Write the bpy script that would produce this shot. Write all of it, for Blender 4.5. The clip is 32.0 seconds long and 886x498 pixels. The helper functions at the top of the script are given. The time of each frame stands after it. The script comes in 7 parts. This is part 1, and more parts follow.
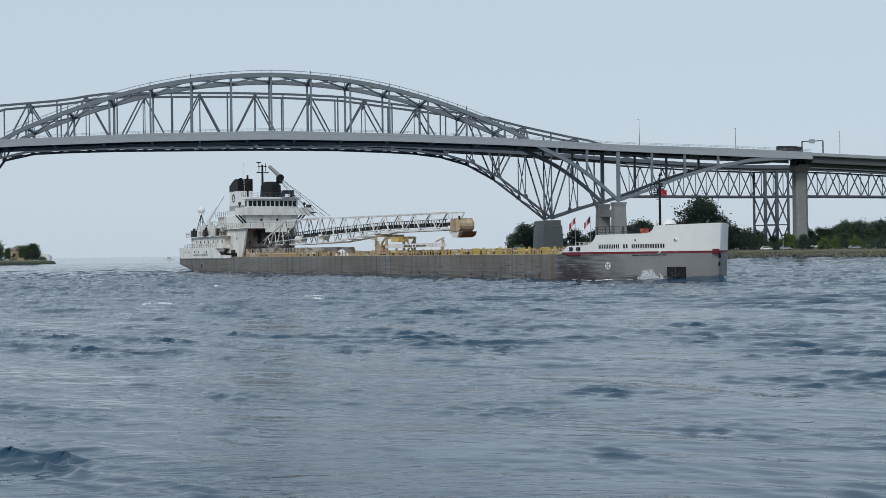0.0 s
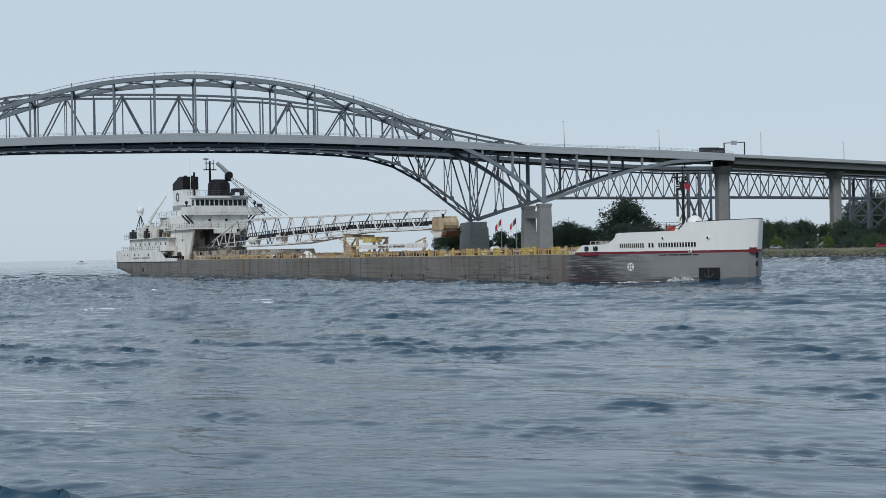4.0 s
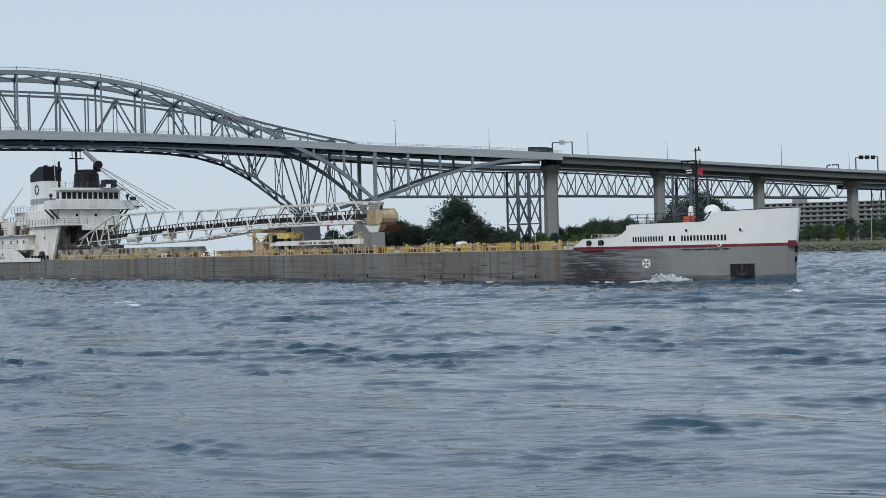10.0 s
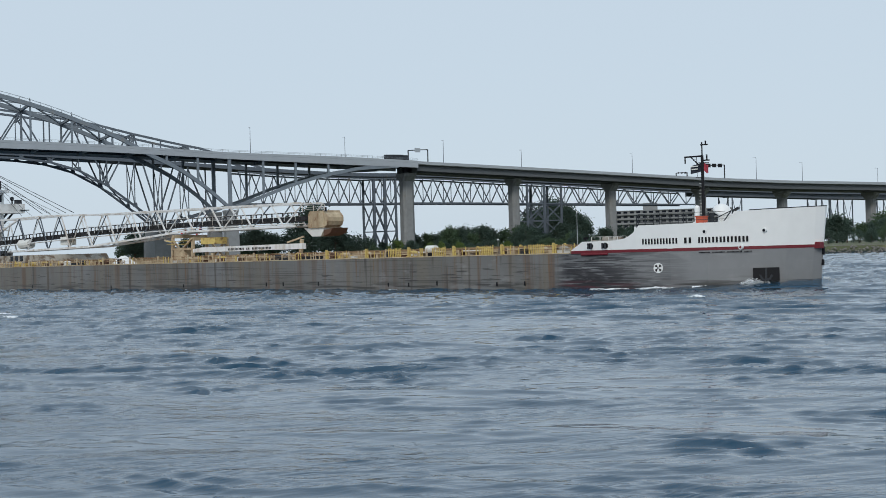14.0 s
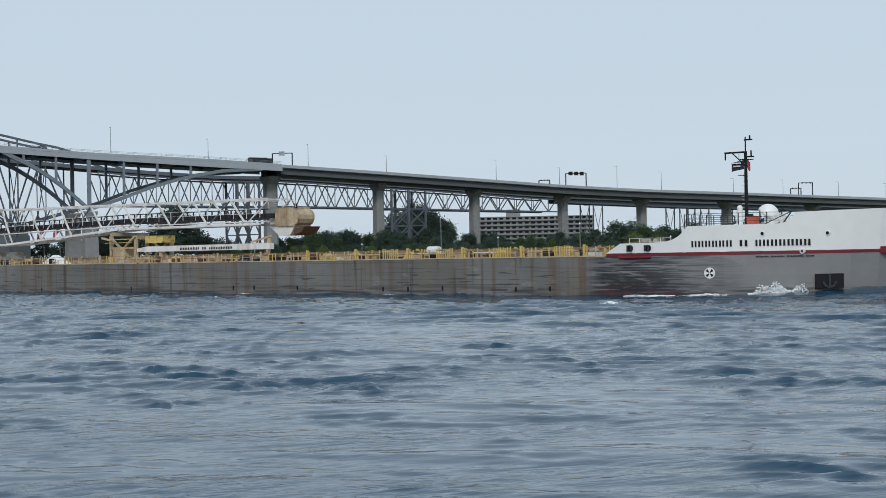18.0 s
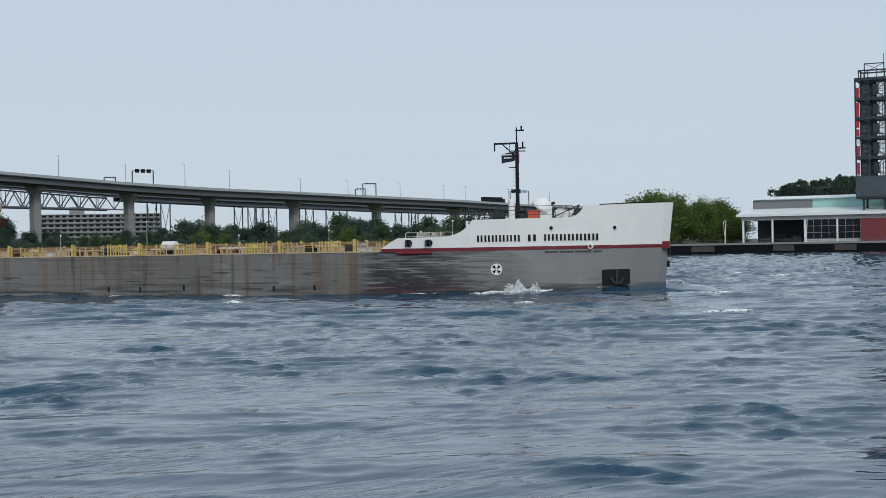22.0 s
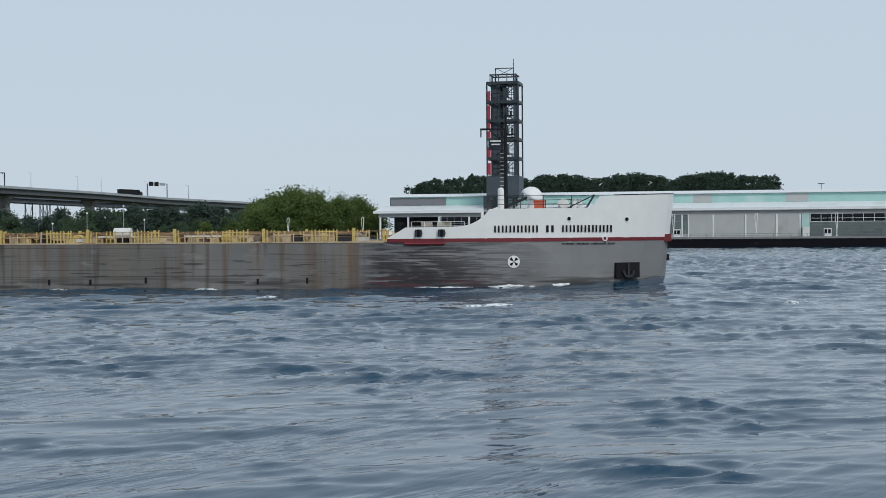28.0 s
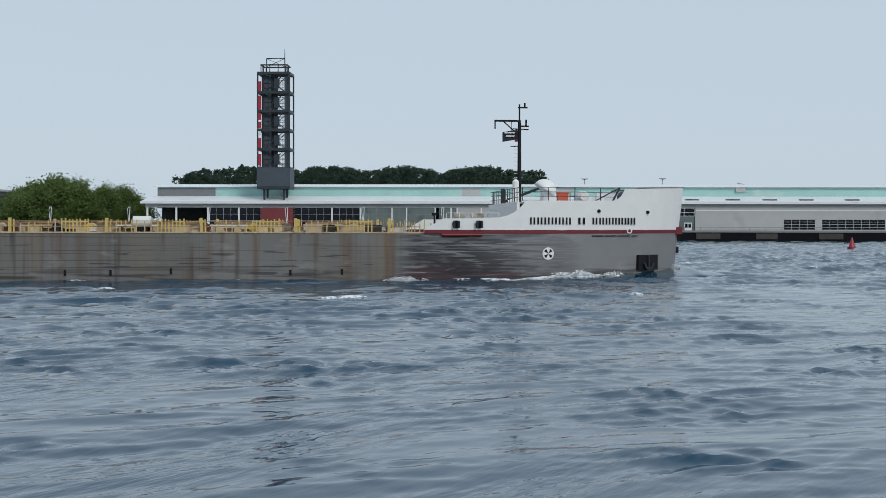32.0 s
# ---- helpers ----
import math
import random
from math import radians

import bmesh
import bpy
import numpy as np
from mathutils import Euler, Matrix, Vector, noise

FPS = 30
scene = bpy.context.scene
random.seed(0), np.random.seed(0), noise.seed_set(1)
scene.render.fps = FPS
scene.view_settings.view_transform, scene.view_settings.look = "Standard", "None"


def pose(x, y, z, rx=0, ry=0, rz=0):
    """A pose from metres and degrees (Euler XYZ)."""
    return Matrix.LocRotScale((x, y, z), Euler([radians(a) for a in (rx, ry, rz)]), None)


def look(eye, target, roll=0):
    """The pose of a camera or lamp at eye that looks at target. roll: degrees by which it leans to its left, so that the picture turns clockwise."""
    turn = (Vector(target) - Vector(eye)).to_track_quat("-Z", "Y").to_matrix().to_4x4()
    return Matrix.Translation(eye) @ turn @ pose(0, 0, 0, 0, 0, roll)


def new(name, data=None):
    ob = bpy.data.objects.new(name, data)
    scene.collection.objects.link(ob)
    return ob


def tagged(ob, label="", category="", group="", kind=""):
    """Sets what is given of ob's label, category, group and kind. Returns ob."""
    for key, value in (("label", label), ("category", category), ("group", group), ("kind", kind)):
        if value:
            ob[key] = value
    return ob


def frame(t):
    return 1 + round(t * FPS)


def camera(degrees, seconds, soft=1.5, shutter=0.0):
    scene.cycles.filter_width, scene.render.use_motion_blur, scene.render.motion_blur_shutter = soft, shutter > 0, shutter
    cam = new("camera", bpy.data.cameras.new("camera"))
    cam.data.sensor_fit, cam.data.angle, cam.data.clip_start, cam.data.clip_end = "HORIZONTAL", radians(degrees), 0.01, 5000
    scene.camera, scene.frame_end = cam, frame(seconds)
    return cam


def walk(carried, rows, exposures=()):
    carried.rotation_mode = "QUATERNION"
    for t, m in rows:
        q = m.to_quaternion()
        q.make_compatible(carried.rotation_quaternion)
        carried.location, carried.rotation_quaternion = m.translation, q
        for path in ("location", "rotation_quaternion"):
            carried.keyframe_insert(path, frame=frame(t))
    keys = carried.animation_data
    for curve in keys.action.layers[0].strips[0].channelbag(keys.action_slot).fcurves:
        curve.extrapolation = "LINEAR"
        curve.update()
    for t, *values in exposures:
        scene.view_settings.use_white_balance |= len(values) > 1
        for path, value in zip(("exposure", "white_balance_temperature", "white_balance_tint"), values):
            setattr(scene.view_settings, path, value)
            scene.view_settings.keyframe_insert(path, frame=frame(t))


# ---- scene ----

# The camera: it stands on the near bank and turns to follow the ship.
cam = camera(34.72, 32.0, soft=0.6)
EYE = (0.0, 0.0, 3.75)
AIM = [  # seconds, pan, tilt, roll in degrees
    (0.0, -0.00, 0.110, -0.783), (0.5, 0.02, 0.116, -0.756), (1.0, 0.07, 0.138, -0.838),
    (1.5, 0.22, 0.158, -0.841), (2.0, 0.54, 0.173, -0.916), (2.5, 1.02, 0.160, -0.904),
    (3.0, 1.65, 0.157, -0.937), (3.5, 2.28, 0.149, -1.009), (5.5, 5.38, 0.130, -1.198),
    (6.0, 6.14, 0.136, -1.201), (6.5, 6.62, 0.120, -1.203), (7.0, 6.85, 0.097, -1.188),
    (7.5, 7.02, 0.058, -1.210), (8.0, 7.35, 0.031, -1.232), (8.5, 7.82, -0.026, -1.299),
    (9.0, 8.45, -0.041, -1.326), (9.5, 9.11, -0.039, -1.310), (10.0, 9.76, -0.052, -1.370),
    (10.5, 10.45, -0.060, -1.425), (11.0, 11.25, -0.048, -1.496), (11.5, 12.05, -0.055, -1.567),
    (12.0, 12.82, -0.029, -1.545), (12.5, 13.55, 0.013, -1.603), (13.0, 14.29, -0.001, -1.605),
    (13.5, 15.02, 0.053, -1.571), (14.0, 15.57, 0.100, -1.631), (14.5, 15.98, 0.100, -1.511),
    (16.5, 17.76, 0.170, -1.368), (17.0, 18.22, 0.197, -1.243), (17.5, 19.17, 0.220, -1.107),
    (18.0, 21.07, 0.167, -1.049), (18.5, 24.02, 0.065, -1.084), (19.0, 27.16, -0.001, -0.874),
    (19.5, 29.79, 0.009, -0.915), (20.0, 31.64, -0.030, -0.899), (20.5, 33.12, -0.061, -0.838),
    (21.0, 34.62, -0.147, -0.889), (21.5, 36.45, -0.173, -0.955), (22.0, 38.39, -0.197, -1.032),
    (22.5, 40.24, -0.220, -1.114), (23.0, 41.87, -0.261, -1.148), (23.5, 43.23, -0.275, -1.226),
    (24.0, 44.24, -0.300, -1.308), (24.5, 44.95, -0.315, -1.223), (26.5, 49.24, -0.541, -1.364),
    (27.0, 50.68, -0.549, -1.269), (27.5, 51.91, -0.583, -0.730), (28.0, 52.89, -0.587, -0.398),
    (28.5, 53.76, -0.643, 0.014), (29.0, 54.75, -0.687, 0.304), (29.5, 55.89, -0.746, 0.392),
    (30.0, 57.12, -0.809, 0.287), (30.5, 58.43, -0.837, 0.258), (31.0, 59.74, -0.869, 0.170),
    (31.5, 60.98, -0.914, 0.171), (32.0, 62.15, -0.941, 0.092),
]


def aim(pan, tilt, roll):
    p, q = radians(pan), radians(tilt)
    way = Vector((math.sin(p) * math.cos(q), math.cos(p) * math.cos(q), math.sin(q)))
    return look(EYE, Vector(EYE) + way, roll)


walk(cam, [(t, aim(p, q, r)) for t, p, q, r in AIM], [(0, 0.04), (6, 0.04), (9, 0.08), (12, 0.13), (18, 0.1), (22, 0.04), (32, 0.02)])

# ---- light: a bright overcast sky with a soft, weak sun ----
world = bpy.data.worlds.new("world")
scene.world = world
world.use_nodes = True
wn, wl = world.node_tree.nodes, world.node_tree.links
bg = wn["Background"]
sky = wn.new("ShaderNodeTexSky")
sky.sky_type, sky.sun_disc = "NISHITA", False
sky.sun_elevation, sky.sun_rotation = radians(48), radians(200)
veil = wn.new("ShaderNodeMixRGB")
veil.inputs[0].default_value = 0.92
veil.inputs[2].default_value = (5.03, 5.95, 6.83, 1)
wl.new(sky.outputs[0], veil.inputs[1])
wl.new(veil.outputs[0], bg.inputs[0])
bg.inputs[1].default_value = 0.105
sun_lamp = bpy.data.lights.new("sun", "SUN")
sun_lamp.energy, sun_lamp.angle, sun_lamp.color = 1.4, radians(14), (1.0, 0.96, 0.9)
sun = new("sun", sun_lamp)
sun.matrix_world = look((-60, -130, 150), (40, 60, 0))

# ---- materials ----


def mat(name, base, rough=0.6, metal=0.0, grain=0.0, scale=1.0, stain=None, stain_at=0.0, bump=0.0, spec=0.5, object_space=True):
    """A painted or mineral surface: base colour, fine and broad variation, stains and relief at true size."""
    m = bpy.data.materials.new(name)
    m.use_nodes = True
    n, l = m.node_tree.nodes, m.node_tree.links
    b = n["Principled BSDF"]
    b.inputs["Roughness"].default_value, b.inputs["Metallic"].default_value = rough, metal
    b.inputs["Specular IOR Level"].default_value = spec
    b.inputs["Base Color"].default_value = (*base, 1)
    if not grain:
        return m
    at = n.new("ShaderNodeTexCoord")
    fine, broad = n.new("ShaderNodeTexNoise"), n.new("ShaderNodeTexNoise")
    fine.inputs["Scale"].default_value, broad.inputs["Scale"].default_value = 3.0 / scale, 0.35 / scale
    fine.inputs["Detail"].default_value = broad.inputs["Detail"].default_value = 6
    for x in (fine, broad):
        l.new(at.outputs["Object"], x.inputs["Vector"])
    both = n.new("ShaderNodeMath")
    both.operation = "ADD"
    l.new(fine.outputs["Fac"], both.inputs[0])
    l.new(broad.outputs["Fac"], both.inputs[1])
    span = n.new("ShaderNodeMapRange")
    span.inputs["From Min"].default_value, span.inputs["From Max"].default_value = 0.6, 1.4
    span.inputs["To Min"].default_value, span.inputs["To Max"].default_value = 1 - grain, 1 + grain
    l.new(both.outputs[0], span.inputs["Value"])
    hue = n.new("ShaderNodeHueSaturation")
    hue.inputs["Color"].default_value = (*base, 1)
    l.new(span.outputs[0], hue.inputs["Value"])
    last = hue.outputs[0]
    if stain:
        ramp = n.new("ShaderNodeMapRange")
        ramp.inputs["From Min"].default_value, ramp.inputs["From Max"].default_value = stain_at, stain_at + 0.12
        worn = n.new("ShaderNodeTexNoise")
        worn.inputs["Scale"].default_value, worn.inputs["Detail"].default_value = 1.1 / scale, 8
        l.new(at.outputs["Object"], worn.inputs["Vector"])
        l.new(worn.outputs["Fac"], ramp.inputs["Value"])
        mix = n.new("ShaderNodeMixRGB")
        l.new(ramp.outputs[0], mix.inputs[0])
        l.new(last, mix.inputs[1])
        mix.inputs[2].default_value = (*stain, 1)
        last = mix.outputs[0]
    l.new(last, b.inputs["Base Color"])
    if bump:
        bp = n.new("ShaderNodeBump")
        bp.inputs["Strength"].default_value, bp.inputs["Distance"].default_value = bump, 0.05 * scale
        l.new(fine.outputs["Fac"], bp.inputs["Height"])
        l.new(bp.outputs[0], b.inputs["Normal"])
    return m


def mix_to(m, colour, fac_socket):
    """Lay a further coat of colour over a material where the socket says so."""
    n, l = m.node_tree.nodes, m.node_tree.links
    into = n["Principled BSDF"].inputs["Base Color"]
    mix = n.new("ShaderNodeMixRGB")
    l.new(fac_socket, mix.inputs[0])
    l.new(into.links[0].from_socket, mix.inputs[1])
    mix.inputs[2].default_value = (*colour, 1)
    l.new(mix.outputs[0], into)


STEEL = mat("bridge_paint", (0.165, 0.195, 0.225), 0.55, grain=0.12, scale=6, stain=(0.2, 0.2, 0.19), stain_at=0.6)
GIRDER = mat("girder_paint", (0.33, 0.36, 0.388), 0.5, grain=0.08, scale=8)
OLDSTEEL = mat("old_bridge_paint", (0.095, 0.115, 0.14), 0.6, grain=0.15, scale=5, stain=(0.16, 0.14, 0.12), stain_at=0.62)
# girder paint again, with the shade under the road put into its colour
GIRDER_SHADED = mat("shaded_girder_paint", (0.085, 0.095, 0.105), 0.6, grain=0.12, scale=5)
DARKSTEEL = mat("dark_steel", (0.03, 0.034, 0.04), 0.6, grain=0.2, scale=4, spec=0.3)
CONCRETE = mat("concrete", (0.22, 0.228, 0.232), 0.85, grain=0.16, scale=5, stain=(0.2, 0.2, 0.19), stain_at=0.6, bump=0.2)
WHITE = mat("white_paint", (0.78, 0.79, 0.78), 0.4, grain=0.05, scale=3, stain=(0.55, 0.5, 0.44), stain_at=0.68)
DIRTY_WHITE = mat("weathered_white_paint", (0.66, 0.66, 0.63), 0.5, grain=0.1, scale=2, stain=(0.4, 0.3, 0.2), stain_at=0.62)
BLACK = mat("black_paint", (0.007, 0.007, 0.009), 0.5, grain=0.2, scale=2, spec=0.25)
RED = mat("red_paint", (0.33, 0.02, 0.03), 0.45, grain=0.1, scale=2)
GLASS = mat("dark_window_glass", (0.010, 0.013, 0.019), 0.1, spec=0.2)


# ---- mesh tools ----


class Geo:
    """Collects the corners and faces of one part."""

    def __init__(self):
        self.v, self.f = [], []

    def add(self, verts, faces):
        k = len(self.v)
        self.v += [tuple(p) for p in verts]
        self.f += [tuple(i + k for i in q) for q in faces]
        return self

    def box(self, x0, x1, y0, y1, z0, z1):
        return self.add([(x, y, z) for x in (x0, x1) for y in (y0, y1) for z in (z0, z1)],
                        [(0, 1, 3, 2), (4, 6, 7, 5), (0, 4, 5, 1), (2, 3, 7, 6), (0, 2, 6, 4), (1, 5, 7, 3)])

    def beam(self, a, b, w, d=None, up=(0, 0, 1)):
        """A bar of w (across) by d (deep) from a to b."""
        a, b, d = Vector(a), Vector(b), d or w
        e = (b - a).normalized()
        u = Vector(up)
        if abs(e.dot(u)) > 0.98:
            u = Vector((0, 1, 0))
        s = e.cross(u).normalized()
        u = s.cross(e).normalized()
        s, u = s * w / 2, u * d / 2
        c = [p + i * s + j * u for p in (a, b) for i, j in ((-1, -1), (1, -1), (1, 1), (-1, 1))]
        return self.add(c, [(0, 3, 2, 1), (4, 5, 6, 7), (0, 1, 5, 4), (1, 2, 6, 5), (2, 3, 7, 6), (3, 0, 4, 7)])

    def tube(self, a, b, r, r2=None, n=8):
        a, b = Vector(a), Vector(b)
        e = (b - a).normalized()
        s = e.orthogonal().normalized()
        u = e.cross(s)
        r2 = r if r2 is None else r2
        ring = [(math.cos(2 * math.pi * i / n), math.sin(2 * math.pi * i / n)) for i in range(n)]
        c = [a + (s * x + u * y) * r for x, y in ring] + [b + (s * x + u * y) * r2 for x, y in ring]
        return self.add(c, [(i, (i + 1) % n, n + (i + 1) % n, n + i) for i in range(n)] + [tuple(range(n))[::-1], tuple(range(n, 2 * n))])

    def path(self, pts, w, d=None, up=(0, 0, 1)):
        """One mitred bar of w by d through the points."""
        pts, d, rings = [Vector(p) for p in pts], d or w, []
        shut = len(pts) > 2 and (pts[0] - pts[-1]).length < 1e-6
        for i, p in enumerate(pts):
            a = pts[i - 1] if i else (pts[-2] if shut else p)
            b = pts[i + 1] if i + 1 < len(pts) else (pts[1] if shut else p)
            ins, outs = (p - a), (b - p)
            e = (ins.normalized() + outs.normalized()).normalized()
            u = Vector(up)
            if abs(e.dot(u)) > 0.98:
                u = Vector((0, 1, 0))
            s = e.cross(u).normalized()
            u = s.cross(e).normalized()
            k = 1.0
            if ins.length and outs.length:
                k = 1 / max(0.6, math.cos(ins.angle(outs) / 2))
            rings.append([p + s * i_ * w / 2 * k + u * j * d / 2 * k for i_, j in ((-1, -1), (1, -1), (1, 1), (-1, 1))])
        return self.loft(rings)

    def prism(self, poly, a, b, plane="xz"):
        """A polygon in a plane, drawn out along the third axis from a to b."""
        put = {"xz": lambda p, k: (p[0], k, p[1]), "xy": lambda p, k: (p[0], p[1], k), "yz": lambda p, k: (k, p[0], p[1])}[plane]
        n = len(poly)
        return self.add([put(p, a) for p in poly] + [put(p, b) for p in poly],
                        [(i, (i + 1) % n, n + (i + 1) % n, n + i) for i in range(n)] + [tuple(range(n))[::-1], tuple(range(n, 2 * n))])

    def loft(self, rings, closed=True, caps=True):
        n = len(rings[0])
        k = len(self.v)
        for r in rings:
            self.v += [tuple(p) for p in r]
        m = n if closed else n - 1
        for j in range(len(rings) - 1):
            for i in range(m):
                self.f.append((k + j * n + i, k + j * n + (i + 1) % n, k + (j + 1) * n + (i + 1) % n, k + (j + 1) * n + i))
        if caps and closed:
            self.f.append(tuple(k + i for i in range(n))[::-1])
            self.f.append(tuple(k + (len(rings) - 1) * n + i for i in range(n)))
        return self

    def ball(self, c, r, n=10, m=6, squash=1.0):
        rings = []
        for j in range(m + 1):
            a = math.pi * (j / m - 0.5)
            rings.append([(c[0] + r * math.cos(a) * math.cos(2 * math.pi * i / n), c[1] + r * math.cos(a) * math.sin(2 * math.pi * i / n),
                           c[2] + r * squash * math.sin(a)) for i in range(n)])
        return self.loft(rings, caps=False)

    def mesh(self, name, material, smooth=False, fix=True):
        me = bpy.data.meshes.new(name)
        me.from_pydata(self.v, [], self.f)
        if fix:
            bm = bmesh.new()
            bm.from_mesh(me)
            bmesh.ops.recalc_face_normals(bm, faces=bm.faces)
            bm.to_mesh(me)
            bm.free()
        if material:
            me.materials.append(material)
        if smooth:
            me.polygons.foreach_set("use_smooth", [True] * len(me.polygons))
        me.update()
        return me


def part(name, geo, material, parent, label="", smooth=False):
    ob = new(name, geo.mesh(name, material, smooth) if isinstance(geo, Geo) else geo)
    ob.parent = parent
    if label:
        tagged(ob, label)
    return ob


def thing(name, label, category, group="", kind="", m=None):
    ob = new(name)
    ob.empty_display_size = 0.2
    tagged(ob, label, category, group, kind)
    if m is not None:
        ob.matrix_basis = m
    return ob


def solid(name, geo, material, label="", category="", group="", kind="", m=None, smooth=False):
    ob = new(name, geo.mesh(name, material, smooth))
    tagged(ob, label, category, group, kind)
    if m is not None:
        ob.matrix_basis = m
    return ob

# ---- the river ----
DRIFT = Vector((math.sin(radians(150)), math.cos(radians(150)), 0)) * 1.1  # current, metres a second


CHOP = 1.15  # how far the crests are drawn together into sharp edges
WAVES = (  # how many, wavelengths from and to in metres, steepness of each, spread of direction, where they run
    (10, 4.0, 10.0, 0.009, 0.35, "all"),
    (46, 1.1, 3.2, 0.0115, 0.4, "gust"),
    (74, 0.34, 1.1, 0.0180, 0.42, "burst"),
)


def water_material():
    m = bpy.data.materials.new("river_water")
    m.use_nodes = True
    n, l = m.node_tree.nodes, m.node_tree.links
    b = n["Principled BSDF"]
    b.inputs["Base Color"].default_value = (0.007, 0.044, 0.084, 1)
    b.inputs["Roughness"].default_value, b.inputs["IOR"].default_value = 0.07, 1.4
    at = n.new("ShaderNodeTexCoord")

    def noise(scale, stretch, detail, turn=0.35):
        mp, nz = n.new("ShaderNodeMapping"), n.new("ShaderNodeTexNoise")
        mp.inputs["Scale"].default_value = (scale * stretch, scale, scale)
        mp.inputs["Rotation"].default_value = (0, 0, turn)
        nz.inputs["Scale"].default_value, nz.inputs["Detail"].default_value = 1, detail
        l.new(at.outputs["Object"], mp.inputs["Vector"])
        l.new(mp.outputs[0], nz.inputs["Vector"])
        return nz.outputs["Fac"]

    # cat's-paws: ripples come in patches, with smooth water between them
    patch = n.new("ShaderNodeMapRange")
    patch.inputs["From Min"].default_value, patch.inputs["From Max"].default_value = 0.42, 0.66
    patch.inputs["To Min"].default_value, patch.inputs["To Max"].default_value = 0.10, 0.85
    l.new(noise(0.16, 0.5, 3, 0.2), patch.inputs["Value"])
    prev = None
    for scale, stretch, dist, detail in ((0.8, 0.3, 0.13, 2), (2.1, 0.28, 0.085, 3), (5.0, 0.32, 0.03, 2)):
        bp = n.new("ShaderNodeBump")
        bp.inputs["Distance"].default_value = dist
        l.new(noise(scale, stretch, detail), bp.inputs["Height"])
        l.new(patch.outputs[0], bp.inputs["Strength"])
        if prev:
            l.new(prev.outputs[0], bp.inputs["Normal"])
        prev = bp
    l.new(prev.outputs[0], b.inputs["Normal"])
    return m


def build_water():
    rng = np.random.RandomState(4)
    cx, cy = -6.0, -14.0  # centre of the fan of faces, on the near bank
    r = [13.0]
    while r[-1] < 760:
        q = r[-1]
        r.append(q + (max(0.135, 0.0036 * q) if q < 110 else 0.396 * (q / 110) ** 1.5))
    r = np.array([2.0] + r + [900, 1300, 2200, 3600, 4800])
    a = np.radians(np.concatenate([np.linspace(-21, 84, 960), np.linspace(87, 336, 84)]))
    nr, na = len(r), len(a)
    R, A = np.meshgrid(r, a, indexing="ij")
    x, y = R * np.sin(A) + cx, R * np.cos(A) + cy
    step = np.maximum(np.gradient(r)[:, None], R * np.gradient(a)[None, :])
    shape = x.shape
    x, y, step, R = x.ravel(), y.ravel(), step.ravel(), R.ravel()

    def patches(count, lo, hi):
        """Slow uneven field with unit spread."""
        p = np.zeros_like(x)
        for k in range(count):
            lam, th = lo * (hi / lo) ** rng.rand(), rng.rand() * 6.28
            p += np.sin((x * np.sin(th) + y * np.cos(th)) * 2 * np.pi / lam + rng.rand() * 6.28)
        return p / np.sqrt(count / 2)

    gust = np.exp(0.38 * patches(12, 9, 50))
    bursts = np.exp(0.55 * patches(14, 2.5, 10))
    far = np.interp(R, [15, 28, 48, 75, 115, 200], [0.9, 0.8, 0.85, 1.7, 2.6, 2.7])
    z, dx, dy = np.zeros_like(x), np.zeros_like(x), np.zeros_like(x)
    for count, lo, hi, slope, spread, where in WAVES:
        amount = {"all": 1.0, "gust": gust, "burst": gust * bursts}[where] * far
        amount = np.minimum(amount, 3.8)
        for k in range(count):
            lam = lo * (hi / lo) ** rng.rand()
            th = radians(36) + rng.randn() * spread
            ph = (x * np.sin(th) + y * np.cos(th)) * 2 * np.pi / lam + rng.rand() * 6.28
            amp = np.where(step < lam / 2.5, slope * lam / 6.283, 0) * amount
            z += amp * np.sin(ph)
            c = amp * np.cos(ph) * CHOP
            dx += c * np.sin(th)
            dy += c * np.cos(th)
    x, y = x + dx, y + dy
    rough = rng.randn(*shape)
    rough = sum(np.roll(rough, k, 1) for k in range(7)) / 7 ** 0.5
    rough = (np.sign(rough) * np.abs(rough) ** 1.7).ravel()
    z += np.clip(rough * np.clip(step, 0, 1.5) * 0.13, -0.16, 0.2) * np.clip((R - 85) / 90, 0, 1) * np.clip((1000 - R) / 200, 0, 1)
    v = np.stack([x, y, z], -1)
    i = np.arange((nr - 1) * na)
    row, col = i // na, i % na
    f = np.stack([i, i + na, (row + 1) * na + (col + 1) % na, row * na + (col + 1) % na], -1).astype(np.int32)
    me = bpy.data.meshes.new("water")
    me.vertices.add(len(v))
    me.vertices.foreach_set("co", v.astype(np.float32).ravel())
    me.loops.add(f.size)
    me.loops.foreach_set("vertex_index", f.ravel())
    me.polygons.add(len(f))
    me.polygons.foreach_set("loop_start", np.arange(0, f.size, 4, dtype=np.int32))
    me.materials.append(water_material())
    me.polygons.foreach_set("use_smooth", np.ones(len(f), dtype=bool))
    me.update(calc_edges=True)
    if me.polygons[0].normal.z < 0:
        me.flip_normals()
    ob = new("water", me)
    return tagged(ob, "grey-blue choppy river water with small waves", "water", kind="structure")


water = build_water()


# ---- the banks: one sheet of ground, river bed and shores together ----
DOCK = Matrix.Rotation(radians(-64.4), 4, "Z") @ Matrix.Translation((0, 352, 0))  # x along the quay, y inland
BRIDGE = Matrix.Rotation(radians(9), 4, "Z") @ Matrix.Translation((0, 553, 0))  # x along the deck, y away from the near bank


def dock_xy(u, v):
    p = DOCK @ Vector((u, v, 0))
    return p.x, p.y


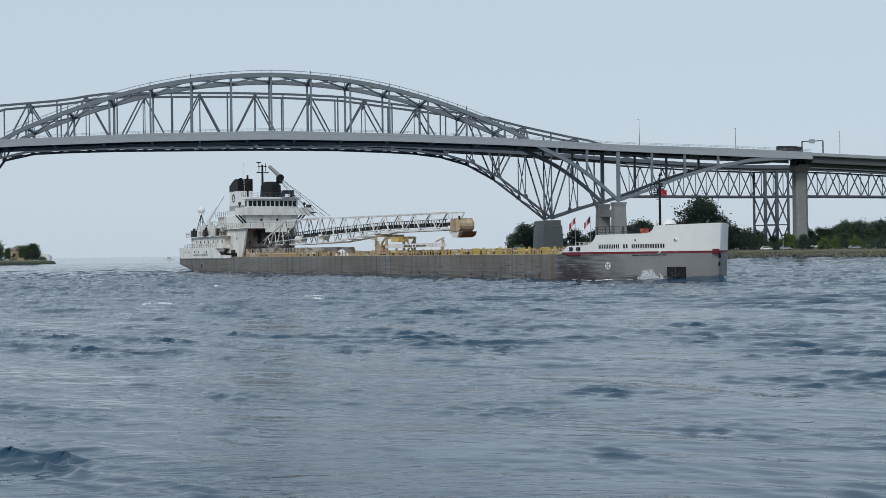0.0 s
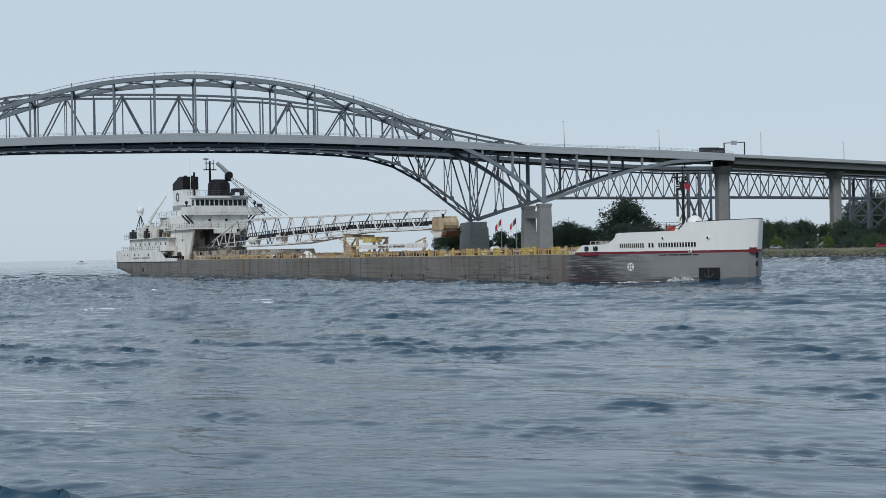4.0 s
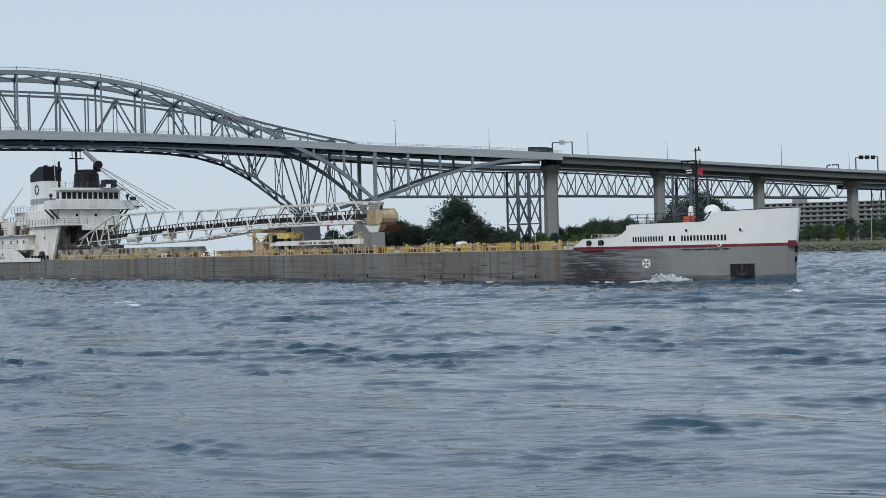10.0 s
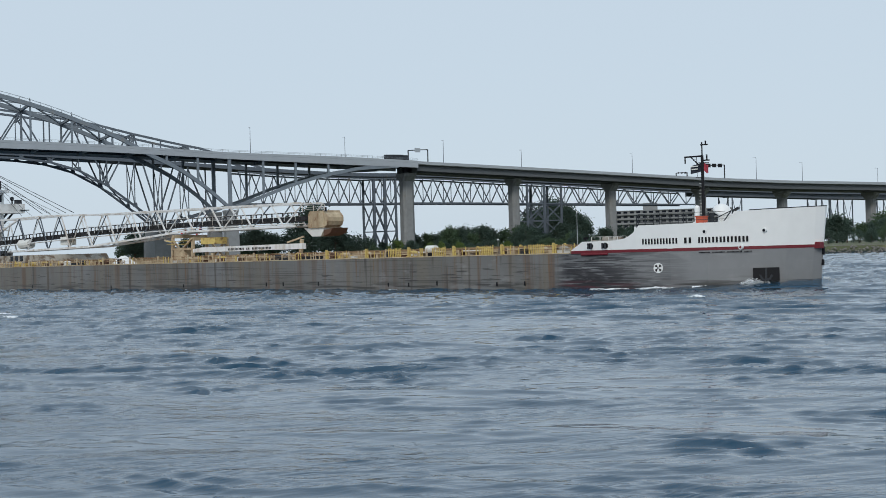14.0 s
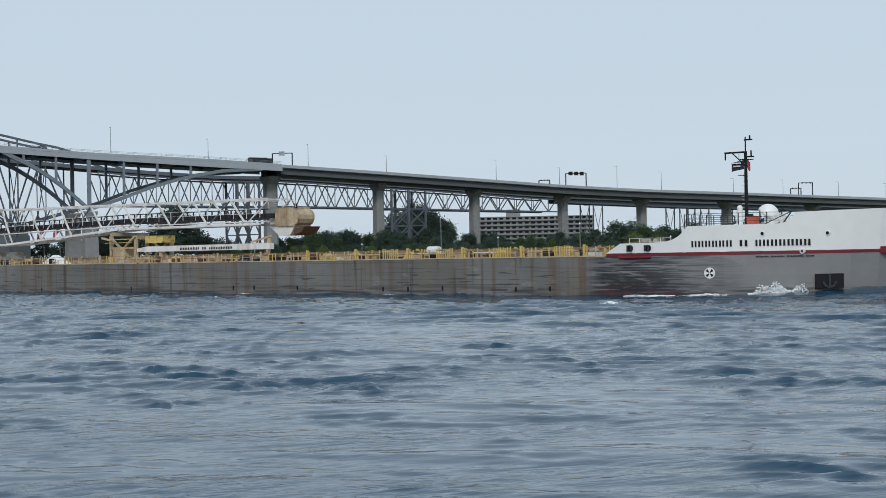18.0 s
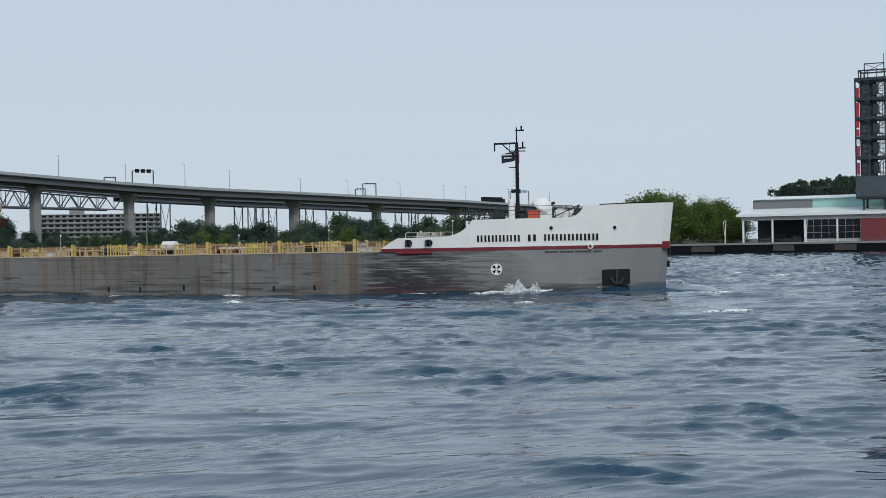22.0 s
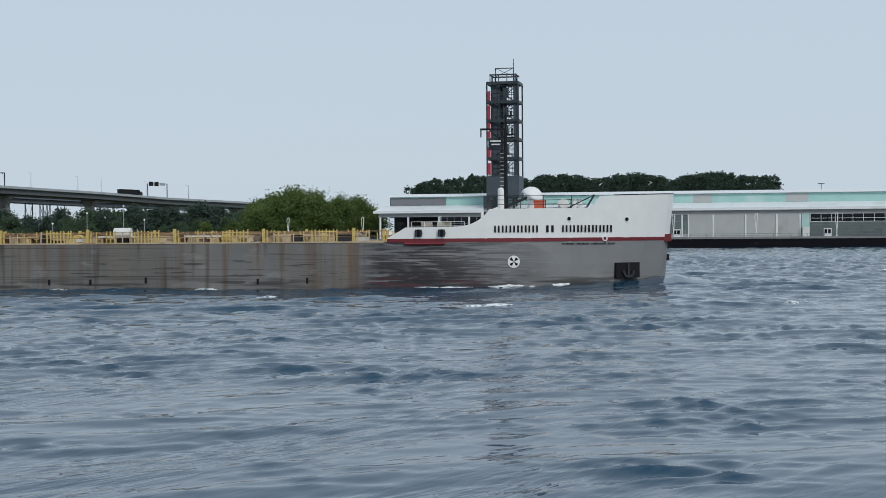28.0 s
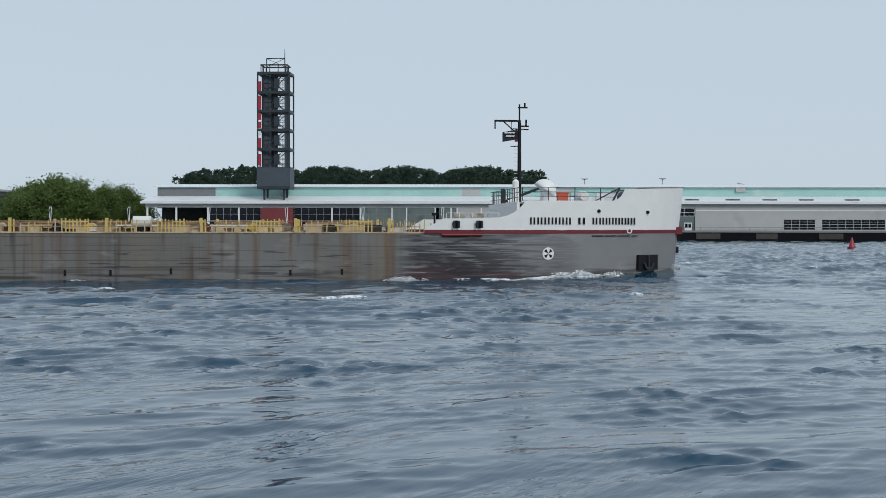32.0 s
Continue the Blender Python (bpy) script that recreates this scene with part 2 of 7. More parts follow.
GRASS = mat("mown_grass", (0.085, 0.095, 0.048), 0.9, grain=0.25, scale=20, stain=(0.17, 0.16, 0.09), stain_at=0.55, bump=0.3)


def river_bed():
    """Turf gives way to dark silt below the water."""
    n, l = GRASS.node_tree.nodes, GRASS.node_tree.links
    at, sep, mr = n.new("ShaderNodeTexCoord"), n.new("ShaderNodeSeparateXYZ"), n.new("ShaderNodeMapRange")
    mr.inputs["From Min"].default_value, mr.inputs["From Max"].default_value = 0.95, 0.15
    l.new(at.outputs["Object"], sep.inputs[0])
    l.new(sep.outputs["Z"], mr.inputs["Value"])
    mix_to(GRASS, (0.025, 0.04, 0.055), mr.outputs[0])


river_bed()
FAR_SHORE = [(900, -900), dock_xy(420, 4), dock_xy(-150, 4), (262, 300), (236, 334), (208, 372), (186, 404), (168, 434), (138, 472), (118, 528), (84, 556), (52, 560), (30, 600),
             (24, 700), (60, 900), (200, 1500), (700, 2600), (4600, 3600), (4600, -900)]
NEAR_SHORE = [(-4200, -3000), (-4200, 2400), (-1200, 1900), (-330, 1000), (-232, 830), (-205, 760), (-215, 640), (-250, 500), (-205, 380), (-120, 120), (-50, 12), (-14, 3.2), (0, 2.2), (14, -1.5), (60, -28), (400, -260),
              (700, -1600)]


def build_ground():
    g = Geo()
    g.add([(-4800, -4800, -6), (4800, -4800, -6), (4800, 4800, -6), (-4800, 4800, -6)], [(0, 1, 2, 3)])
    for line, top in ((FAR_SHORE, 2.6), (NEAR_SHORE, 2.1)):
        n = len(line)
        k = len(g.v)
        turn = sum(line[i - 1][0] * line[i][1] - line[i][0] * line[i - 1][1] for i in range(n))
        low, mid, high = [], [], []
        for i, p in enumerate(line):
            a, b = Vector(line[i - 1]), Vector(line[(i + 1) % n])
            e = (b - a).normalized()
            inw = Vector((-e.y, e.x))
            if turn < 0:
                inw = -inw
            q = Vector(p)
            low.append((*(q - inw * 1.5), -6.0))
            mid.append((*(q + inw * 3.5), top - 0.5))
            high.append((*(q + inw * 9), top))
        g.v += low + mid + high
        for i in range(n):
            j = (i + 1) % n
            g.f.append((k + i, k + j, k + n + j, k + n + i))
            g.f.append((k + n + i, k + n + j, k + 2 * n + j, k + 2 * n + i))
        g.f.append(tuple(k + 2 * n + i for i in range(n)))
    return solid("ground", g, GRASS, "grassy river banks with short dry turf", "ground", kind="structure")


ground = build_ground()

# ---- the bridges ----


def curve(table):
    xs, zs = [p[0] for p in table], [p[1] for p in table]
    return lambda x: float(np.interp(x, xs, zs))


def smooth(table):
    """A soft curve through the table's points."""
    xs, zs = np.array([p[0] for p in table], float), np.array([p[1] for p in table], float)
    m = np.gradient(zs, xs)

    def at(x):
        i = int(np.clip(np.searchsorted(xs, x) - 1, 0, len(xs) - 2))
        w = xs[i + 1] - xs[i]
        t = min(max((x - xs[i]) / w, 0.0), 1.0)
        return float(zs[i] * (1 + 2 * t) * (1 - t) ** 2 + m[i] * w * t * (1 - t) ** 2 + zs[i + 1] * t * t * (3 - 2 * t) + m[i + 1] * w * t * t * (t - 1))
    return at


MID = 21.0
HALF_RIB = [(0, 73.3), (15.5, 72.6), (30, 71.1), (45, 68.4), (60, 64.5), (75.5, 59.4), (84, 56.1), (94, 51.9), (107.4, 44.6), (116.6, 40.2), (128, 32.6), (138.5, 23.5)]
rib_z = smooth([(MID - d, z) for d, z in HALF_RIB[::-1]] + [(MID + d, z) for d, z in HALF_RIB[1:]])
HALF_TOP = [(0, 51.5), (48, 50.5), (94, 48.6), (140, 45.9), (188, 44.3), (221, 42.7)]
HALF_BOT = [(0, 48.15), (48, 47.35), (94, 45.7), (140, 43.2), (188, 41.0), (221, 39.7)]
top_z = curve([(MID - d, z) for d, z in HALF_TOP[::-1]] + [(MID + d, z) for d, z in HALF_TOP[1:]])
bot_z = curve([(MID - d, z) for d, z in HALF_BOT[::-1]] + [(MID + d, z) for d, z in HALF_BOT[1:]])
side_z = curve([(138.5, 23.5), (151.6, 27.9), (163.6, 32.4), (178, 36.5), (195, 39.6), (212, 40.4)])
road_z = curve([(241, 42.5), (288, 40.2), (338, 37.6), (387, 35.0), (435, 33.3), (491, 32.2), (552, 30.8), (618, 29.4), (683, 27.2), (758, 26.2), (1000, 20)])
WIDE = 24.0
PANEL = 15.35


def slab(xs, zt, zb, y0, y1):
    g = Geo()
    g.loft([[(x, y0, zb(x)), (x, y1, zb(x)), (x, y1, zt(x)), (x, y0, zt(x))] for x in xs])
    return g


def near_bridge():
    b = thing("arch_bridge", "light grey steel tied-arch road bridge on concrete piers", "bridge", m=BRIDGE)
    xs = [MID - 221 + i * 442 / 48 for i in range(49)]
    for y in (-0.9, WIDE):
        part("tie_girder", slab(xs, lambda x: top_z(x) - 1.0, bot_z, y, y + 0.9), GIRDER, b, "pale grey box girder")
        part("parapet", slab(xs, top_z, lambda x: top_z(x) - 0.95, y + 0.1, y + 0.7), GIRDER, b)
    # near-black colour here stands for the shade below the deck
    part("deck", slab(xs, lambda x: bot_z(x) + 2.2, lambda x: bot_z(x) + 1.6, 0, WIDE), DARKSTEEL, b, "deck underside with shade put into its colour")
    for i, x in enumerate(xs[1:-1]):
        if i % 2 == 0:
            part("floor_beam", Geo().box(x - 0.3, x + 0.3, 0.02, WIDE - 0.02, bot_z(x) + 0.1, bot_z(x) + 1.58), STEEL, b)
    # stringers take the same near-black colour for that shade
    for y in (5.0, 12.0, 19.0):
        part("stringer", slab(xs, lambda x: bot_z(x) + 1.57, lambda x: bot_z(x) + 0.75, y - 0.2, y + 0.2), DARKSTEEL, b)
    # ribs above and below the deck, hangers and columns
    arch = [MID + d for d in np.linspace(-138.5, 138.5, 73)]
    for y in (-0.75, WIDE - 0.75):
        g = Geo()
        g.loft([[(x, y, rib_z(x) - 0.95), (x, y + 1.5, rib_z(x) - 0.95), (x, y + 1.5, rib_z(x) + 0.75), (x, y, rib_z(x) + 0.75)] for x in arch])
        part("arch_rib", g, STEEL, b)
        for sgn in (-1, 1):
            pts = [138.5 + i * 73.5 / 12 for i in range(13)]
            g = Geo()
            g.loft([[(MID + sgn * x, y, side_z(x) - 0.7), (MID + sgn * x, y + 1.3, side_z(x) - 0.7), (MID + sgn * x, y + 1.3, side_z(x) + 0.7), (MID + sgn * x, y, side_z(x) + 0.7)] for x in pts])
            part("side_chord", g, STEEL, b)
            for x in (138.5, 152.6, 166.4, 180.6, 125.6, 113.2):
                lo = rib_z(MID + x) if x < 138 else side_z(x)
                s = MID + sgn * x
                part("column", Geo().beam((s, y + 0.65, lo), (s, y + 0.65, bot_z(s) + 0.2), 0.9 if x != 138.5 else 1.5, 0.8), STEEL, b)
    for k in range(-6, 7):
        x = MID + k * PANEL
        if rib_z(x) < top_z(x) + 1.5:
            continue
        for y in (0, WIDE):
            part("hanger", Geo().beam((x, y, top_z(x) - 1), (x, y, rib_z(x)), 0.75, 0.5), STEEL, b)
            part("flag_staff", Geo().tube((x, y, rib_z(x) + 0.7), (x, y, rib_z(x) + 2.3), 0.12, n=5), DARKSTEEL, b)
        part("top_strut", Geo().beam((x, 0, rib_z(x)), (x, WIDE, rib_z(x)), 0.9, 0.9), STEEL, b)
        if k < 6 and rib_z(x + PANEL) > top_z(x + PANEL) + 1:
            x2 = x + PANEL
            part("lateral_brace", Geo().beam((x, 0, rib_z(x)), ((x + x2) / 2, WIDE / 2, rib_z((x + x2) / 2)), 0.5).beam((x2, 0, rib_z(x2)), ((x + x2) / 2, WIDE / 2, rib_z((x + x2) / 2)), 0.5)
                 .beam((x, WIDE, rib_z(x)), ((x + x2) / 2, WIDE / 2, rib_z((x + x2) / 2)), 0.5).beam((x2, WIDE, rib_z(x2)), ((x + x2) / 2, WIDE / 2, rib_z((x + x2) / 2)), 0.5), STEEL, b)
    rail = Geo()
    for y in (-0.5, 0.5):
        rail.path([(x, y, rib_z(x) + 1.75) for x in arch if rib_z(x) > top_z(x)], 0.09)
        for x in arch[::1]:
            if rib_z(x) > top_z(x):
                rail.beam((x, y, rib_z(x) + 0.7), (x, y, rib_z(x) + 1.75), 0.08)
    part("inspection_rail", rail, STEEL, b)
    for y in (-0.55, WIDE + 0.45):
        rail = Geo()
        for i in range(len(xs) * 4 - 4):
            q = xs[0] + i * (xs[-1] - xs[0]) / (len(xs) * 4 - 4)
            rail.beam((q, y, top_z(q)), (q, y, top_z(q) + 0.95), 0.09)
        for up in (0.5, 0.95):
            rail.path([(q, y, top_z(q) + up) for q in xs], 0.08)
        part("deck_rail", rail, STEEL, b, "thin steel railing")
    # main piers: two concrete legs joined by beams
    for x in (MID - 138.5, MID + 138.5):
        p = part("main_pier", Geo().box(x - 4.5, x + 4.5, -5, WIDE + 5, -6, 3.4), CONCRETE, b, "weathered concrete pier")
        for y in (0, WIDE):
            g = Geo()
            g.loft([[(x - w, y - w * 0.9, z), (x + w, y - w * 0.9, z), (x + w, y + w * 0.9, z), (x - w, y + w * 0.9, z)] for z, w in ((3.4, 2.9), (21.0, 2.4), (22.2, 2.7), (22.7, 2.7))])
            part("pier_leg", g, CONCRETE, p)
        part("cross_beam", Geo().box(x - 1.6, x + 1.6, 2.2, WIDE - 2.2, 17.2, 20.0), CONCRETE, p)
    # approach: girders on single concrete piers with flared heads
    xs = [242.2 + i * 14 for i in range(48)]
    part("approach_parapet", slab(xs, road_z, lambda x: road_z(x) - 1.25, -0.9, -0.5), GIRDER, b, "pale concrete parapet")
    part("approach_parapet", slab(xs, road_z, lambda x: road_z(x) - 1.25, WIDE, WIDE + 0.4), GIRDER, b, "pale concrete parapet")
    part("approach_deck", slab(xs, lambda x: road_z(x) - 1.0, lambda x: road_z(x) - 1.5, -0.48, WIDE - 0.02), CONCRETE, b)
    # girders below the road, coloured dark for the shade they stand in
    for y in (1.2, 6.6, 12, 17.4, 22.8):
        part("approach_girder", slab(xs, lambda x: road_z(x) - 1.52, lambda x: road_z(x) - 4.0, y - 0.3, y + 0.3), GIRDER_SHADED, b)
    part("cap_girder", slab(xs, lambda x: road_z(x) - 4.02, lambda x: road_z(x) - 4.4, 6.5, 17.5), GIRDER_SHADED, b)
    for x, w in ((233.5, 2.5), (284.6, 1.8), (334, 1.75), (383, 1.7), (430, 1.7), (484.5, 1.7), (544.5, 1.7), (609, 1.7), (675, 1.7), (747, 1.7)):
        x = x * 1.0217 + 3.2
        zt = road_z(max(x, 243)) - 4.45
        g = Geo()
        ring = lambda z, a, y0, y1: [(x - a, y0, z), (x - a * 0.6, y0 - 0.8, z), (x + a * 0.6, y0 - 0.8, z), (x + a, y0, z), (x + a, y1, z), (x + a * 0.6, y1 + 0.8, z), (x - a * 0.6, y1 + 0.8, z), (x - a, y1, z)]
        g.loft([ring(-6, w * 1.05, 10, 14), ring(zt - 3.4, w, 10, 14), ring(zt - 1.4, w * 1.12, 7.5, 16.5), ring(zt, w * 1.12, 7, 17)])
        part("pier", g, CONCRETE, b, "tall concrete pier with a flared head")
    return b


OLD_Y, OLD_W = 60.0, 15.0
old_top = curve([(-160, 51), (-118, 58), (-89, 67.3), (-64, 69.5), (-48, 72.4), (-16, 72.8), (8, 72.9), (30, 72.5), (54, 71.4), (77, 68.3), (92, 66.4), (107.5, 64.2), (119.6, 62.0), (131.8, 58.9), (144.2, 56.2), (154.3, 54.0), (163.3, 52.4), (180, 47.5), (193, 43.2)])
old_low = curve([(-112, 18), (-98, 33), (-89.6, 45.6), (-76, 48.4), (-43, 49.3), (23, 49.7), (52, 49.4), (77, 48.4), (92, 47.4), (101.6, 45.7), (107, 44.3), (114.2, 41.2), (119, 38.8), (126.8, 33.2), (136.9, 25.2), (145.5, 17.6), (154.8, 20.7), (167.8, 24.4),
                 (180.8, 27.5), (205, 27.4), (239, 26.9), (272, 27.0), (314, 26.3), (361, 25.4), (430, 24.3)])
old_road = curve([(-200, 46), (-76, 52.0), (23, 52.2), (77, 50.6), (127, 47.8), (168, 44.9), (205, 42.4), (239, 40.6), (272, 40.8), (314, 38.4), (361, 36.2), (412, 33.2), (449, 32.0), (509, 30.2), (556, 29.4), (612, 28.0), (684, 26.6), (760, 25.8), (1000, 20)])


def old_bridge():
    b = thing("truss_bridge", "older grey steel cantilever truss bridge behind the arch", "bridge", m=BRIDGE @ Matrix.Translation((0, OLD_Y, 0)))
    w = 11.8
    nodes = [-101.6 + i * w for i in range(0, 24)]
    for y in (0, OLD_W):
        part("bottom_chord", Geo().path([(x, y, old_low(x)) for x in [-112] + nodes + [180.8]], 0.8, 0.9), OLDSTEEL, b)
        part("top_chord", Geo().path([(x, y, old_top(x)) for x in np.linspace(-118, 192, 44)], 0.8, 0.9), OLDSTEEL, b)
        for i, x in enumerate(nodes):
            hi = max(old_top(x) if -118 < x < 192 else 0, old_road(x) - 1.2)
            lo = old_low(x)
            thick = 0.55 if i % 2 else 0.35
            part("post", Geo().beam((x, y, lo), (x, y, hi), thick), OLDSTEEL, b)
            part("gusset", Geo().prism([(x - 1.1, lo - 0.3), (x + 1.1, lo - 0.3), (x + 0.7, lo + 1.5), (x - 0.7, lo + 1.5)], y - 0.5, y - 0.42), OLDSTEEL, b)
            if i + 1 < len(nodes):
                x2 = nodes[i + 1]
                hi2 = max(old_top(x2) if -118 < x2 < 192 else 0, old_road(x2) - 1.2)
                a, c = ((x, y, lo), (x2, y, hi2)) if i % 2 else ((x, y, hi), (x2, y, old_low(x2)))
                part("diagonal", Geo().beam(a, c, 0.6), OLDSTEEL, b)
    for x in nodes[::2]:
        if -100 < x < 165:
            part("portal", Geo().beam((x, 0, old_top(x)), (x, OLD_W, old_top(x)), 0.6, 0.8).beam((x, 0, old_top(x) - 3), (x, OLD_W, old_top(x) - 3), 0.4)
                 .beam((x, 0, old_top(x)), (x, OLD_W, old_top(x) - 3), 0.3).beam((x, OLD_W, old_top(x)), (x, 0, old_top(x) - 3), 0.3), OLDSTEEL, b)
    for i in range(len(nodes) - 1):
        x, x2 = nodes[i], nodes[i + 1]
        part("bottom_brace", Geo().beam((x, 0, old_low(x)), (x2, OLD_W, old_low(x2)), 0.4).beam((x, OLD_W, old_low(x)), (x2, 0, old_low(x2)), 0.4), OLDSTEEL, b)
        if nodes[i] > 90:
            part("sway_brace", Geo().beam((x, 0, old_low(x)), (x, OLD_W, old_road(x) - 1.5), 0.35).beam((x, OLD_W, old_low(x)), (x, 0, old_road(x) - 1.5), 0.35), OLDSTEEL, b)
    xs = [-200 + i * 15 for i in range(66)]
    part("deck", slab(xs, lambda x: old_road(x) - 0.5, lambda x: old_road(x) - 1.3, 0.6, OLD_W - 0.6), DARKSTEEL, b)
    part("fascia", slab(xs, lambda x: old_road(x) + 0.4, lambda x: old_road(x) - 1.2, -0.6, -0.2), OLDSTEEL, b)
    part("fascia", slab(xs, lambda x: old_road(x) + 0.4, lambda x: old_road(x) - 1.2, OLD_W + 0.2, OLD_W + 0.6), OLDSTEEL, b)
    # approach trusses
    n0, n1, st = 180.8, 428, 5.3
    pts = [n0 + i * st for i in range(int((n1 - n0) / st) + 1)]
    for y in (0.4, OLD_W - 0.4):
        part("truss_chord", Geo().path([(x, y, old_low(x)) for x in pts[::4] + [pts[-1]]], 0.6, 0.7), OLDSTEEL, b)
        part("truss_chord", Geo().path([(x, y, old_road(x) - 2) for x in pts[::4] + [pts[-1]]], 0.6, 0.7), OLDSTEEL, b)
        for i in range(len(pts) - 1):
            x, x2 = pts[i], pts[i + 1]
            a, c = ((x, y, old_low(x)), (x2, y, old_road(x2) - 2)) if i % 2 else ((x, y, old_road(x) - 2), (x2, y, old_low(x2)))
            part("truss_web", Geo().beam(a, c, 0.42), OLDSTEEL, b)
            if i % 2 == 0:
                part("truss_post", Geo().beam((x2, y, old_low(x2)), (x2, y, old_road(x2) - 2), 0.28), OLDSTEEL, b)
    # plate girder and steel bents towards the land
    xs = [428 + i * 20 for i in range(20)]
    for y in (1.5, OLD_W - 1.5):
        part("plate_girder", slab(xs, lambda x: old_road(x) - 1.3, lambda x: old_road(x) - 3.6, y - 0.3, y + 0.3), OLDSTEEL, b)
    for x in (452, 511, 526, 554, 581, 640, 655, 700, 740):
        zt = old_road(x) - 3.6
        bent = part("steel_bent", Geo().beam((x, 1.5, zt), (x, OLD_W - 1.5, zt), 0.5), OLDSTEEL, b)
        for y in (1.5, OLD_W - 1.5):
            for dx in (-3, 3):
                part("leg", Geo().beam((x + dx, y, 0), (x + dx, y, zt), 0.5), OLDSTEEL, bent)
            part("cross_bracing", Geo().beam((x - 3, y, 3), (x + 3, y, zt), 0.22).beam((x + 3, y, 3), (x - 3, y, zt), 0.22), OLDSTEEL, bent)
    # braced steel towers
    for x0, x1, n in ((246.0, 256.8, 2), (326.5, 345.5, 3)):
        zt, z0 = old_low((x0 + x1) / 2), 1.0
        tw = part("steel_tower", Geo().beam((x0, 0.4, zt), (x1, 0.4, zt), 0.7), OLDSTEEL, b)
        part("tower_cap", Geo().beam((x0, OLD_W - 0.4, zt), (x1, OLD_W - 0.4, zt), 0.7), OLDSTEEL, tw)
        cols = [x0, (x0 + x1) / 2, x1]
        for y in (0.4, OLD_W - 0.4):
            for x in cols:
                part("leg", Geo().beam((x, y, z0), (x, y, old_road(x) - 2), 0.9 if x != cols[1] else 1.2, 0.9), OLDSTEEL, tw)
            for k in range(n):
                za, zb = z0 + (zt - z0) * k / n, z0 + (zt - z0) * (k + 1) / n
                g = Geo().beam((x0, y, zb), (x1, y, zb), 0.5)
                for xa, xb in ((cols[0], cols[1]), (cols[1], cols[2])):
                    g.beam((xa, y, za), (xb, y, zb), 0.5).beam((xb, y, za), (xa, y, zb), 0.5)
                part("bracing", g, OLDSTEEL, tw)
    for x in (-104, 146):
        g = Geo()
        g.loft([[(x - a, -3 - e, z), (x + a, -3 - e, z), (x + a, OLD_W + 3 + e, z), (x - a, OLD_W + 3 + e, z)] for z, a, e in ((-6, 4.7, 1), (14.5, 4.1, 0), (14.6, 3.7, -0.6), (17.0, 3.6, -0.6))])
        part("stone_pier", g, CONCRETE, b, "dark weathered concrete pier")
    return b


arch_bridge = near_bridge()
truss_bridge = old_bridge()


def street_lamps():
    for x, z in ((168.3, 56.3), (209, 52.6), (254, 51.5), (291.7, 47.6), (348.8, 46.4), (384.2, 43.6), (418, 44.5), (445.3, 42.2), (492, 39.4), (526, 39.0), (566, 38.4), (602, 37.8), (621, 37.5), (660, 36.5), (700, 35.4)):
        z0 = top_z(x) if x < 240 else road_z(x)
        for y, off in ((-0.7, 0),):
            xx = x + off
            base = (top_z(xx) if xx < 240 else road_z(xx)) - 0.1
            tall = z - z0
            m = BRIDGE @ Matrix.Translation((xx, y, base))
            lamp = thing("street_lamp", "tall thin grey lamp post on the bridge deck", "street lamp", group="lamps along the bridge", m=m)
            part("pole", Geo().tube((0, 0, 0), (0, 0, tall), 0.13, 0.07, 6), OLDSTEEL, lamp)
            part("arm", Geo().beam((0, 0, tall - 0.1), (0, 2.2 if y < 0 else -2.2, tall), 0.09), OLDSTEEL, lamp)


street_lamps()


def gantry(x, wide, tall, boards, y=12.0, flip=1):
    z = top_z(x) - 1.0 if x < 240 else road_z(x) - 1.0
    g = thing("sign_gantry", "steel gantry over the roadway with dark sign boards", "sign gantry", group="gantries on the bridge", m=BRIDGE @ Matrix.Translation((x, y, z)))
    part("post", Geo().beam((0, 0, 0), (0, 0, tall), 0.4), DARKSTEEL, g)
    part("post", Geo().beam((wide, 0, 0), (wide, 0, tall + 0.4), 0.4), DARKSTEEL, g)
    part("crossbar", Geo().beam((0, 0, tall), (wide, 0, tall + 0.4), 0.35), DARKSTEEL, g)
    for i, (a, w, h, dark) in enumerate(boards):
        part("sign_board", Geo().box(a, a + w, -0.35, -0.2, tall - h / 2 + 0.1, tall + h / 2 + 0.1), BLACK if dark else GIRDER, g, "black lane sign" if dark else "pale sign back")


gantry(243, 9.3, 6.6, [(3, 2.6, 1.8, False)])
gantry(396.7, 12.1, 7.6, [(1.5, 2.4, 1.8, True), (4.8, 2.4, 1.8, True), (8.1, 2.4, 1.8, True)])
gantry(381, 6.2, 3.4, [(0.8, 0.7, 0.7, True), (2.7, 0.7, 0.7, True), (4.6, 0.7, 0.7, True)])
gantry(543.6, 7.5, 5.0, [(1, 0.7, 0.8, True), (3.4, 0.7, 0.8, True), (5.6, 0.7, 0.8, True)])
gantry(549.4, 10.2, 8.2, [(2, 0.8, 0.8, True), (5, 0.8, 0.8, True), (8, 0.8, 0.8, True)])
gantry(676.7, 18.3, 9.4, [(1, 4, 2.6, True), (6, 4, 2.6, True), (11, 5, 1.6, False)])


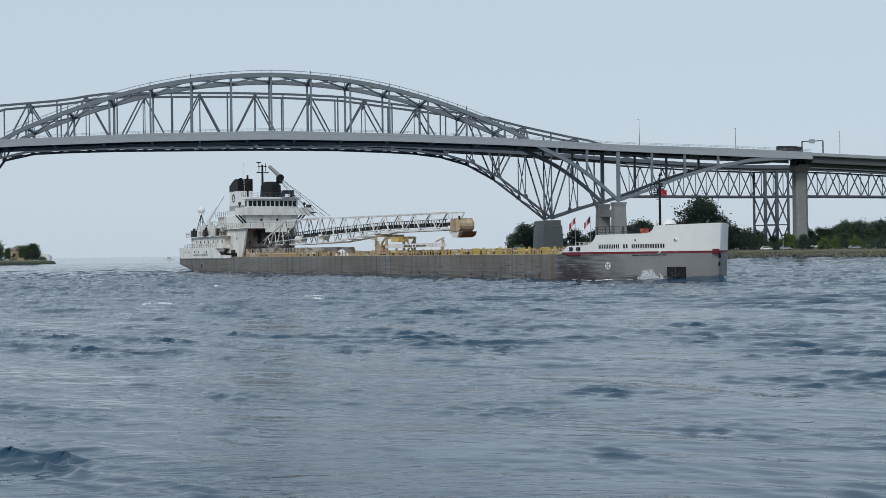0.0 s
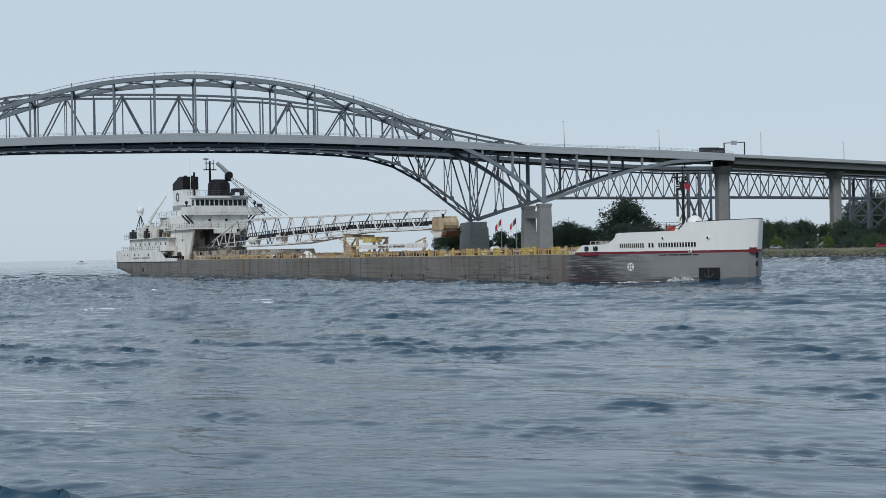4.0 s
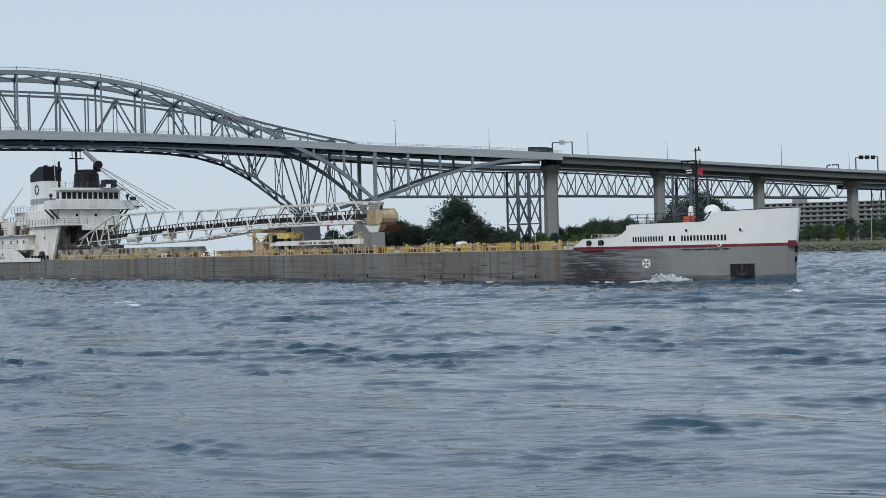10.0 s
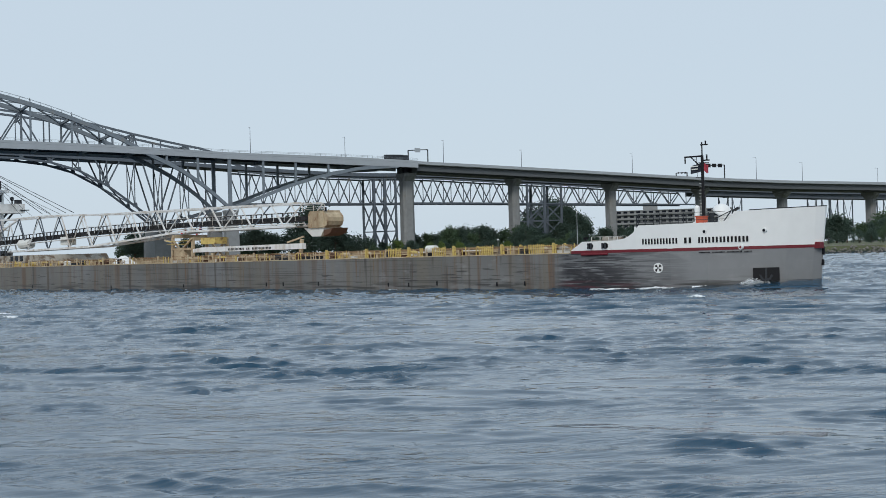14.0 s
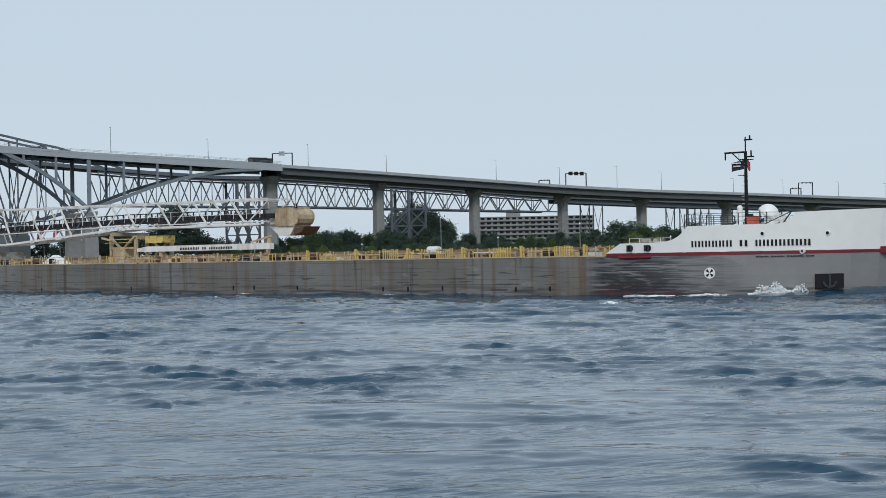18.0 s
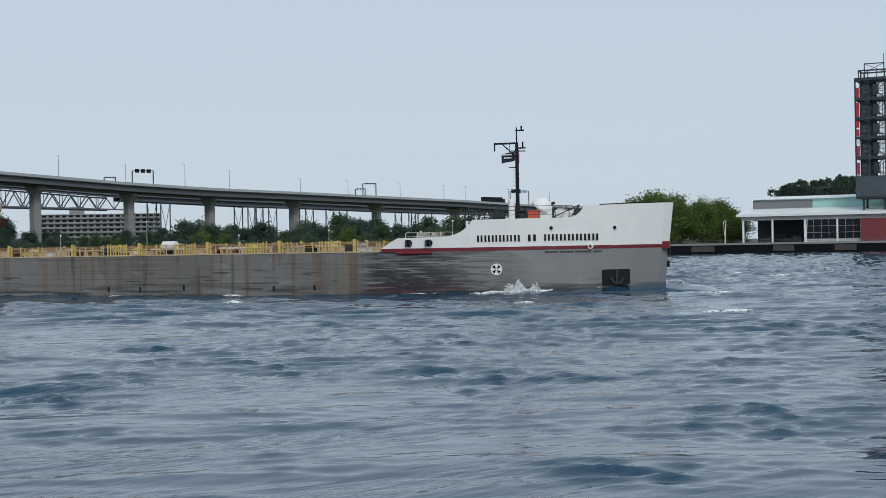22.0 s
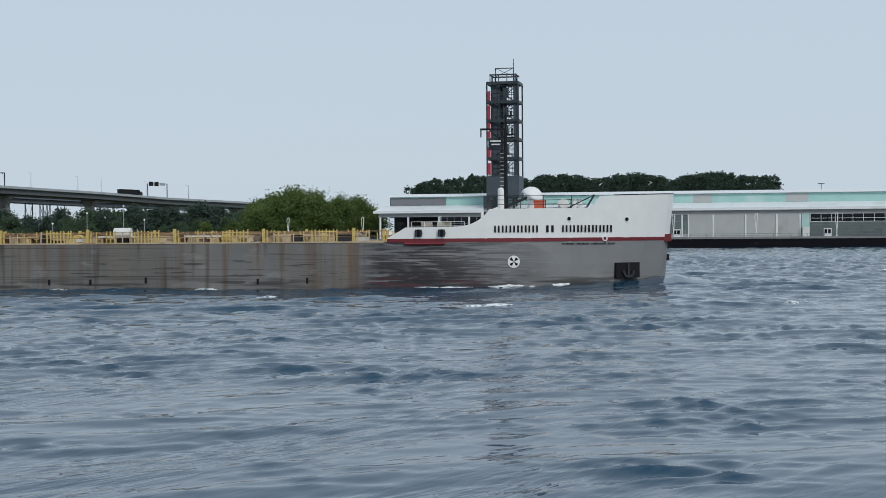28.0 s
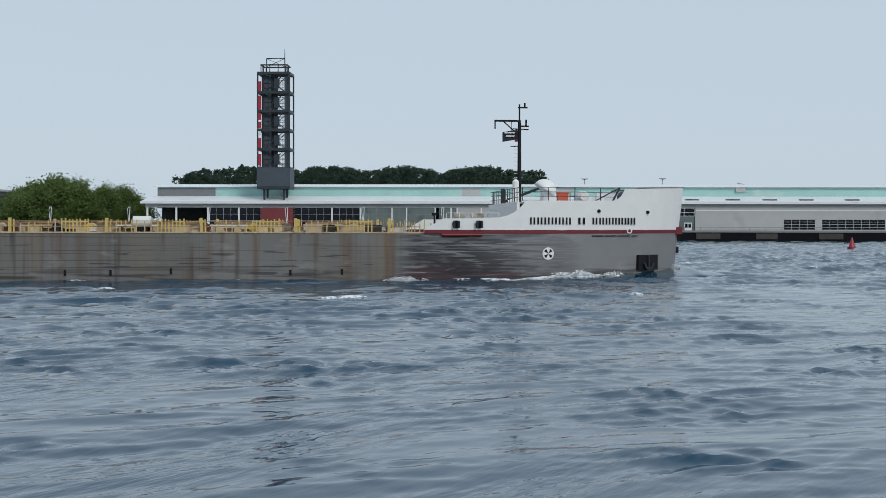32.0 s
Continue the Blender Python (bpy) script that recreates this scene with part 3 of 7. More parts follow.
def truck(x, y, long, tall, paint, label):
    z = (top_z(x) - 1.2 if x < 240 else road_z(x) - 1.2)
    t = thing("truck", label, "truck", group="trucks on the bridge", m=BRIDGE @ Matrix.Translation((x, y, z)))
    part("trailer", Geo().box(0, long, -1.25, 1.25, 1.1, tall), paint, t)
    part("cab", Geo().prism([(long + 0.5, 0.9), (long + 2.6, 0.9), (long + 2.6, 2.0), (long + 2.2, 3.1), (long + 0.5, 3.2)], -1.2, 1.2), DARKSTEEL, t)
    for a in (1.5, 2.8, long - 0.5, long + 1.9):
        for s in (-1, 1):
            part("wheel", Geo().tube((a, s * 1.25, 0.5), (a, s * 0.95, 0.5), 0.5, n=12), BLACK, t)


truck(229, 4.5, 8, 3.4, DARKSTEEL, "flatbed truck with dark cargo on the bridge")
truck(642, 4.5, 17, 4.2, BLACK, "long dark trailer truck on the bridge")

# ---- the cargo dock: quay, warehouse and sign tower ----
ROOF_WHITE = mat("white_metal_roof", (0.74, 0.76, 0.77), 0.4, grain=0.05, scale=12, stain=(0.6, 0.6, 0.58), stain_at=0.62)
TEAL = mat("pale_teal_cladding", (0.33, 0.55, 0.52), 0.5, grain=0.1, scale=10, stain=(0.45, 0.6, 0.58), stain_at=0.55)
GREY_CLAD = mat("grey_cladding", (0.42, 0.43, 0.43), 0.6, grain=0.08, scale=8, stain=(0.33, 0.33, 0.32), stain_at=0.62)
QUAY_FACE = mat("tarred_quay_wall", (0.006, 0.006, 0.009), 0.85, grain=0.3, scale=4, stain=(0.035, 0.03, 0.028), stain_at=0.68, spec=0.15)
LOUVRE = mat("grey_louvres", (0.17, 0.18, 0.19), 0.6, grain=0.1, scale=3)
PALE_PANE = mat("pale_translucent_pane", (0.13, 0.165, 0.16), 0.35, grain=0.15, scale=3, stain=(0.085, 0.11, 0.11), stain_at=0.55)
MAROON = mat("maroon_brick_red", (0.17, 0.03, 0.035), 0.7, grain=0.15, scale=4)
TOWER_STEEL = mat("dark_green_steel", (0.026, 0.036, 0.044), 0.5, grain=0.2, scale=3)
TOWER_NET = mat("tower_mesh_panel", (0.055, 0.072, 0.088), 0.6, grain=0.25, scale=1.5)
SIGN_RED = mat("red_sign_panel", (0.40, 0.022, 0.045), 0.5, grain=0.1, scale=3)
RUBBER = mat("worn_timber_fender", (0.055, 0.05, 0.045), 0.85, grain=0.3, scale=2)


def dock():
    q = thing("quay", "concrete quay with a dark tarred wall", "quay", kind="structure", m=DOCK)
    part("quay_wall", Geo().box(-152, 330, 0, 0.5, -5.5, 2.2), QUAY_FACE, q, "dark tarred sheet wall")
    part("quay_deck", Geo().box(-152, 330, -0.12, 42, 2.2, 2.45), CONCRETE, q)
    part("kerb", Geo().box(-152, 330, 0.1, 0.5, 2.454, 2.7), CONCRETE, q)
    for u in (-118, -98, -78, -63, -48, 52, 66, 82, 103, 124, 146):
        part("fender", Geo().box(u - 2.6 - (u % 3) * 0.7, u + 2.6, -0.3, -0.02, 0.55, 1.95), RUBBER, q, "worn timber fender")
    rail = thing("quay_railing", "thin grey railing along the quay edge", "railing", m=DOCK)
    part("rail", Geo().path([(-150, 1.5, 3.45), (330, 1.5, 3.45)], 0.06).path([(-150, 1.5, 3.0), (330, 1.5, 3.0)], 0.05), OLDSTEEL, rail)
    for i in range(120):
        part("post", Geo().beam((-150 + i * 4, 1.5, 2.45), (-150 + i * 4, 1.5, 3.47), 0.07), OLDSTEEL, rail)


def corrugated(u0, u1, profile, pitch=1.2, rise=0.05):
    """A ribbed sheet roof: the profile (v, z) drawn out along the building, with standing ribs."""
    g = Geo()
    n = int((u1 - u0) / pitch)
    us, hs = [], []
    for i in range(n + 1):
        a = u0 + (u1 - u0) * i / n
        us += [a, min(a + 0.15, u1)]
        hs += [rise, 0.0]
    rings = []
    for a, h in zip(us, hs):
        rings.append([(a, v, z + h) for v, z in profile] + [(a, v, z - 0.2) for v, z in profile[::-1]])
    return g.loft(rings)


def warehouse():
    w = thing("warehouse", "long white-roofed dock warehouse with teal clerestory and glazed bays", "warehouse", m=DOCK @ Matrix.Translation((0, 14, 2.45)))
    L0, L1 = -92.5, 300.0
    F = 0.0
    # the front: piers, lintel and walls; z is measured from the quay deck
    part("lintel_wall", Geo().box(L0 + 0.5, L1, F, F + 0.4, 5.95, 7.35), GREY_CLAD, w)
    part("lower_roof", corrugated(L0 - 0.6, L1 + 0.6, [(-1.0, 7.45), (12.0, 9.15)]), ROOF_WHITE, w, "white ribbed metal roof")
    part("fascia", Geo().box(L0 - 0.6, L1 + 0.6, -1.12, -1.0, 6.95, 7.6), ROOF_WHITE, w)
    part("clerestory", Geo().box(L0 + 1, L1, 12.02, 12.3, 9.0, 11.55), TEAL, w, "pale teal clerestory wall")
    part("louvre_wall", Geo().box(L0 + 1, L0 + 16.5, 11.9, 12.0, 9.25, 11.3), LOUVRE, w, "dark grey louvred panel")
    part("upper_roof", corrugated(L0 - 0.2, L1 + 0.6, [(11.2, 11.75), (22.0, 12.6), (33.2, 11.75)]), ROOF_WHITE, w)
    part("gable_wall", Geo().box(L0 + 0.7, L0 + 1.0, 12.4, 32, 5.9, 11.4), LOUVRE, w)
    part("back_wall", Geo().box(L0 + 1, L1, 32, 32.4, 0, 11.4), GREY_CLAD, w)
    part("inner_wall", Geo().box(L0 + 1, L1, 16, 16.2, 0, 9), DARKSTEEL, w, "dark interior wall")
    part("floor_slab", Geo().box(L0, L1, 0.02, 32, 0.004, 0.12), CONCRETE, w)
    # bays: open shed, glazed bays, the maroon block and the long closed wall
    for u in (-91.5, -83.9, -75.6, -67.5):
        part("column", Geo().box(u - 0.22, u + 0.22, F - 0.05, F + 0.35, 0, 5.95), ROOF_WHITE, w)
    for u0, u1 in ((-75.3, -67.7), (-67.3, -61.8), (-53.1, -43.4), (-43.0, -36.0), (-35.6, -27.8), (-27.2, -24.0), (-23.4, -16.6), (-15.4, -12.5), (-12.1, -10.9)):
        bay = part("window_bay", Geo().box(u0, u1, F + 0.1, F + 0.22, 0.0, 0.9), GREY_CLAD, w, "glazed bay with white glazing bars")
        n = max(2, round((u1 - u0) / 2))
        for i in range(n):
            a, c = u0 + (u1 - u0) * i / n, u0 + (u1 - u0) * (i + 1) / n
            for z0, z1 in ((0.9, 2.55), (2.6, 4.2), (4.25, 5.9)):
                part("pane", Geo().box(a + 0.06, c - 0.06, F + 0.12, F + 0.16, z0 + 0.04, z1 - 0.04), GLASS if u0 < -40 or u0 > 40 else PALE_PANE, bay)
        g = Geo()
        for i in range(n + 1):
            a = u0 + (u1 - u0) * i / n
            g.beam((a, F + 0.1, 0.9), (a, F + 0.1, 5.95), 0.055)
        for z in (0.95, 2.57, 4.22, 5.9):
            g.beam((u0, F + 0.1, z), (u1, F + 0.1, z), 0.055)
        part("glazing_bar", g, GREY_CLAD, bay)
        part("bay_column", Geo().box(u1 + 0.02, u1 + 0.38, F - 0.1, F + 0.3, 0, 5.95), ROOF_WHITE, bay)
    part("maroon_block", Geo().box(-61.6, -53.3, -1.0, 0.42, 0.01, 5.9), MAROON, w, "dark red painted entrance block")
    for u0, u1, z in ((-10.5, 17.2, 5.95), (50.4, 72.9, 5.95), (80.9, 82.6, 5.95), (98.6, 101, 5.95), (117, 300, 5.95), (72.9, 80.9, 0.4), (82.6, 98.6, 0.4), (101, 117, 0.4)):
        part("closed_wall", Geo().box(u0, u1, F, F + 0.3, 0, z), GREY_CLAD, w, "plain pale grey wall")
    for u0, u1 in ((72.9, 80.9), (82.6, 98.6), (101, 117)):
        part("closed_wall", Geo().box(u0, u1, F, F + 0.3, 3.05, 5.95), GREY_CLAD, w)
        win = part("strip_window", Geo().box(u0, u1, F + 0.08, F + 0.14, 0.4, 3.05), GLASS, w, "long dark strip window")
        g = Geo()
        for z in (1.05, 1.75, 2.4, 3.0):
            g.beam((u0, F + 0.04, z), (u1, F + 0.04, z), 0.08)
        for i in range(int((u1 - u0) / 2.0) + 1):
            g.beam((u0 + i * 2.0, F + 0.04, 0.4), (u0 + i * 2.0, F + 0.04, 3.05), 0.07)
        part("window_bars", g, GREY_CLAD, win)
    # closed bays with pilasters, then the long ribbon of windows over a louvred wall
    for u in (-4.5, 3.5, 11.2, 16.9):
        part("pilaster", Geo().box(u - 0.2, u + 0.2, F - 0.18, F - 0.004, 0, 5.9), ROOF_WHITE, w)
    for u, a in ((-6.5, 0.9), (9.5, 2.4), (13.6, 0.12)):
        part("wall_plate", Geo().box(u, u + a, F - 0.06, F - 0.004, 0.6, 0.6 + 4.6 / (1 + a)), GREY_CLAD, w)
    part("teal_panel", Geo().box(17.3, 19.2, F, F + 0.3, 0, 5.95), TEAL, w, "pale teal wall panel")
    part("booth", Geo().box(17.4, 19.1, F - 1.3, F - 0.01, 0, 2.6), ROOF_WHITE, w, "white guard booth")
    ribbon = part("ribbon_window", Geo().box(19.3, 50.2, F + 0.1, F + 0.16, 3.9, 5.9), GLASS, w, "long dark ribbon window")
    for i in range(13):
        part("mullion", Geo().beam((19.4 + i * 2.56, F + 0.05, 3.9), (19.4 + i * 2.56, F + 0.05, 5.9), 0.09), ROOF_WHITE, ribbon)
    for z in (3.9, 4.75, 5.88):
        part("transom", Geo().beam((19.3, F + 0.05, z), (50.2, F + 0.05, z), 0.09), ROOF_WHITE, ribbon)
    wall = part("louvred_wall", Geo().box(19.3, 50.2, F + 0.08, F + 0.3, 0, 3.85), PALE_PANE, w, "grey-green louvred lower wall")
    for i in range(9):
        part("slat", Geo().box(19.35, 50.15, F - 0.02, F + 0.07, 0.35 + i * 0.39, 0.42 + i * 0.39), LOUVRE, wall)
    for u in (-14.6, 22.6, 47.6):
        dr = part("service_door", Geo().box(u, u + 1.9, F - 0.12, F - 0.03, 0, 2.2), ROOF_WHITE, w, "white double door")
        for k in (0.15, 1.02):
            part("door_pane", Geo().box(u + k, u + k + 0.7, F - 0.14, F - 0.121, 0.9, 1.95), GLASS, dr)
    part("dado_rail", Geo().box(50.6, 300, F - 0.08, F - 0.01, 5.2, 5.4), ROOF_WHITE, w)
    for u in (62.6, 110, 150):
        v = part("roof_vent", Geo().box(u, u + 2.6, 11.6, 13.0, 10.3, 11.7), GREY_CLAD, w, "grey box vent")
        part("vent_cap", Geo().box(u - 0.15, u + 2.75, 11.45, 13.1, 11.72, 11.9), ROOF_WHITE, v)
    for u0, u1 in ((-9.8, -4.9), (13.9, 19.5)):
        part("patch_panel", Geo().box(u0, u1, 11.92, 12.0, 9.3, 11.3), GREY_CLAD, w, "pale grey panel in the teal wall")
    for u in (48.2, 58.7, 68.2, 77.5, 89.2):
        part("skylight", Geo().box(u, u + 3.5, 2.5, 4.2, 7.95, 8.25), DARKSTEEL, w)
    # sheeted goods and stands in the open bay
    for u, v, a, t in ((-88, 4, 3, 1.6), (-82, 5, 2, 1.2), (-79.5, 3, 2.4, 1.8), (-86, 8, 4, 2.2)):
        st = thing("goods_stack", "dark sheeted stack of goods in the open shed", "goods", m=DOCK @ Matrix.Translation((u, 14 + v, 2.57)))
        part("sheet_cover", Geo().prism([(0, 0), (a, 0), (a, t * 0.8), (a * 0.7, t), (0.2, t * 0.9)], 0, 1.8), DARKSTEEL, st)
    return w


def sign_tower():
    t = thing("sign_tower", "tall dark steel lattice tower with red sign panels", "tower", m=DOCK @ Matrix.Translation((-58.7, 19.5, 2.45)))
    z0, z1 = 11.2, 41.0
    rx, ry = 4.15, 3.8
    levels = [16.2, 21.2, 26.2, 31.1, 36.0, 41.0]
    for sx in (-1, 1):
        for sy in (-1, 1):
            part("corner_post", Geo().beam((sx * rx, sy * ry, z0), (sx * rx, sy * ry, z1), 0.36), TOWER_STEEL, t)
            part("inner_post", Geo().beam((sx * 2.9, sy * 2.6, z0), (sx * 2.9, sy * 2.6, z1 + 2.0), 0.35), TOWER_STEEL, t)
            part("foot", Geo().beam((sx * 2.6, sy * 2.6, 0.1), (sx * 2.6, sy * 2.6, z0), 0.5), TOWER_STEEL, t)
    for z in [z0] + levels:
        part("platform", Geo().path([(-rx, -ry, z), (rx, -ry, z), (rx, ry, z), (-rx, ry, z), (-rx, -ry, z)], 0.3, 0.5).box(-2.9, 2.9, -2.6, 2.6, z - 0.1, z + 0.1), TOWER_STEEL, t)
    for a, b in zip(levels, levels[1:]):
        m = (a + b) / 2
        for y in (-2.6, 2.6):
            part("lattice", Geo().beam((-2.9, y, a), (2.9, y, b), 0.16).beam((2.9, y, a), (-2.9, y, b), 0.16).beam((-2.9, y, m), (2.9, y, m), 0.14).beam((0, y, a), (0, y, b), 0.14), TOWER_STEEL, t)
            part("lattice", Geo().beam((-1.5, y, a), (-1.5, y, b), 0.14).beam((1.5, y, a), (1.5, y, b), 0.14).beam((-2.9, y, a + 1.25), (2.9, y, a + 1.25), 0.1).beam((-2.9, y, b - 1.25), (2.9, y, b - 1.25), 0.1), TOWER_STEEL, t)
        part("sign_letter", Geo().box(0.0, 1.4, -2.95, -2.75, m - 1.5, m + 1.2), TOWER_STEEL, t, "dark square sign plate")
        part("side_screen", Geo().box(3.0, rx - 0.3, -3.3, -3.2, a + 0.4, b - 0.3), TOWER_NET, t, "grey mesh screen")
        part("side_screen", Geo().box(-2.8, -0.8, -2.45, -2.35, a + 0.4, b - 0.3), TOWER_NET, t)
        # panel added behind the lattice to keep the sky from showing through
        part("back_screen", Geo().box(-2.8, 0.2, 2.3, 2.4, a + 0.3, b - 0.3), TOWER_NET, t, "dark panel added to close the lattice's sky gaps")
        part("ladder", Geo().beam((-1.6, -1, a), (-1.6, -1, b), 0.1).beam((-1.1, -1, a), (-1.1, -1, b), 0.1), TOWER_STEEL, t)
    for a, b, m_ in ((36.2, 38.9, SIGN_RED), (31.0, 35.2, SIGN_RED), (28.8, 30.6, SIGN_RED), (24.6, 26.4, ROOF_WHITE), (26.6, 28.4, SIGN_RED), (20.6, 24.2, SIGN_RED), (17.0, 20.0, SIGN_RED)):
        part("banner_panel", Geo().box(-rx + 0.15, -3.2, -ry - 0.12, -ry - 0.02, a, b - 0.05), m_, t, "red banner panel" if m_ is SIGN_RED else "white banner panel")
    part("skirt", Geo().box(-rx - 0.2, rx + 0.2, -ry - 0.2, -ry, z0 + 0.3, 16.4).box(rx, rx + 0.2, -ry, ry, z0 + 0.3, 16.4).box(-rx - 0.2, -rx, -ry, ry, z0 + 0.3, 16.4), TOWER_NET, t, "dark grey solid skirt")
    part("cap_frame", Geo().path([(-3.4, -3, 43.2), (3.4, -3, 43.2), (3.4, 3, 43.2), (-3.4, 3, 43.2), (-3.4, -3, 43.2)], 0.25), TOWER_STEEL, t)
    for x in (-3.4, -1.1, 1.1, 3.4):
        part("cap_post", Geo().beam((x, -3, 41), (x, -3, 43.2), 0.2), TOWER_STEEL, t)
    part("head_frame", Geo().path([(-2.4, 0, 43), (-2.4, 0, 45.2), (2.4, 0, 45.2), (2.4, 0, 43)], 0.22).beam((-2.4, 0, 43), (2.4, 0, 45.2), 0.12).beam((2.4, 0, 43), (-2.4, 0, 45.2), 0.12), TOWER_STEEL, t)
    part("mast", Geo().tube((2.4, 0, 43), (2.4, 0, 47.6), 0.13, 0.08, 6), TOWER_STEEL, t)
    return t


dock()
warehouse()
sign_tower()


def quay_lamp(u):
    t = thing("quay_lamp", "white forked lamp post at the quay edge", "lamp post", group="lamp posts along the quay", m=DOCK @ Matrix.Translation((u, 3.0, 2.45)))
    part("pole", Geo().tube((-0.1, 0, 0), (0.25, 0, 5.9), 0.13, 0.09, 6), ROOF_WHITE, t)
    part("stay", Geo().tube((0.1, 0, 0), (-0.4, 0, 5.2), 0.09, 0.06, 6), ROOF_WHITE, t)
    part("head", Geo().path([(-0.4, 0, 5.2), (-0.2, 0, 5.9), (0.3, 0, 5.9)], 0.16, 0.13), ROOF_WHITE, t)


for u in (-113.5, -93.4, -73.0, -53.3, -34.0, -14, 6, 25, 42.2, 136, 156):
    quay_lamp(u)

# ---- the ship: local x forward from the stern, y to port, z up from the waterline ----
def hull_paint():
    m = mat("hull_grey_paint", (0.20, 0.205, 0.21), 0.5, grain=0.1, scale=3)
    n, l = m.node_tree.nodes, m.node_tree.links
    at = n.new("ShaderNodeTexCoord")

    def noise_at(sx, sz, lo, hi, detail=6, off=0.0):
        mp = n.new("ShaderNodeMapping")
        mp.inputs["Scale"].default_value, mp.inputs["Location"].default_value = (sx, 0.02, sz), (off, 0, off)
        nz = n.new("ShaderNodeTexNoise")
        nz.inputs["Scale"].default_value, nz.inputs["Detail"].default_value = 1, detail
        mr = n.new("ShaderNodeMapRange")
        mr.inputs["From Min"].default_value, mr.inputs["From Max"].default_value = lo, hi
        l.new(at.outputs["Object"], mp.inputs["Vector"])
        l.new(mp.outputs[0], nz.inputs["Vector"])
        l.new(nz.outputs["Fac"], mr.inputs["Value"])
        return mr.outputs[0]

    def window(lo, hi, soft, axis):
        sep = n.new("ShaderNodeSeparateXYZ")
        l.new(at.outputs["Object"], sep.inputs[0])
        a, b = n.new("ShaderNodeMapRange"), n.new("ShaderNodeMapRange")
        a.inputs["From Min"].default_value, a.inputs["From Max"].default_value = lo - soft, lo + soft
        b.inputs["From Min"].default_value, b.inputs["From Max"].default_value = hi + soft, hi - soft
        for q in (a, b):
            l.new(sep.outputs[axis], q.inputs["Value"])
        return times(a.outputs[0], b.outputs[0])

    def times(p, q):
        mu = n.new("ShaderNodeMath")
        mu.operation = "MULTIPLY"
        for i, s in enumerate((p, q)):
            if isinstance(s, float):
                mu.inputs[i].default_value = s
            else:
                l.new(s, mu.inputs[i])
        return mu.outputs[0]

    aft = window(-20.0, 170.6, 0.8, "X")
    # broad brown discolouring, rust streaks that run down, dark scuffs and scrapes along the side
    mix_to(m, (0.115, 0.107, 0.092), times(times(noise_at(0.12, 0.10, 0.25, 0.55), aft), 0.75))
    mix_to(m, (0.11, 0.062, 0.035), times(times(noise_at(0.75, 0.03, 0.52, 0.66), aft), 0.8))
    mix_to(m, (0.045, 0.034, 0.027), times(times(noise_at(1.1, 0.06, 0.58, 0.67, 4, 17.0), aft), 0.75))
    mix_to(m, (0.15, 0.075, 0.03), times(times(noise_at(3.2, 0.09, 0.59, 0.70, 3, 7.0), aft), times(window(0.3, 4.0, 1.6, "Z"), 0.75)))
    mix_to(m, (0.20, 0.165, 0.115), times(times(noise_at(0.5, 0.05, 0.50, 0.60, 4, 57.0), aft), 0.3))
    mix_to(m, (0.03, 0.028, 0.026), times(times(noise_at(0.3, 5.5, 0.61, 0.65, 8, 3.0), window(20.0, 172.0, 4.0, "X")), times(window(0.0, 2.4, 0.5, "Z"), 0.8)))
    low = window(-1.0, 0.75, 0.35, "Z")
    mix_to(m, (0.035, 0.033, 0.03), times(times(noise_at(0.18, 3.2, 0.47, 0.58, 6, 11.0), low), 0.85))
    # scraped fore side: long dark score marks, black and wine-red below
    scrape = times(window(170.9, 200.0, 0.9, "X"), window(0.0, 179.5, 4.5, "X"))
    mix_to(m, (0.06, 0.06, 0.065), times(times(noise_at(0.16, 2.6, 0.42, 0.58, 6, 61.0), scrape), 0.75))
    mix_to(m, (0.022, 0.020, 0.024), times(times(noise_at(0.32, 7.5, 0.49, 0.52, 8, 5.0), scrape), 0.95))
    mix_to(m, (0.03, 0.027, 0.03), times(times(noise_at(0.3, 1.6, 0.44, 0.50, 10, 83.0), times(scrape, window(168.0, 177.5, 2.5, "X"))), times(window(-1.0, 2.3, 0.7, "Z"), 0.85)))
    mix_to(m, (0.018, 0.016, 0.019), times(times(noise_at(0.4, 4.5, 0.43, 0.48, 10, 47.0), scrape), times(window(-1.0, 1.15, 0.55, "Z"), 0.95)))
    mix_to(m, (0.07, 0.022, 0.028), times(times(noise_at(0.3, 5.0, 0.50, 0.57, 10, 21.0), scrape), times(window(-1.0, 0.75, 0.3, "Z"), 0.9)))
    mix_to(m, (0.30, 0.30, 0.30), times(times(noise_at(0.5, 1.5, 0.60, 0.72, 5, 31.0), window(140.0, 193.0, 3.0, "X")), 0.35))
    # thin scores that the fenders left along the whole side
    mix_to(m, (0.03, 0.026, 0.024), times(times(noise_at(0.045, 9.0, 0.60, 0.63, 4, 71.0), window(20.0, 172.0, 4.0, "X")), times(window(0.6, 3.2, 0.2, "Z"), 0.6)))
    return m


HULL = hull_paint()
DECK_RUST = mat("rusty_deck_paint", (0.30, 0.20, 0.11), 0.8, grain=0.3, scale=1.5, stain=(0.14, 0.07, 0.035), stain_at=0.5, bump=0.3)
CREAM = mat("grimy_cream_paint", (0.48, 0.39, 0.26), 0.65, grain=0.25, scale=0.8, stain=(0.22, 0.11, 0.05), stain_at=0.62)
YELLOW = mat("worn_yellow_paint", (0.56, 0.42, 0.13), 0.6, grain=0.3, scale=0.8, stain=(0.2, 0.11, 0.05), stain_at=0.52)
SOOTY = mat("grimy_deckhouse_paint", (0.34, 0.32, 0.28), 0.7, grain=0.25, scale=1.5, stain=(0.13, 0.09, 0.06), stain_at=0.48)
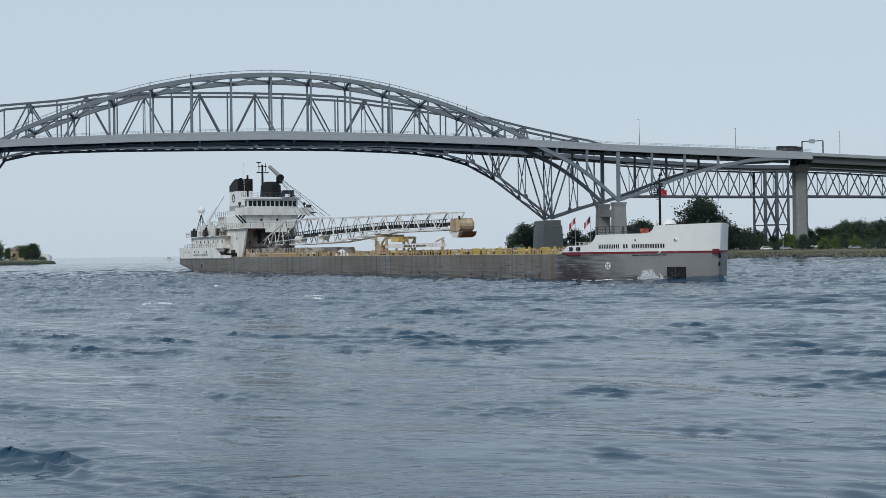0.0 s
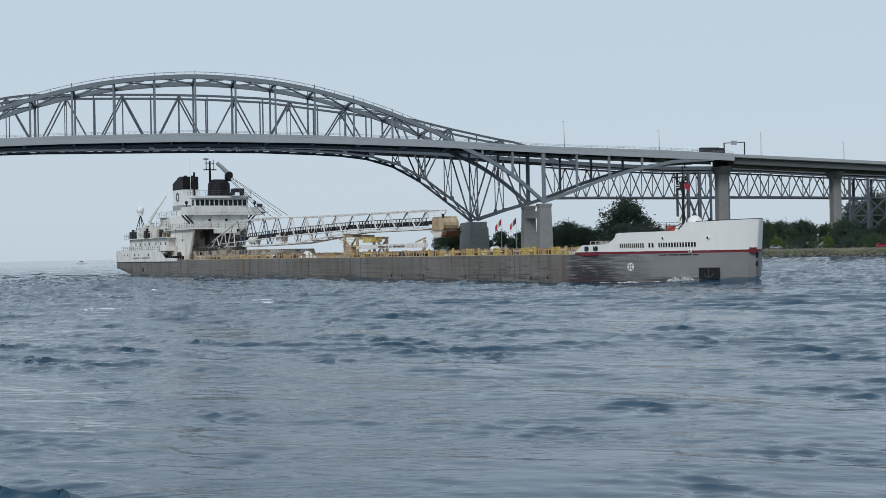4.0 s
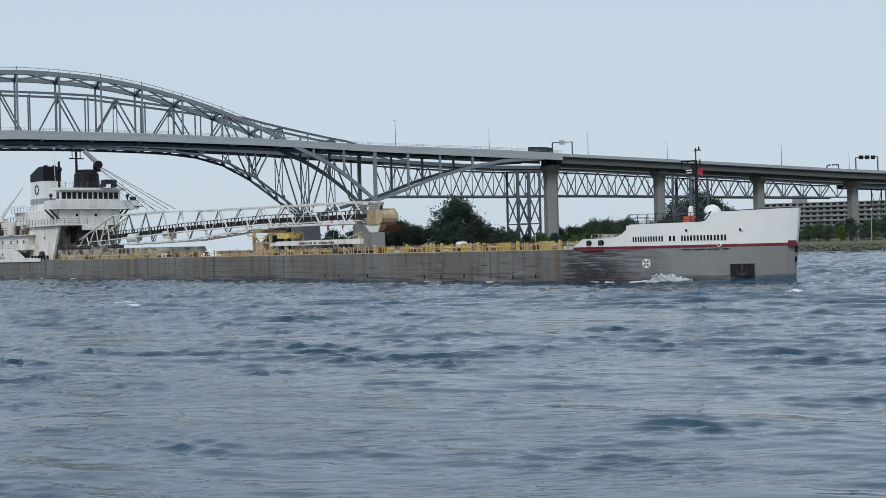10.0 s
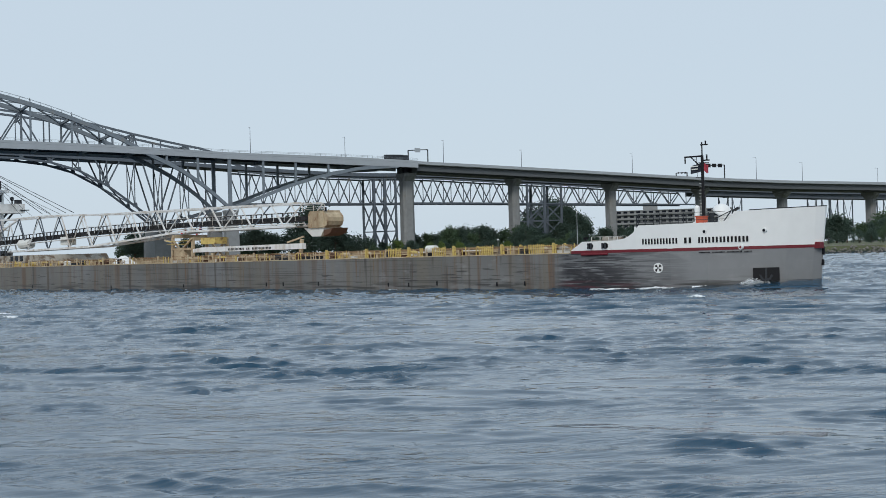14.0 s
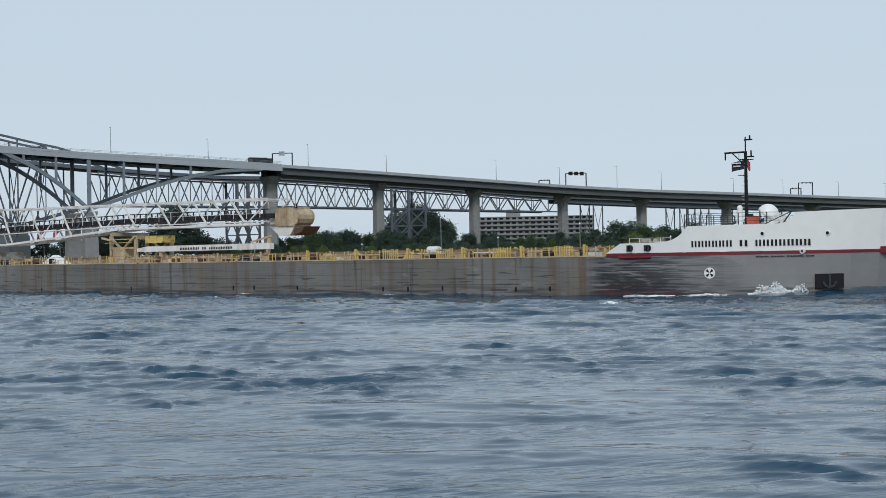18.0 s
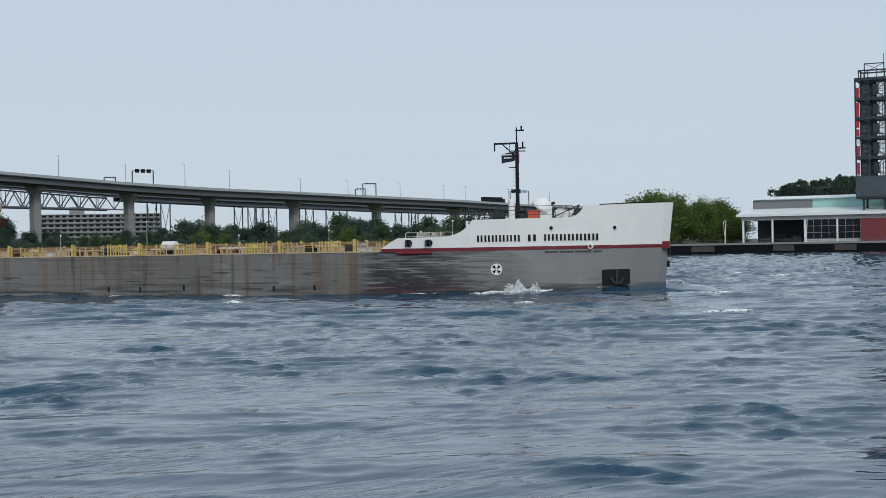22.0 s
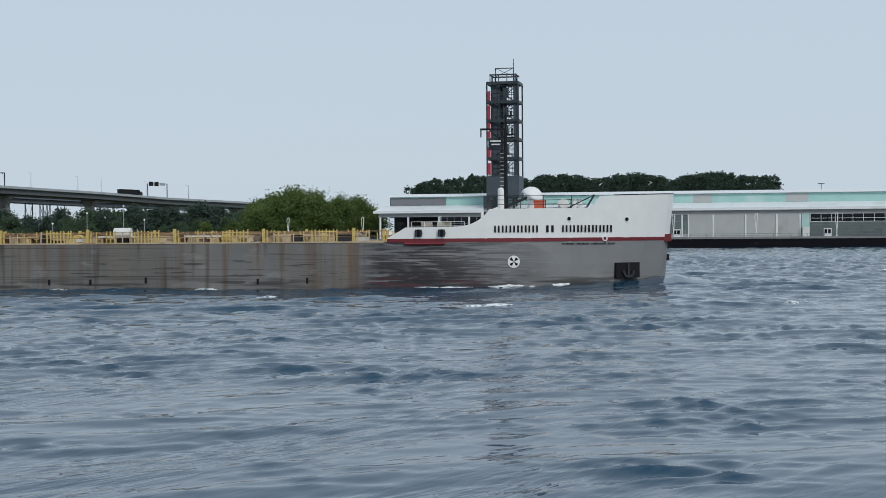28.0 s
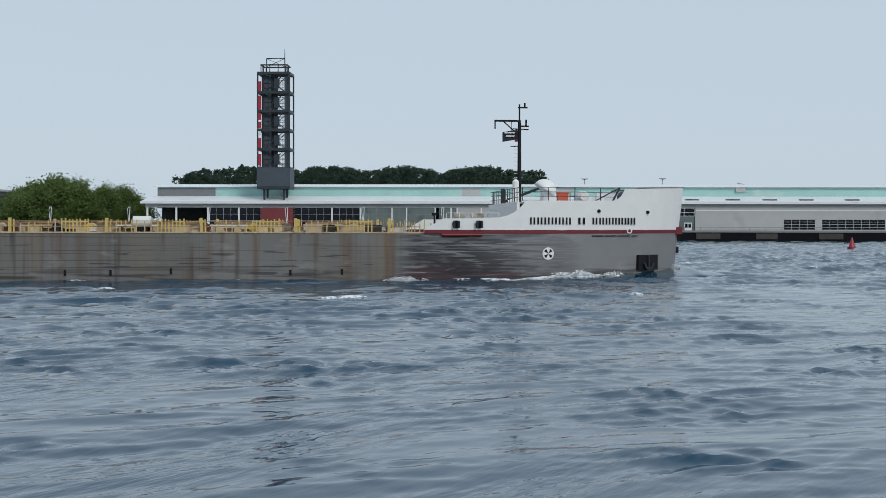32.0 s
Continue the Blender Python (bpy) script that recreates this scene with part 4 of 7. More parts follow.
BOOM_WHITE = mat("boom_white_paint", (0.72, 0.73, 0.73), 0.5, grain=0.08, scale=1.5, stain=(0.45, 0.33, 0.2), stain_at=0.62)
HOUSE = mat("weathered_house_white", (0.78, 0.78, 0.76), 0.5, grain=0.08, scale=2.5, stain=(0.42, 0.36, 0.28), stain_at=0.63)


def run_down(m, colour, amount):
    """Grime that runs down a wall in soft streaks."""
    n, l = m.node_tree.nodes, m.node_tree.links
    at, mp, nz, mr = n.new("ShaderNodeTexCoord"), n.new("ShaderNodeMapping"), n.new("ShaderNodeTexNoise"), n.new("ShaderNodeMapRange")
    mp.inputs["Scale"].default_value = (0.8, 0.8, 0.2)
    nz.inputs["Scale"].default_value, nz.inputs["Detail"].default_value = 1, 6
    mr.inputs["From Min"].default_value, mr.inputs["From Max"].default_value = 0.46, 0.70
    mr.inputs["To Max"].default_value = amount
    l.new(at.outputs["Object"], mp.inputs["Vector"])
    l.new(mp.outputs[0], nz.inputs["Vector"])
    l.new(nz.outputs["Fac"], mr.inputs["Value"])
    mix_to(m, colour, mr.outputs[0])


run_down(HOUSE, (0.42, 0.38, 0.32), 0.55)
run_down(CREAM, (0.20, 0.11, 0.055), 0.6)
run_down(BOOM_WHITE, (0.40, 0.32, 0.24), 0.7)
BELT = mat("black_conveyor_belt", (0.02, 0.02, 0.022), 0.7, grain=0.3, scale=1)
RUST_BROWN = mat("rusted_brown_steel", (0.10, 0.05, 0.03), 0.8, grain=0.3, scale=1.5, bump=0.2)
STRIPE = mat("dark_red_stripe_paint", (0.15, 0.010, 0.018), 0.5, grain=0.1)
ORANGE = mat("orange_red_cover", (0.55, 0.10, 0.05), 0.6, grain=0.1)
GREY_BAND = mat("grey_funnel_band", (0.30, 0.31, 0.32), 0.5, grain=0.1)

half_beam = curve([(-4.6, 0.0), (-4.4, 3.8), (-3.6, 6.1), (-2.3, 7.6), (1, 8.4), (6, 8.75), (172, 8.75), (176, 8.6), (179, 8.2), (182, 7.45), (185, 6.25), (187, 5.05), (189, 3.7), (190.5, 2.5), (191.45, 1.5), (192.15, 0.75), (192.58, 0.0)])
keel_z = curve([(-4.6, 2.7), (1, 1.8), (12, 0.0), (16, -1.2), (22, -3.2), (30, -4), (193, -4)])
DECK_Z = 3.25
STATIONS = [-4.6, -4.4, -3.6, -2.3, 1, 6, 12, 16, 22, 30] + [45 + i * 12.7 for i in range(11)] + [176, 179, 182, 185, 187, 189, 190.5, 191.45, 192.15, 192.58]

cargo_ship = thing("cargo_ship", "grey and white self-unloading lake freighter with rust-streaked hull", "ship")


def lean(x, z):
    """How far the stem leans back from the bulwark's top down to the waterline."""
    return 0.75 * (6.6 - z) / 6.6 * max(0.0, (x - 182) / 10.75) ** 2


def shell(xs, z_low, z_high, out=0.0, thick=0.12, flare=0.0):
    """A strip of the ship's side right round the stations xs, on both sides, with thickness."""
    g = Geo()
    for s in (-1, 1):
        rings = []
        for x in xs:
            a, b = z_low(x), z_high(x)
            w0, w1 = max(half_beam(x) + out, 0.02), max(half_beam(x) + out + flare * (b - a), 0.02)
            la, lb = lean(x, a), lean(x, b)
            rings.append([(x - la, s * w0, a), (x - lb, s * w1, b), (x - lb, s * max(w1 - thick, 0.0), b), (x - la, s * max(w0 - thick, 0.0), a)])
        g.loft(rings)
    return g


def hull():
    g = Geo()
    rings = []
    for x in STATIONS:
        w, k = half_beam(x), keel_z(x)
        z1 = max(k + 0.02, -0.6)
        ww = w * (1.0 if 12 < x < 176 else 0.985 if x >= 176 else 0.97)
        side = [(-w, DECK_Z), (-w, 1.6), (-ww, min(z1, 1.5)), (-ww * 0.75, k), (ww * 0.75, k), (ww, min(z1, 1.5)), (w, 1.6), (w, DECK_Z)]
        rings.append([(x - lean(x, z), y, z) for y, z in side])
    g.loft(rings)
    h = part("hull", g, HULL, cargo_ship, "grey painted hull streaked with rust and scrapes")
    part("main_deck", Geo().loft([[(x, -half_beam(x) + 0.3, DECK_Z + 0.004), (x, half_beam(x) - 0.3, DECK_Z + 0.004), (x, half_beam(x) - 0.3, DECK_Z + 0.03), (x, -half_beam(x) + 0.3, DECK_Z + 0.03)] for x in (30, 60, 100, 140, 172)]), DECK_RUST, cargo_ship, "rust-stained deck plating")
    part("sheer_rail", shell([42 + i * 10 for i in range(14)], lambda x: DECK_Z - 0.03, lambda x: DECK_Z + 0.07, 0.05, 0.25), CREAM, h, "cream deck edge bar")
    # fore end: red stripe and white forecastle with its sweeping bulwark
    fore = [173.4 + i * 0.9 for i in range(21)] + [192.15, 192.58]
    part("red_stripe", shell([172.2] + fore, lambda x: DECK_Z - 0.03, lambda x: DECK_Z + 0.22, 0.035, 0.1), STRIPE, h, "narrow dark red stripe")
    prof = curve([(172.2, 3.5), (173.5, 4.25), (176.6, 4.28), (177.4, 4.32), (178.0, 4.46), (178.5, 4.7), (178.9, 5.02), (179.15, 5.3), (179.3, 5.5), (186.0, 5.56), (186.4, 5.68), (186.65, 5.88), (186.85, 6.15), (186.98, 6.42), (192.75, 6.62)])
    xs = sorted(set([172.2, 173.5, 176.6, 177.4, 178.0, 178.5, 178.9, 179.15, 179.3, 186.0, 186.4, 186.65, 186.85, 186.98, 191.45, 192.15, 192.58] + [174 + i for i in range(19)]))
    b = part("forecastle", shell(xs, lambda x: DECK_Z + 0.2, prof, 0.02, 0.14, 0.03), WHITE, cargo_ship, "clean white forecastle bulwark")
    part("capping", shell([x for x in xs if x > 187], lambda x: prof(x), lambda x: prof(x) + 0.07, 0.12, 0.3), BLACK, b, "dark capping rail")
    part("forecastle_deck", Geo().loft([[(x, -half_beam(x) + 0.2, 5.3), (x, half_beam(x) - 0.2, 5.3), (x, half_beam(x) - 0.2, 5.42), (x, -half_beam(x) + 0.2, 5.42)] for x in (178.9, 181, 184, 187, 189, 191, 192)]), GREY_BAND, cargo_ship)
    part("break_bulkhead", Geo().box(178.7, 178.9, -8.0, 8.0, DECK_Z, 5.42), WHITE, cargo_ship)
    # white stern bulwark and poop side
    sx = [-4.5, -4.4, -3.6, -2.3, 1, 6, 14, 20, 26, 30, 33, 36, 40]
    sp = curve([(-4.6, 5.4), (29, 5.3), (31.5, 4.3), (33, 3.7), (40, 3.6)])
    s = part("stern_bulwark", shell(sx, lambda x: DECK_Z - 0.25, sp, 0.02, 0.14, 0.02), HOUSE, cargo_ship, "white stern bulwark with portholes")
    part("boot_line", shell(sx, lambda x: DECK_Z - 0.45, lambda x: DECK_Z - 0.27, 0.04, 0.1), BLACK, s)
    part("poop_deck", Geo().loft([[(x, -half_beam(x) + 0.2, 5.0), (x, half_beam(x) - 0.2, 5.0), (x, half_beam(x) - 0.2, 5.12), (x, -half_beam(x) + 0.2, 5.12)] for x in (-4, -2.3, 1, 6, 29)]), GREY_BAND, cargo_ship)
    # stem fittings, portholes, thruster mark, opening for the anchor
    for x, z in ((184.8, 4.8), (188.95, 4.76)):
        w = half_beam(x) + 0.06
        p = part("porthole", Geo().tube((x, -w - 0.06, z), (x, -w + 0.3, z), 0.13, n=14), GLASS, b)
        part("porthole_rim", Geo().tube((x, -w - 0.03, z), (x, -w + 0.3, z), 0.19, n=14), WHITE, p)
    for x in (7, 9.5, 14, 17, 23):
        part("porthole", Geo().tube((x, -half_beam(x) - 0.12, 4.4), (x, -half_beam(x) + 0.2, 4.4), 0.22, n=10), GLASS, s)
    for x, w_ in ((174.4, 0.27), (176.0, 0.27)):
        c = part("fairlead", Geo().tube((x, -half_beam(x) - 0.1, 3.85), (x, -half_beam(x) + 0.2, 3.85), w_, n=16), BLACK, b, "black mooring fairlead with rollers")
        part("roller", Geo().tube((x - 0.16, -8.87, 3.6), (x - 0.16, -8.87, 4.1), 0.08, n=8).tube((x + 0.16, -8.87, 3.6), (x + 0.16, -8.87, 4.1), 0.08, n=8), DARKSTEEL, c)
    part("rubbing_bar", Geo().tube((173.4, -8.8, 3.12), (176.2, -8.62, 3.12), 0.1, n=8), STRIPE, h)
    m = Geo()
    for i in range(4):
        a = math.pi / 4 + i * math.pi / 2
        m.add([(0, 0, 0)] + [(0.35 * math.cos(a + d), 0, 0.35 * math.sin(a + d)) for d in (-0.35, 0, 0.35)], [(0, 1, 2, 3)])
    tilt = math.atan2(half_beam(180.5) - half_beam(181.5), 1.0)
    mark = part("thruster_mark", Geo().tube((0, -0.01, 0), (0, 0.03, 0), 0.43, n=24), WHITE, h, "white round thruster mark")
    mark.matrix_basis = pose(180.95, -half_beam(180.95) - 0.045, 1.82, 0, 0, math.degrees(tilt))
    cross = part("thruster_cross", m, BLACK, mark)
    cross.matrix_basis = pose(0, -0.02, 0)
    ang = math.degrees(math.atan2(half_beam(188.2) - half_beam(190.0), 1.8))
    box = part("anchor_pocket", Geo().box(0, 2.15, -0.02, 0.25, -0.75, 0.35), BLACK, h, "black square anchor pocket")
    box.matrix_basis = pose(188.15, -half_beam(188.15) - 0.10, 1.3, 0, 0, ang)
    an = part("anchor", Geo().beam((1.05, -0.08, -0.7), (1.05, -0.08, 0.3), 0.16, 0.12).path([(0.55, -0.09, -0.25), (0.75, -0.1, -0.6), (1.05, -0.1, -0.68), (1.35, -0.1, -0.6), (1.55, -0.09, -0.25)], 0.14, 0.16), DARKSTEEL, box, "dark stockless anchor")
    part("stem_fairlead", Geo().box(191.3, 192.35, -0.75, -0.15, DECK_Z - 0.12, DECK_Z + 0.42), STRIPE, h, "dark red stem fairlead")
    ring_x = 187.35
    eye = part("side_fairlead", Geo().tube((ring_x, -half_beam(ring_x) - 0.12, 3.4), (ring_x, -half_beam(ring_x) + 0.1, 3.4), 0.2, n=14), WHITE, h, "white ring fairlead")
    part("fairlead_hole", Geo().tube((ring_x, -half_beam(ring_x) - 0.14, 3.4), (ring_x, -half_beam(ring_x), 3.4), 0.11, n=10), STRIPE, eye)
    part("stem_mark", Geo().box(192.05, 192.3, -0.1, 0.1, 2.6, 3.2), BLACK, h)
    part("stem_fitting", Geo().box(191.95, 192.24, -0.06, 0.06, 1.7, 2.2), BLACK, h)
    part("stern_port", Geo().box(18.6, 19.6, -8.8, -8.6, 0.9, 1.8), BLACK, h)
    # draught marks and small scupper plates along the side
    for x in (60, 76, 96, 112, 128, 131, 137, 148, 151, 155, 163, 166.5):
        part("scupper", Geo().box(x, x + 0.16, -8.8, -8.7, 0.25 + (x % 3) * 0.1, 0.62 + (x % 3) * 0.12), BLACK, h)


def bars_text(parent, words, x0, x1, z, tall, follow, material, name):
    """Lettering that stands as plain bars, two upright strokes a letter, laid along the curved side."""
    step = (x1 - x0) / (sum(words) + 0.75 * (len(words) - 1))
    x = x0
    for w in words:
        n = max(1, round(w))
        for i in range(n):
            for lo, hi in ((0.12, 0.35), (0.60, 0.83)):
                p, q = x + step * w * (i + lo) / n, x + step * w * (i + hi) / n
                g = Geo().loft([[(k, follow(k), z), (k, follow(k), z + tall), (k, follow(k) + 0.06, z + tall), (k, follow(k) + 0.06, z)] for k in (p, q)])
                part(name, g, material, parent)
        x += step * (w + 0.75)


def rails_in_pieces(parent, pts, high, step, material, wires=3, r=0.035):
    """A guard rail along points, each post and each wire a part of its own."""
    for a, b in zip(pts, pts[1:]):
        a, b = Vector(a), Vector(b)
        n = max(1, int((b - a).length / step))
        for i in range(n):
            p = a.lerp(b, i / n)
            part("rail_post", Geo().beam(p, p + Vector((0, 0, high)), r * 1.6), material, parent)
    for k in range(wires):
        up = Vector((0, 0, high * (k + 1) / wires))
        part("rail_wire", Geo().path([Vector(p) + up for p in pts], r), material, parent)


def rails(parent, pts, high, step, material, name="guard_rail", wires=3, r=0.03):
    """A guard rail along points: posts and wires as one part."""
    g = Geo()
    for a, b in zip(pts, pts[1:]):
        a, b = Vector(a), Vector(b)
        n = max(1, int((b - a).length / step))
        for i in range(n + 1):
            p = a.lerp(b, i / n)
            g.beam(p, p + Vector((0, 0, high)), r * 1.6)
        for k in range(wires):
            z = Vector((0, 0, high * (k + 1) / wires))
            g.beam(a + z, b + z, r)
    return part(name, g, material, parent)


def windows(parent, pts, name="window", material=None):
    for a, b in pts:
        part(name, Geo().box(a[0], b[0], a[1], b[1], a[2], b[2]), material or GLASS, parent)


def superstructure():
    S = cargo_ship
    # poop house in three tiers
    t1 = part("poop_house", Geo().box(1.0, 26, -6.9, 6.9, 5.12, 7.7), HOUSE, S, "white deckhouse tier")
    part("tier_deck", Geo().box(-1.0, 27, -7.6, 7.6, 7.7, 7.84), HOUSE, t1)
    windows(t1, [((x, -6.94, 6.3), (x + 0.5, -6.9, 6.9)) for x in (5, 8, 11, 14, 18, 21, 24)])
    rails(t1, [(-2.5, -7.6, 5.12), (25, -8.5, 5.12)], 1.05, 1.5, DARKSTEEL)
    rails(t1, [(-0.9, -7.5, 7.84), (26, -7.5, 7.84)], 1.0, 1.4, DARKSTEEL)
    rails(t1, [(-0.9, -7.5, 7.84), (-0.9, 7.5, 7.84)], 1.0, 1.4, DARKSTEEL)
    t2 = part("engine_casing", Geo().box(13, 31, -5.6, 5.6, 7.84, 10.2), HOUSE, S, "white engine casing with pipes")
    rails(t2, [(13, -5.5, 10.2), (24, -5.5, 10.2)], 1.0, 1.4, DARKSTEEL)
    windows(t2, [((x, -5.64, 8.8), (x + 0.6, -5.6, 9.4)) for x in (17, 22, 25)])
    # vents and lockers on the poop
    for x, y, w, d, t, m_ in ((3, -7, 1.6, 1.2, 1.5, DARKSTEEL), (6.2, -6.4, 0.7, 0.7, 1.9, HOUSE), (8.2, -7.2, 0.9, 0.9, 1.4, HOUSE), (10.5, -6.8, 1.8, 1.2, 2.4, DIRTY_WHITE), (13.5, -7.4, 1.4, 1.0, 1.5, DARKSTEEL), (16, -7, 0.8, 0.8, 2.4, HOUSE), (19, -7.4, 2.2, 1.2, 1.6, DIRTY_WHITE)):
        part("vent_locker", Geo().box(x, x + w, y - d / 2, y + d / 2, 7.84, 7.84 + t), m_, t1)
        part("vent_cowl", Geo().tube((x + w / 2, y, 7.8 + t), (x + w / 2, y, 8.3 + t), 0.25, 0.35, 8), m_, t1)
    # radar ball on its lattice stand
    r = part("radar_stand", Geo().beam((2.0, -6.4, 7.84), (3.4, -5.2, 13.0), 0.12).beam((4.8, -6.4, 7.84), (3.4, -5.2, 13.0), 0.12).beam((2.0, -4, 7.84), (3.4, -5.2, 13.0), 0.12).beam((4.8, -4, 7.84), (3.4, -5.2, 13.0), 0.12)
             .path([(2.5, -6, 9.6), (4.3, -6, 9.6), (4.3, -4.4, 9.6), (2.5, -4.4, 9.6), (2.5, -6, 9.6)], 0.09).path([(2.9, -5.7, 11.3), (3.9, -5.7, 11.3)], 0.09), DARKSTEEL, S, "lattice stand with a white radar ball")
    part("radar_ball", Geo().ball((3.4, -5.2, 14.0), 0.85, 14, 8), WHITE, r, smooth=True)
    part("ball_collar", Geo().tube((3.4, -5.2, 12.9), (3.4, -5.2, 13.3), 0.6, n=12), WHITE, r)
    # provision crane
    c = part("stores_crane", Geo().tube((12.5, -6.2, 7.84), (12.5, -6.2, 11.6), 0.35, n=10), DIRTY_WHITE, S, "pale stores crane with a raised jib")
    part("jib", Geo().tube((12.5, -6.2, 11.2), (17.5, -4.2, 16.6), 0.16, 0.1, 6).tube((12.5, -6.2, 11.8), (15, -5.2, 14.3), 0.07, n=5), DIRTY_WHITE, c)
    part("winch", Geo().tube((11.8, -6.9, 9.6), (11.8, -5.5, 9.6), 0.55, n=10).box(10.8, 13.6, -7, -5.4, 8.6, 9.1), DARKSTEEL, c)
    part("jib_hook", Geo().box(14.1, 14.4, -6.5, -6.0, 10.3, 10.9), RUST_BROWN, c)
    # pipes, boxes, drums and posts crowded round the casing
    rng = random.Random(77)
    for i in range(34):
        x, y = rng.uniform(11.5, 24), -rng.uniform(5.9, 7.3)
        m_ = rng.choice([HOUSE, HOUSE, DIRTY_WHITE, DARKSTEEL, RUST_BROWN, SOOTY])
        t_ = rng.uniform(0.5, 2.4)
        if i % 3 == 0:
            part("deck_pipe", Geo().tube((x, y, 7.84), (x, y, 7.9 + t_), 0.09, n=6).tube((x, y, 7.9 + t_), (x + rng.uniform(0.5, 1.4), y, 7.9 + t_), 0.09, n=6), m_, t1)
        elif i % 3 == 1:
            part("deck_drum", Geo().tube((x, y - 0.4, 8.3 + t_ * 0.4), (x, y + 0.4, 8.3 + t_ * 0.4), rng.uniform(0.2, 0.42), n=10).box(x - 0.1, x + 0.1, y - 0.3, y + 0.3, 7.84, 8.3 + t_ * 0.4), m_, t1)
        else:
            part("deck_box", Geo().box(x, x + rng.uniform(0.4, 1.2), y - 0.3, y + 0.3, 7.84, 7.9 + t_ * 0.6).box(x - 0.05, x + 0.3, y - 0.34, y + 0.34, 7.9 + t_ * 0.6, 8.0 + t_ * 0.6), m_, t1)
    # lifeboat davits
    for x in (8.5, 10.2, 19.8, 21.6):
        part("davit", Geo().path([(x, -6.8, 7.84), (x, -7.1, 9.8), (x, -7.8, 10.2)], 0.16), DIRTY_WHITE, t1)
    # main block and bridge front
    f = part("main_block", Geo().box(22, 33, -5.7, 5.7, DECK_Z, 11.9), HOUSE, S, "tall white accommodation block")
    part("front_overhang", Geo().box(33, 37, -5.7, 5.7, 9.3, 11.9), HOUSE, f)
    part("cheek_wall", Geo().prism([(33, DECK_Z), (34.0, DECK_Z), (37, 9.3), (33, 9.3)], -5.7, -5.3), HOUSE, f)
    part("cheek_wall", Geo().prism([(33, DECK_Z), (34.0, DECK_Z), (37, 9.3), (33, 9.3)], 5.3, 5.7), HOUSE, f)
    # grimy back wall; the overhang's shadow is put into its colour too
    part("recess_back", Geo().box(33.0, 33.05, -5.28, 5.28, DECK_Z, 9.28), SOOTY, f, "sooty recess behind the boom, overhang shade in its colour")
    windows(f, [((x, -5.74, z), (x + 0.45, -5.7, z + 0.45)) for x, z in ((25, 6.9), (30.5, 6.9), (26.5, 9.0))])
    gl = part("gallery", Geo().box(21.5, 37.6, -6.4, 6.4, 9.15, 9.3), HOUSE, f)
    rails(gl, [(21.6, -6.3, 9.3), (37.5, -6.3, 9.3), (37.5, 6.3, 9.3)], 1.05, 1.3, OLDSTEEL)
    windows(f, [((37.0, y, 10.7), (37.04, y + 0.45, 11.15)) for y in (-2.6, 0.9)])
    part("hanging_platform", Geo().box(37.62, 39.2, -1.8, 2.4, 8.3, 9.1), HOUSE, f)
    w = part("wheelhouse", Geo().box(35.6, 37.3, -5.5, 5.6, 12.35, 15.2), WHITE, S, "white wheelhouse with a row of dark windows")
    part("wing_deck", Geo().box(34.6, 38.0, -7.4, 8.9, 11.92, 12.35), HOUSE, w, "bridge wing deck")
    part("wing_bulwark", Geo().box(37.9, 38.05, -7.4, 8.9, 12.35, 13.45).box(35, 37.9, -7.45, -7.3, 12.35, 13.45).box(35, 37.9, 8.8, 8.95, 12.35, 13.45), HOUSE, w)
    part("roof_visor", Geo().box(34.8, 38.0, -6.0, 6.2, 15.2, 15.65), WHITE, w)
    for i in range(11):
        y = -5.2 + i * 0.97
        part("bridge_window", Geo().box(37.3, 37.35, y, y + 0.72, 13.75, 14.9), GLASS, w)
    for i in range(1):
        part("bridge_window", Geo().box(35.9 + i * 1.7, 37.0 + i * 1.7, -5.55, -5.5, 13.75, 14.9), GLASS, w)
    for s in (-1, 1):
        part("wing_strut", Geo().beam((37, s * 5.7, 10.3), (37, s * 7.3, 11.95), 0.25).beam((35, s * 5.7, 10.3), (35, s * 7.3, 11.95), 0.25), DARKSTEEL, w)
        part("searchlight", Geo().tube((37.2, s * 7.1, 13.4), (37.2, s * 7.1, 14.1), 0.12, n=6).ball((37.2, s * 7.1, 14.3), 0.35, 8, 5), DARKSTEEL, w)
    rails(w, [(34.9, -5.9, 15.65), (37.8, -6, 15.65), (37.8, 6, 15.65)], 1.0, 1.3, OLDSTEEL)
    # black mast house, mast and sheave tackle over the wheelhouse
    h = part("mast_house", Geo().tube((34.7, 0.6, 15.65), (34.7, 0.6, 18.2), 2.3, 2.1, 18).tube((34.7, 0.6, 18.2), (34.7, 0.6, 18.95), 2.1, 1.4, 18), BLACK, S, "black round mast house above the wheelhouse")
    part("mast", Geo().tube((34.5, -1.15, 16), (34.5, -1.15, 22.6), 0.28, 0.2, 8).beam((34.5, -2.4, 20.9), (34.5, 0.2, 20.9), 0.3, 0.2).beam((34.5, -2.2, 22.2), (34.5, -0.2, 22.2), 0.14)
         .tube((34.5, -1.9, 21), (34.5, -1.9, 23.1), 0.08, n=5).tube((34.5, -0.4, 21), (34.5, -0.4, 22.9), 0.07, n=5).box(34.2, 34.8, -2.4, -1.5, 22.9, 23.1), BLACK, h, "black signal mast with radar bars")
    part("sheave_arm", Geo().tube((34.8, 0.2, 22.3), (35.4, 2.1, 20.4), 0.36, 0.46, 10), GREY_BAND, h, "grey tube arm")
    part("sheave", Geo().tube((35.2, 2.4, 19.8), (35.9, 2.4, 19.8), 0.75, n=14).box(35.0, 35.6, 1.7, 2.9, 18.6, 19.8), BLACK, h)
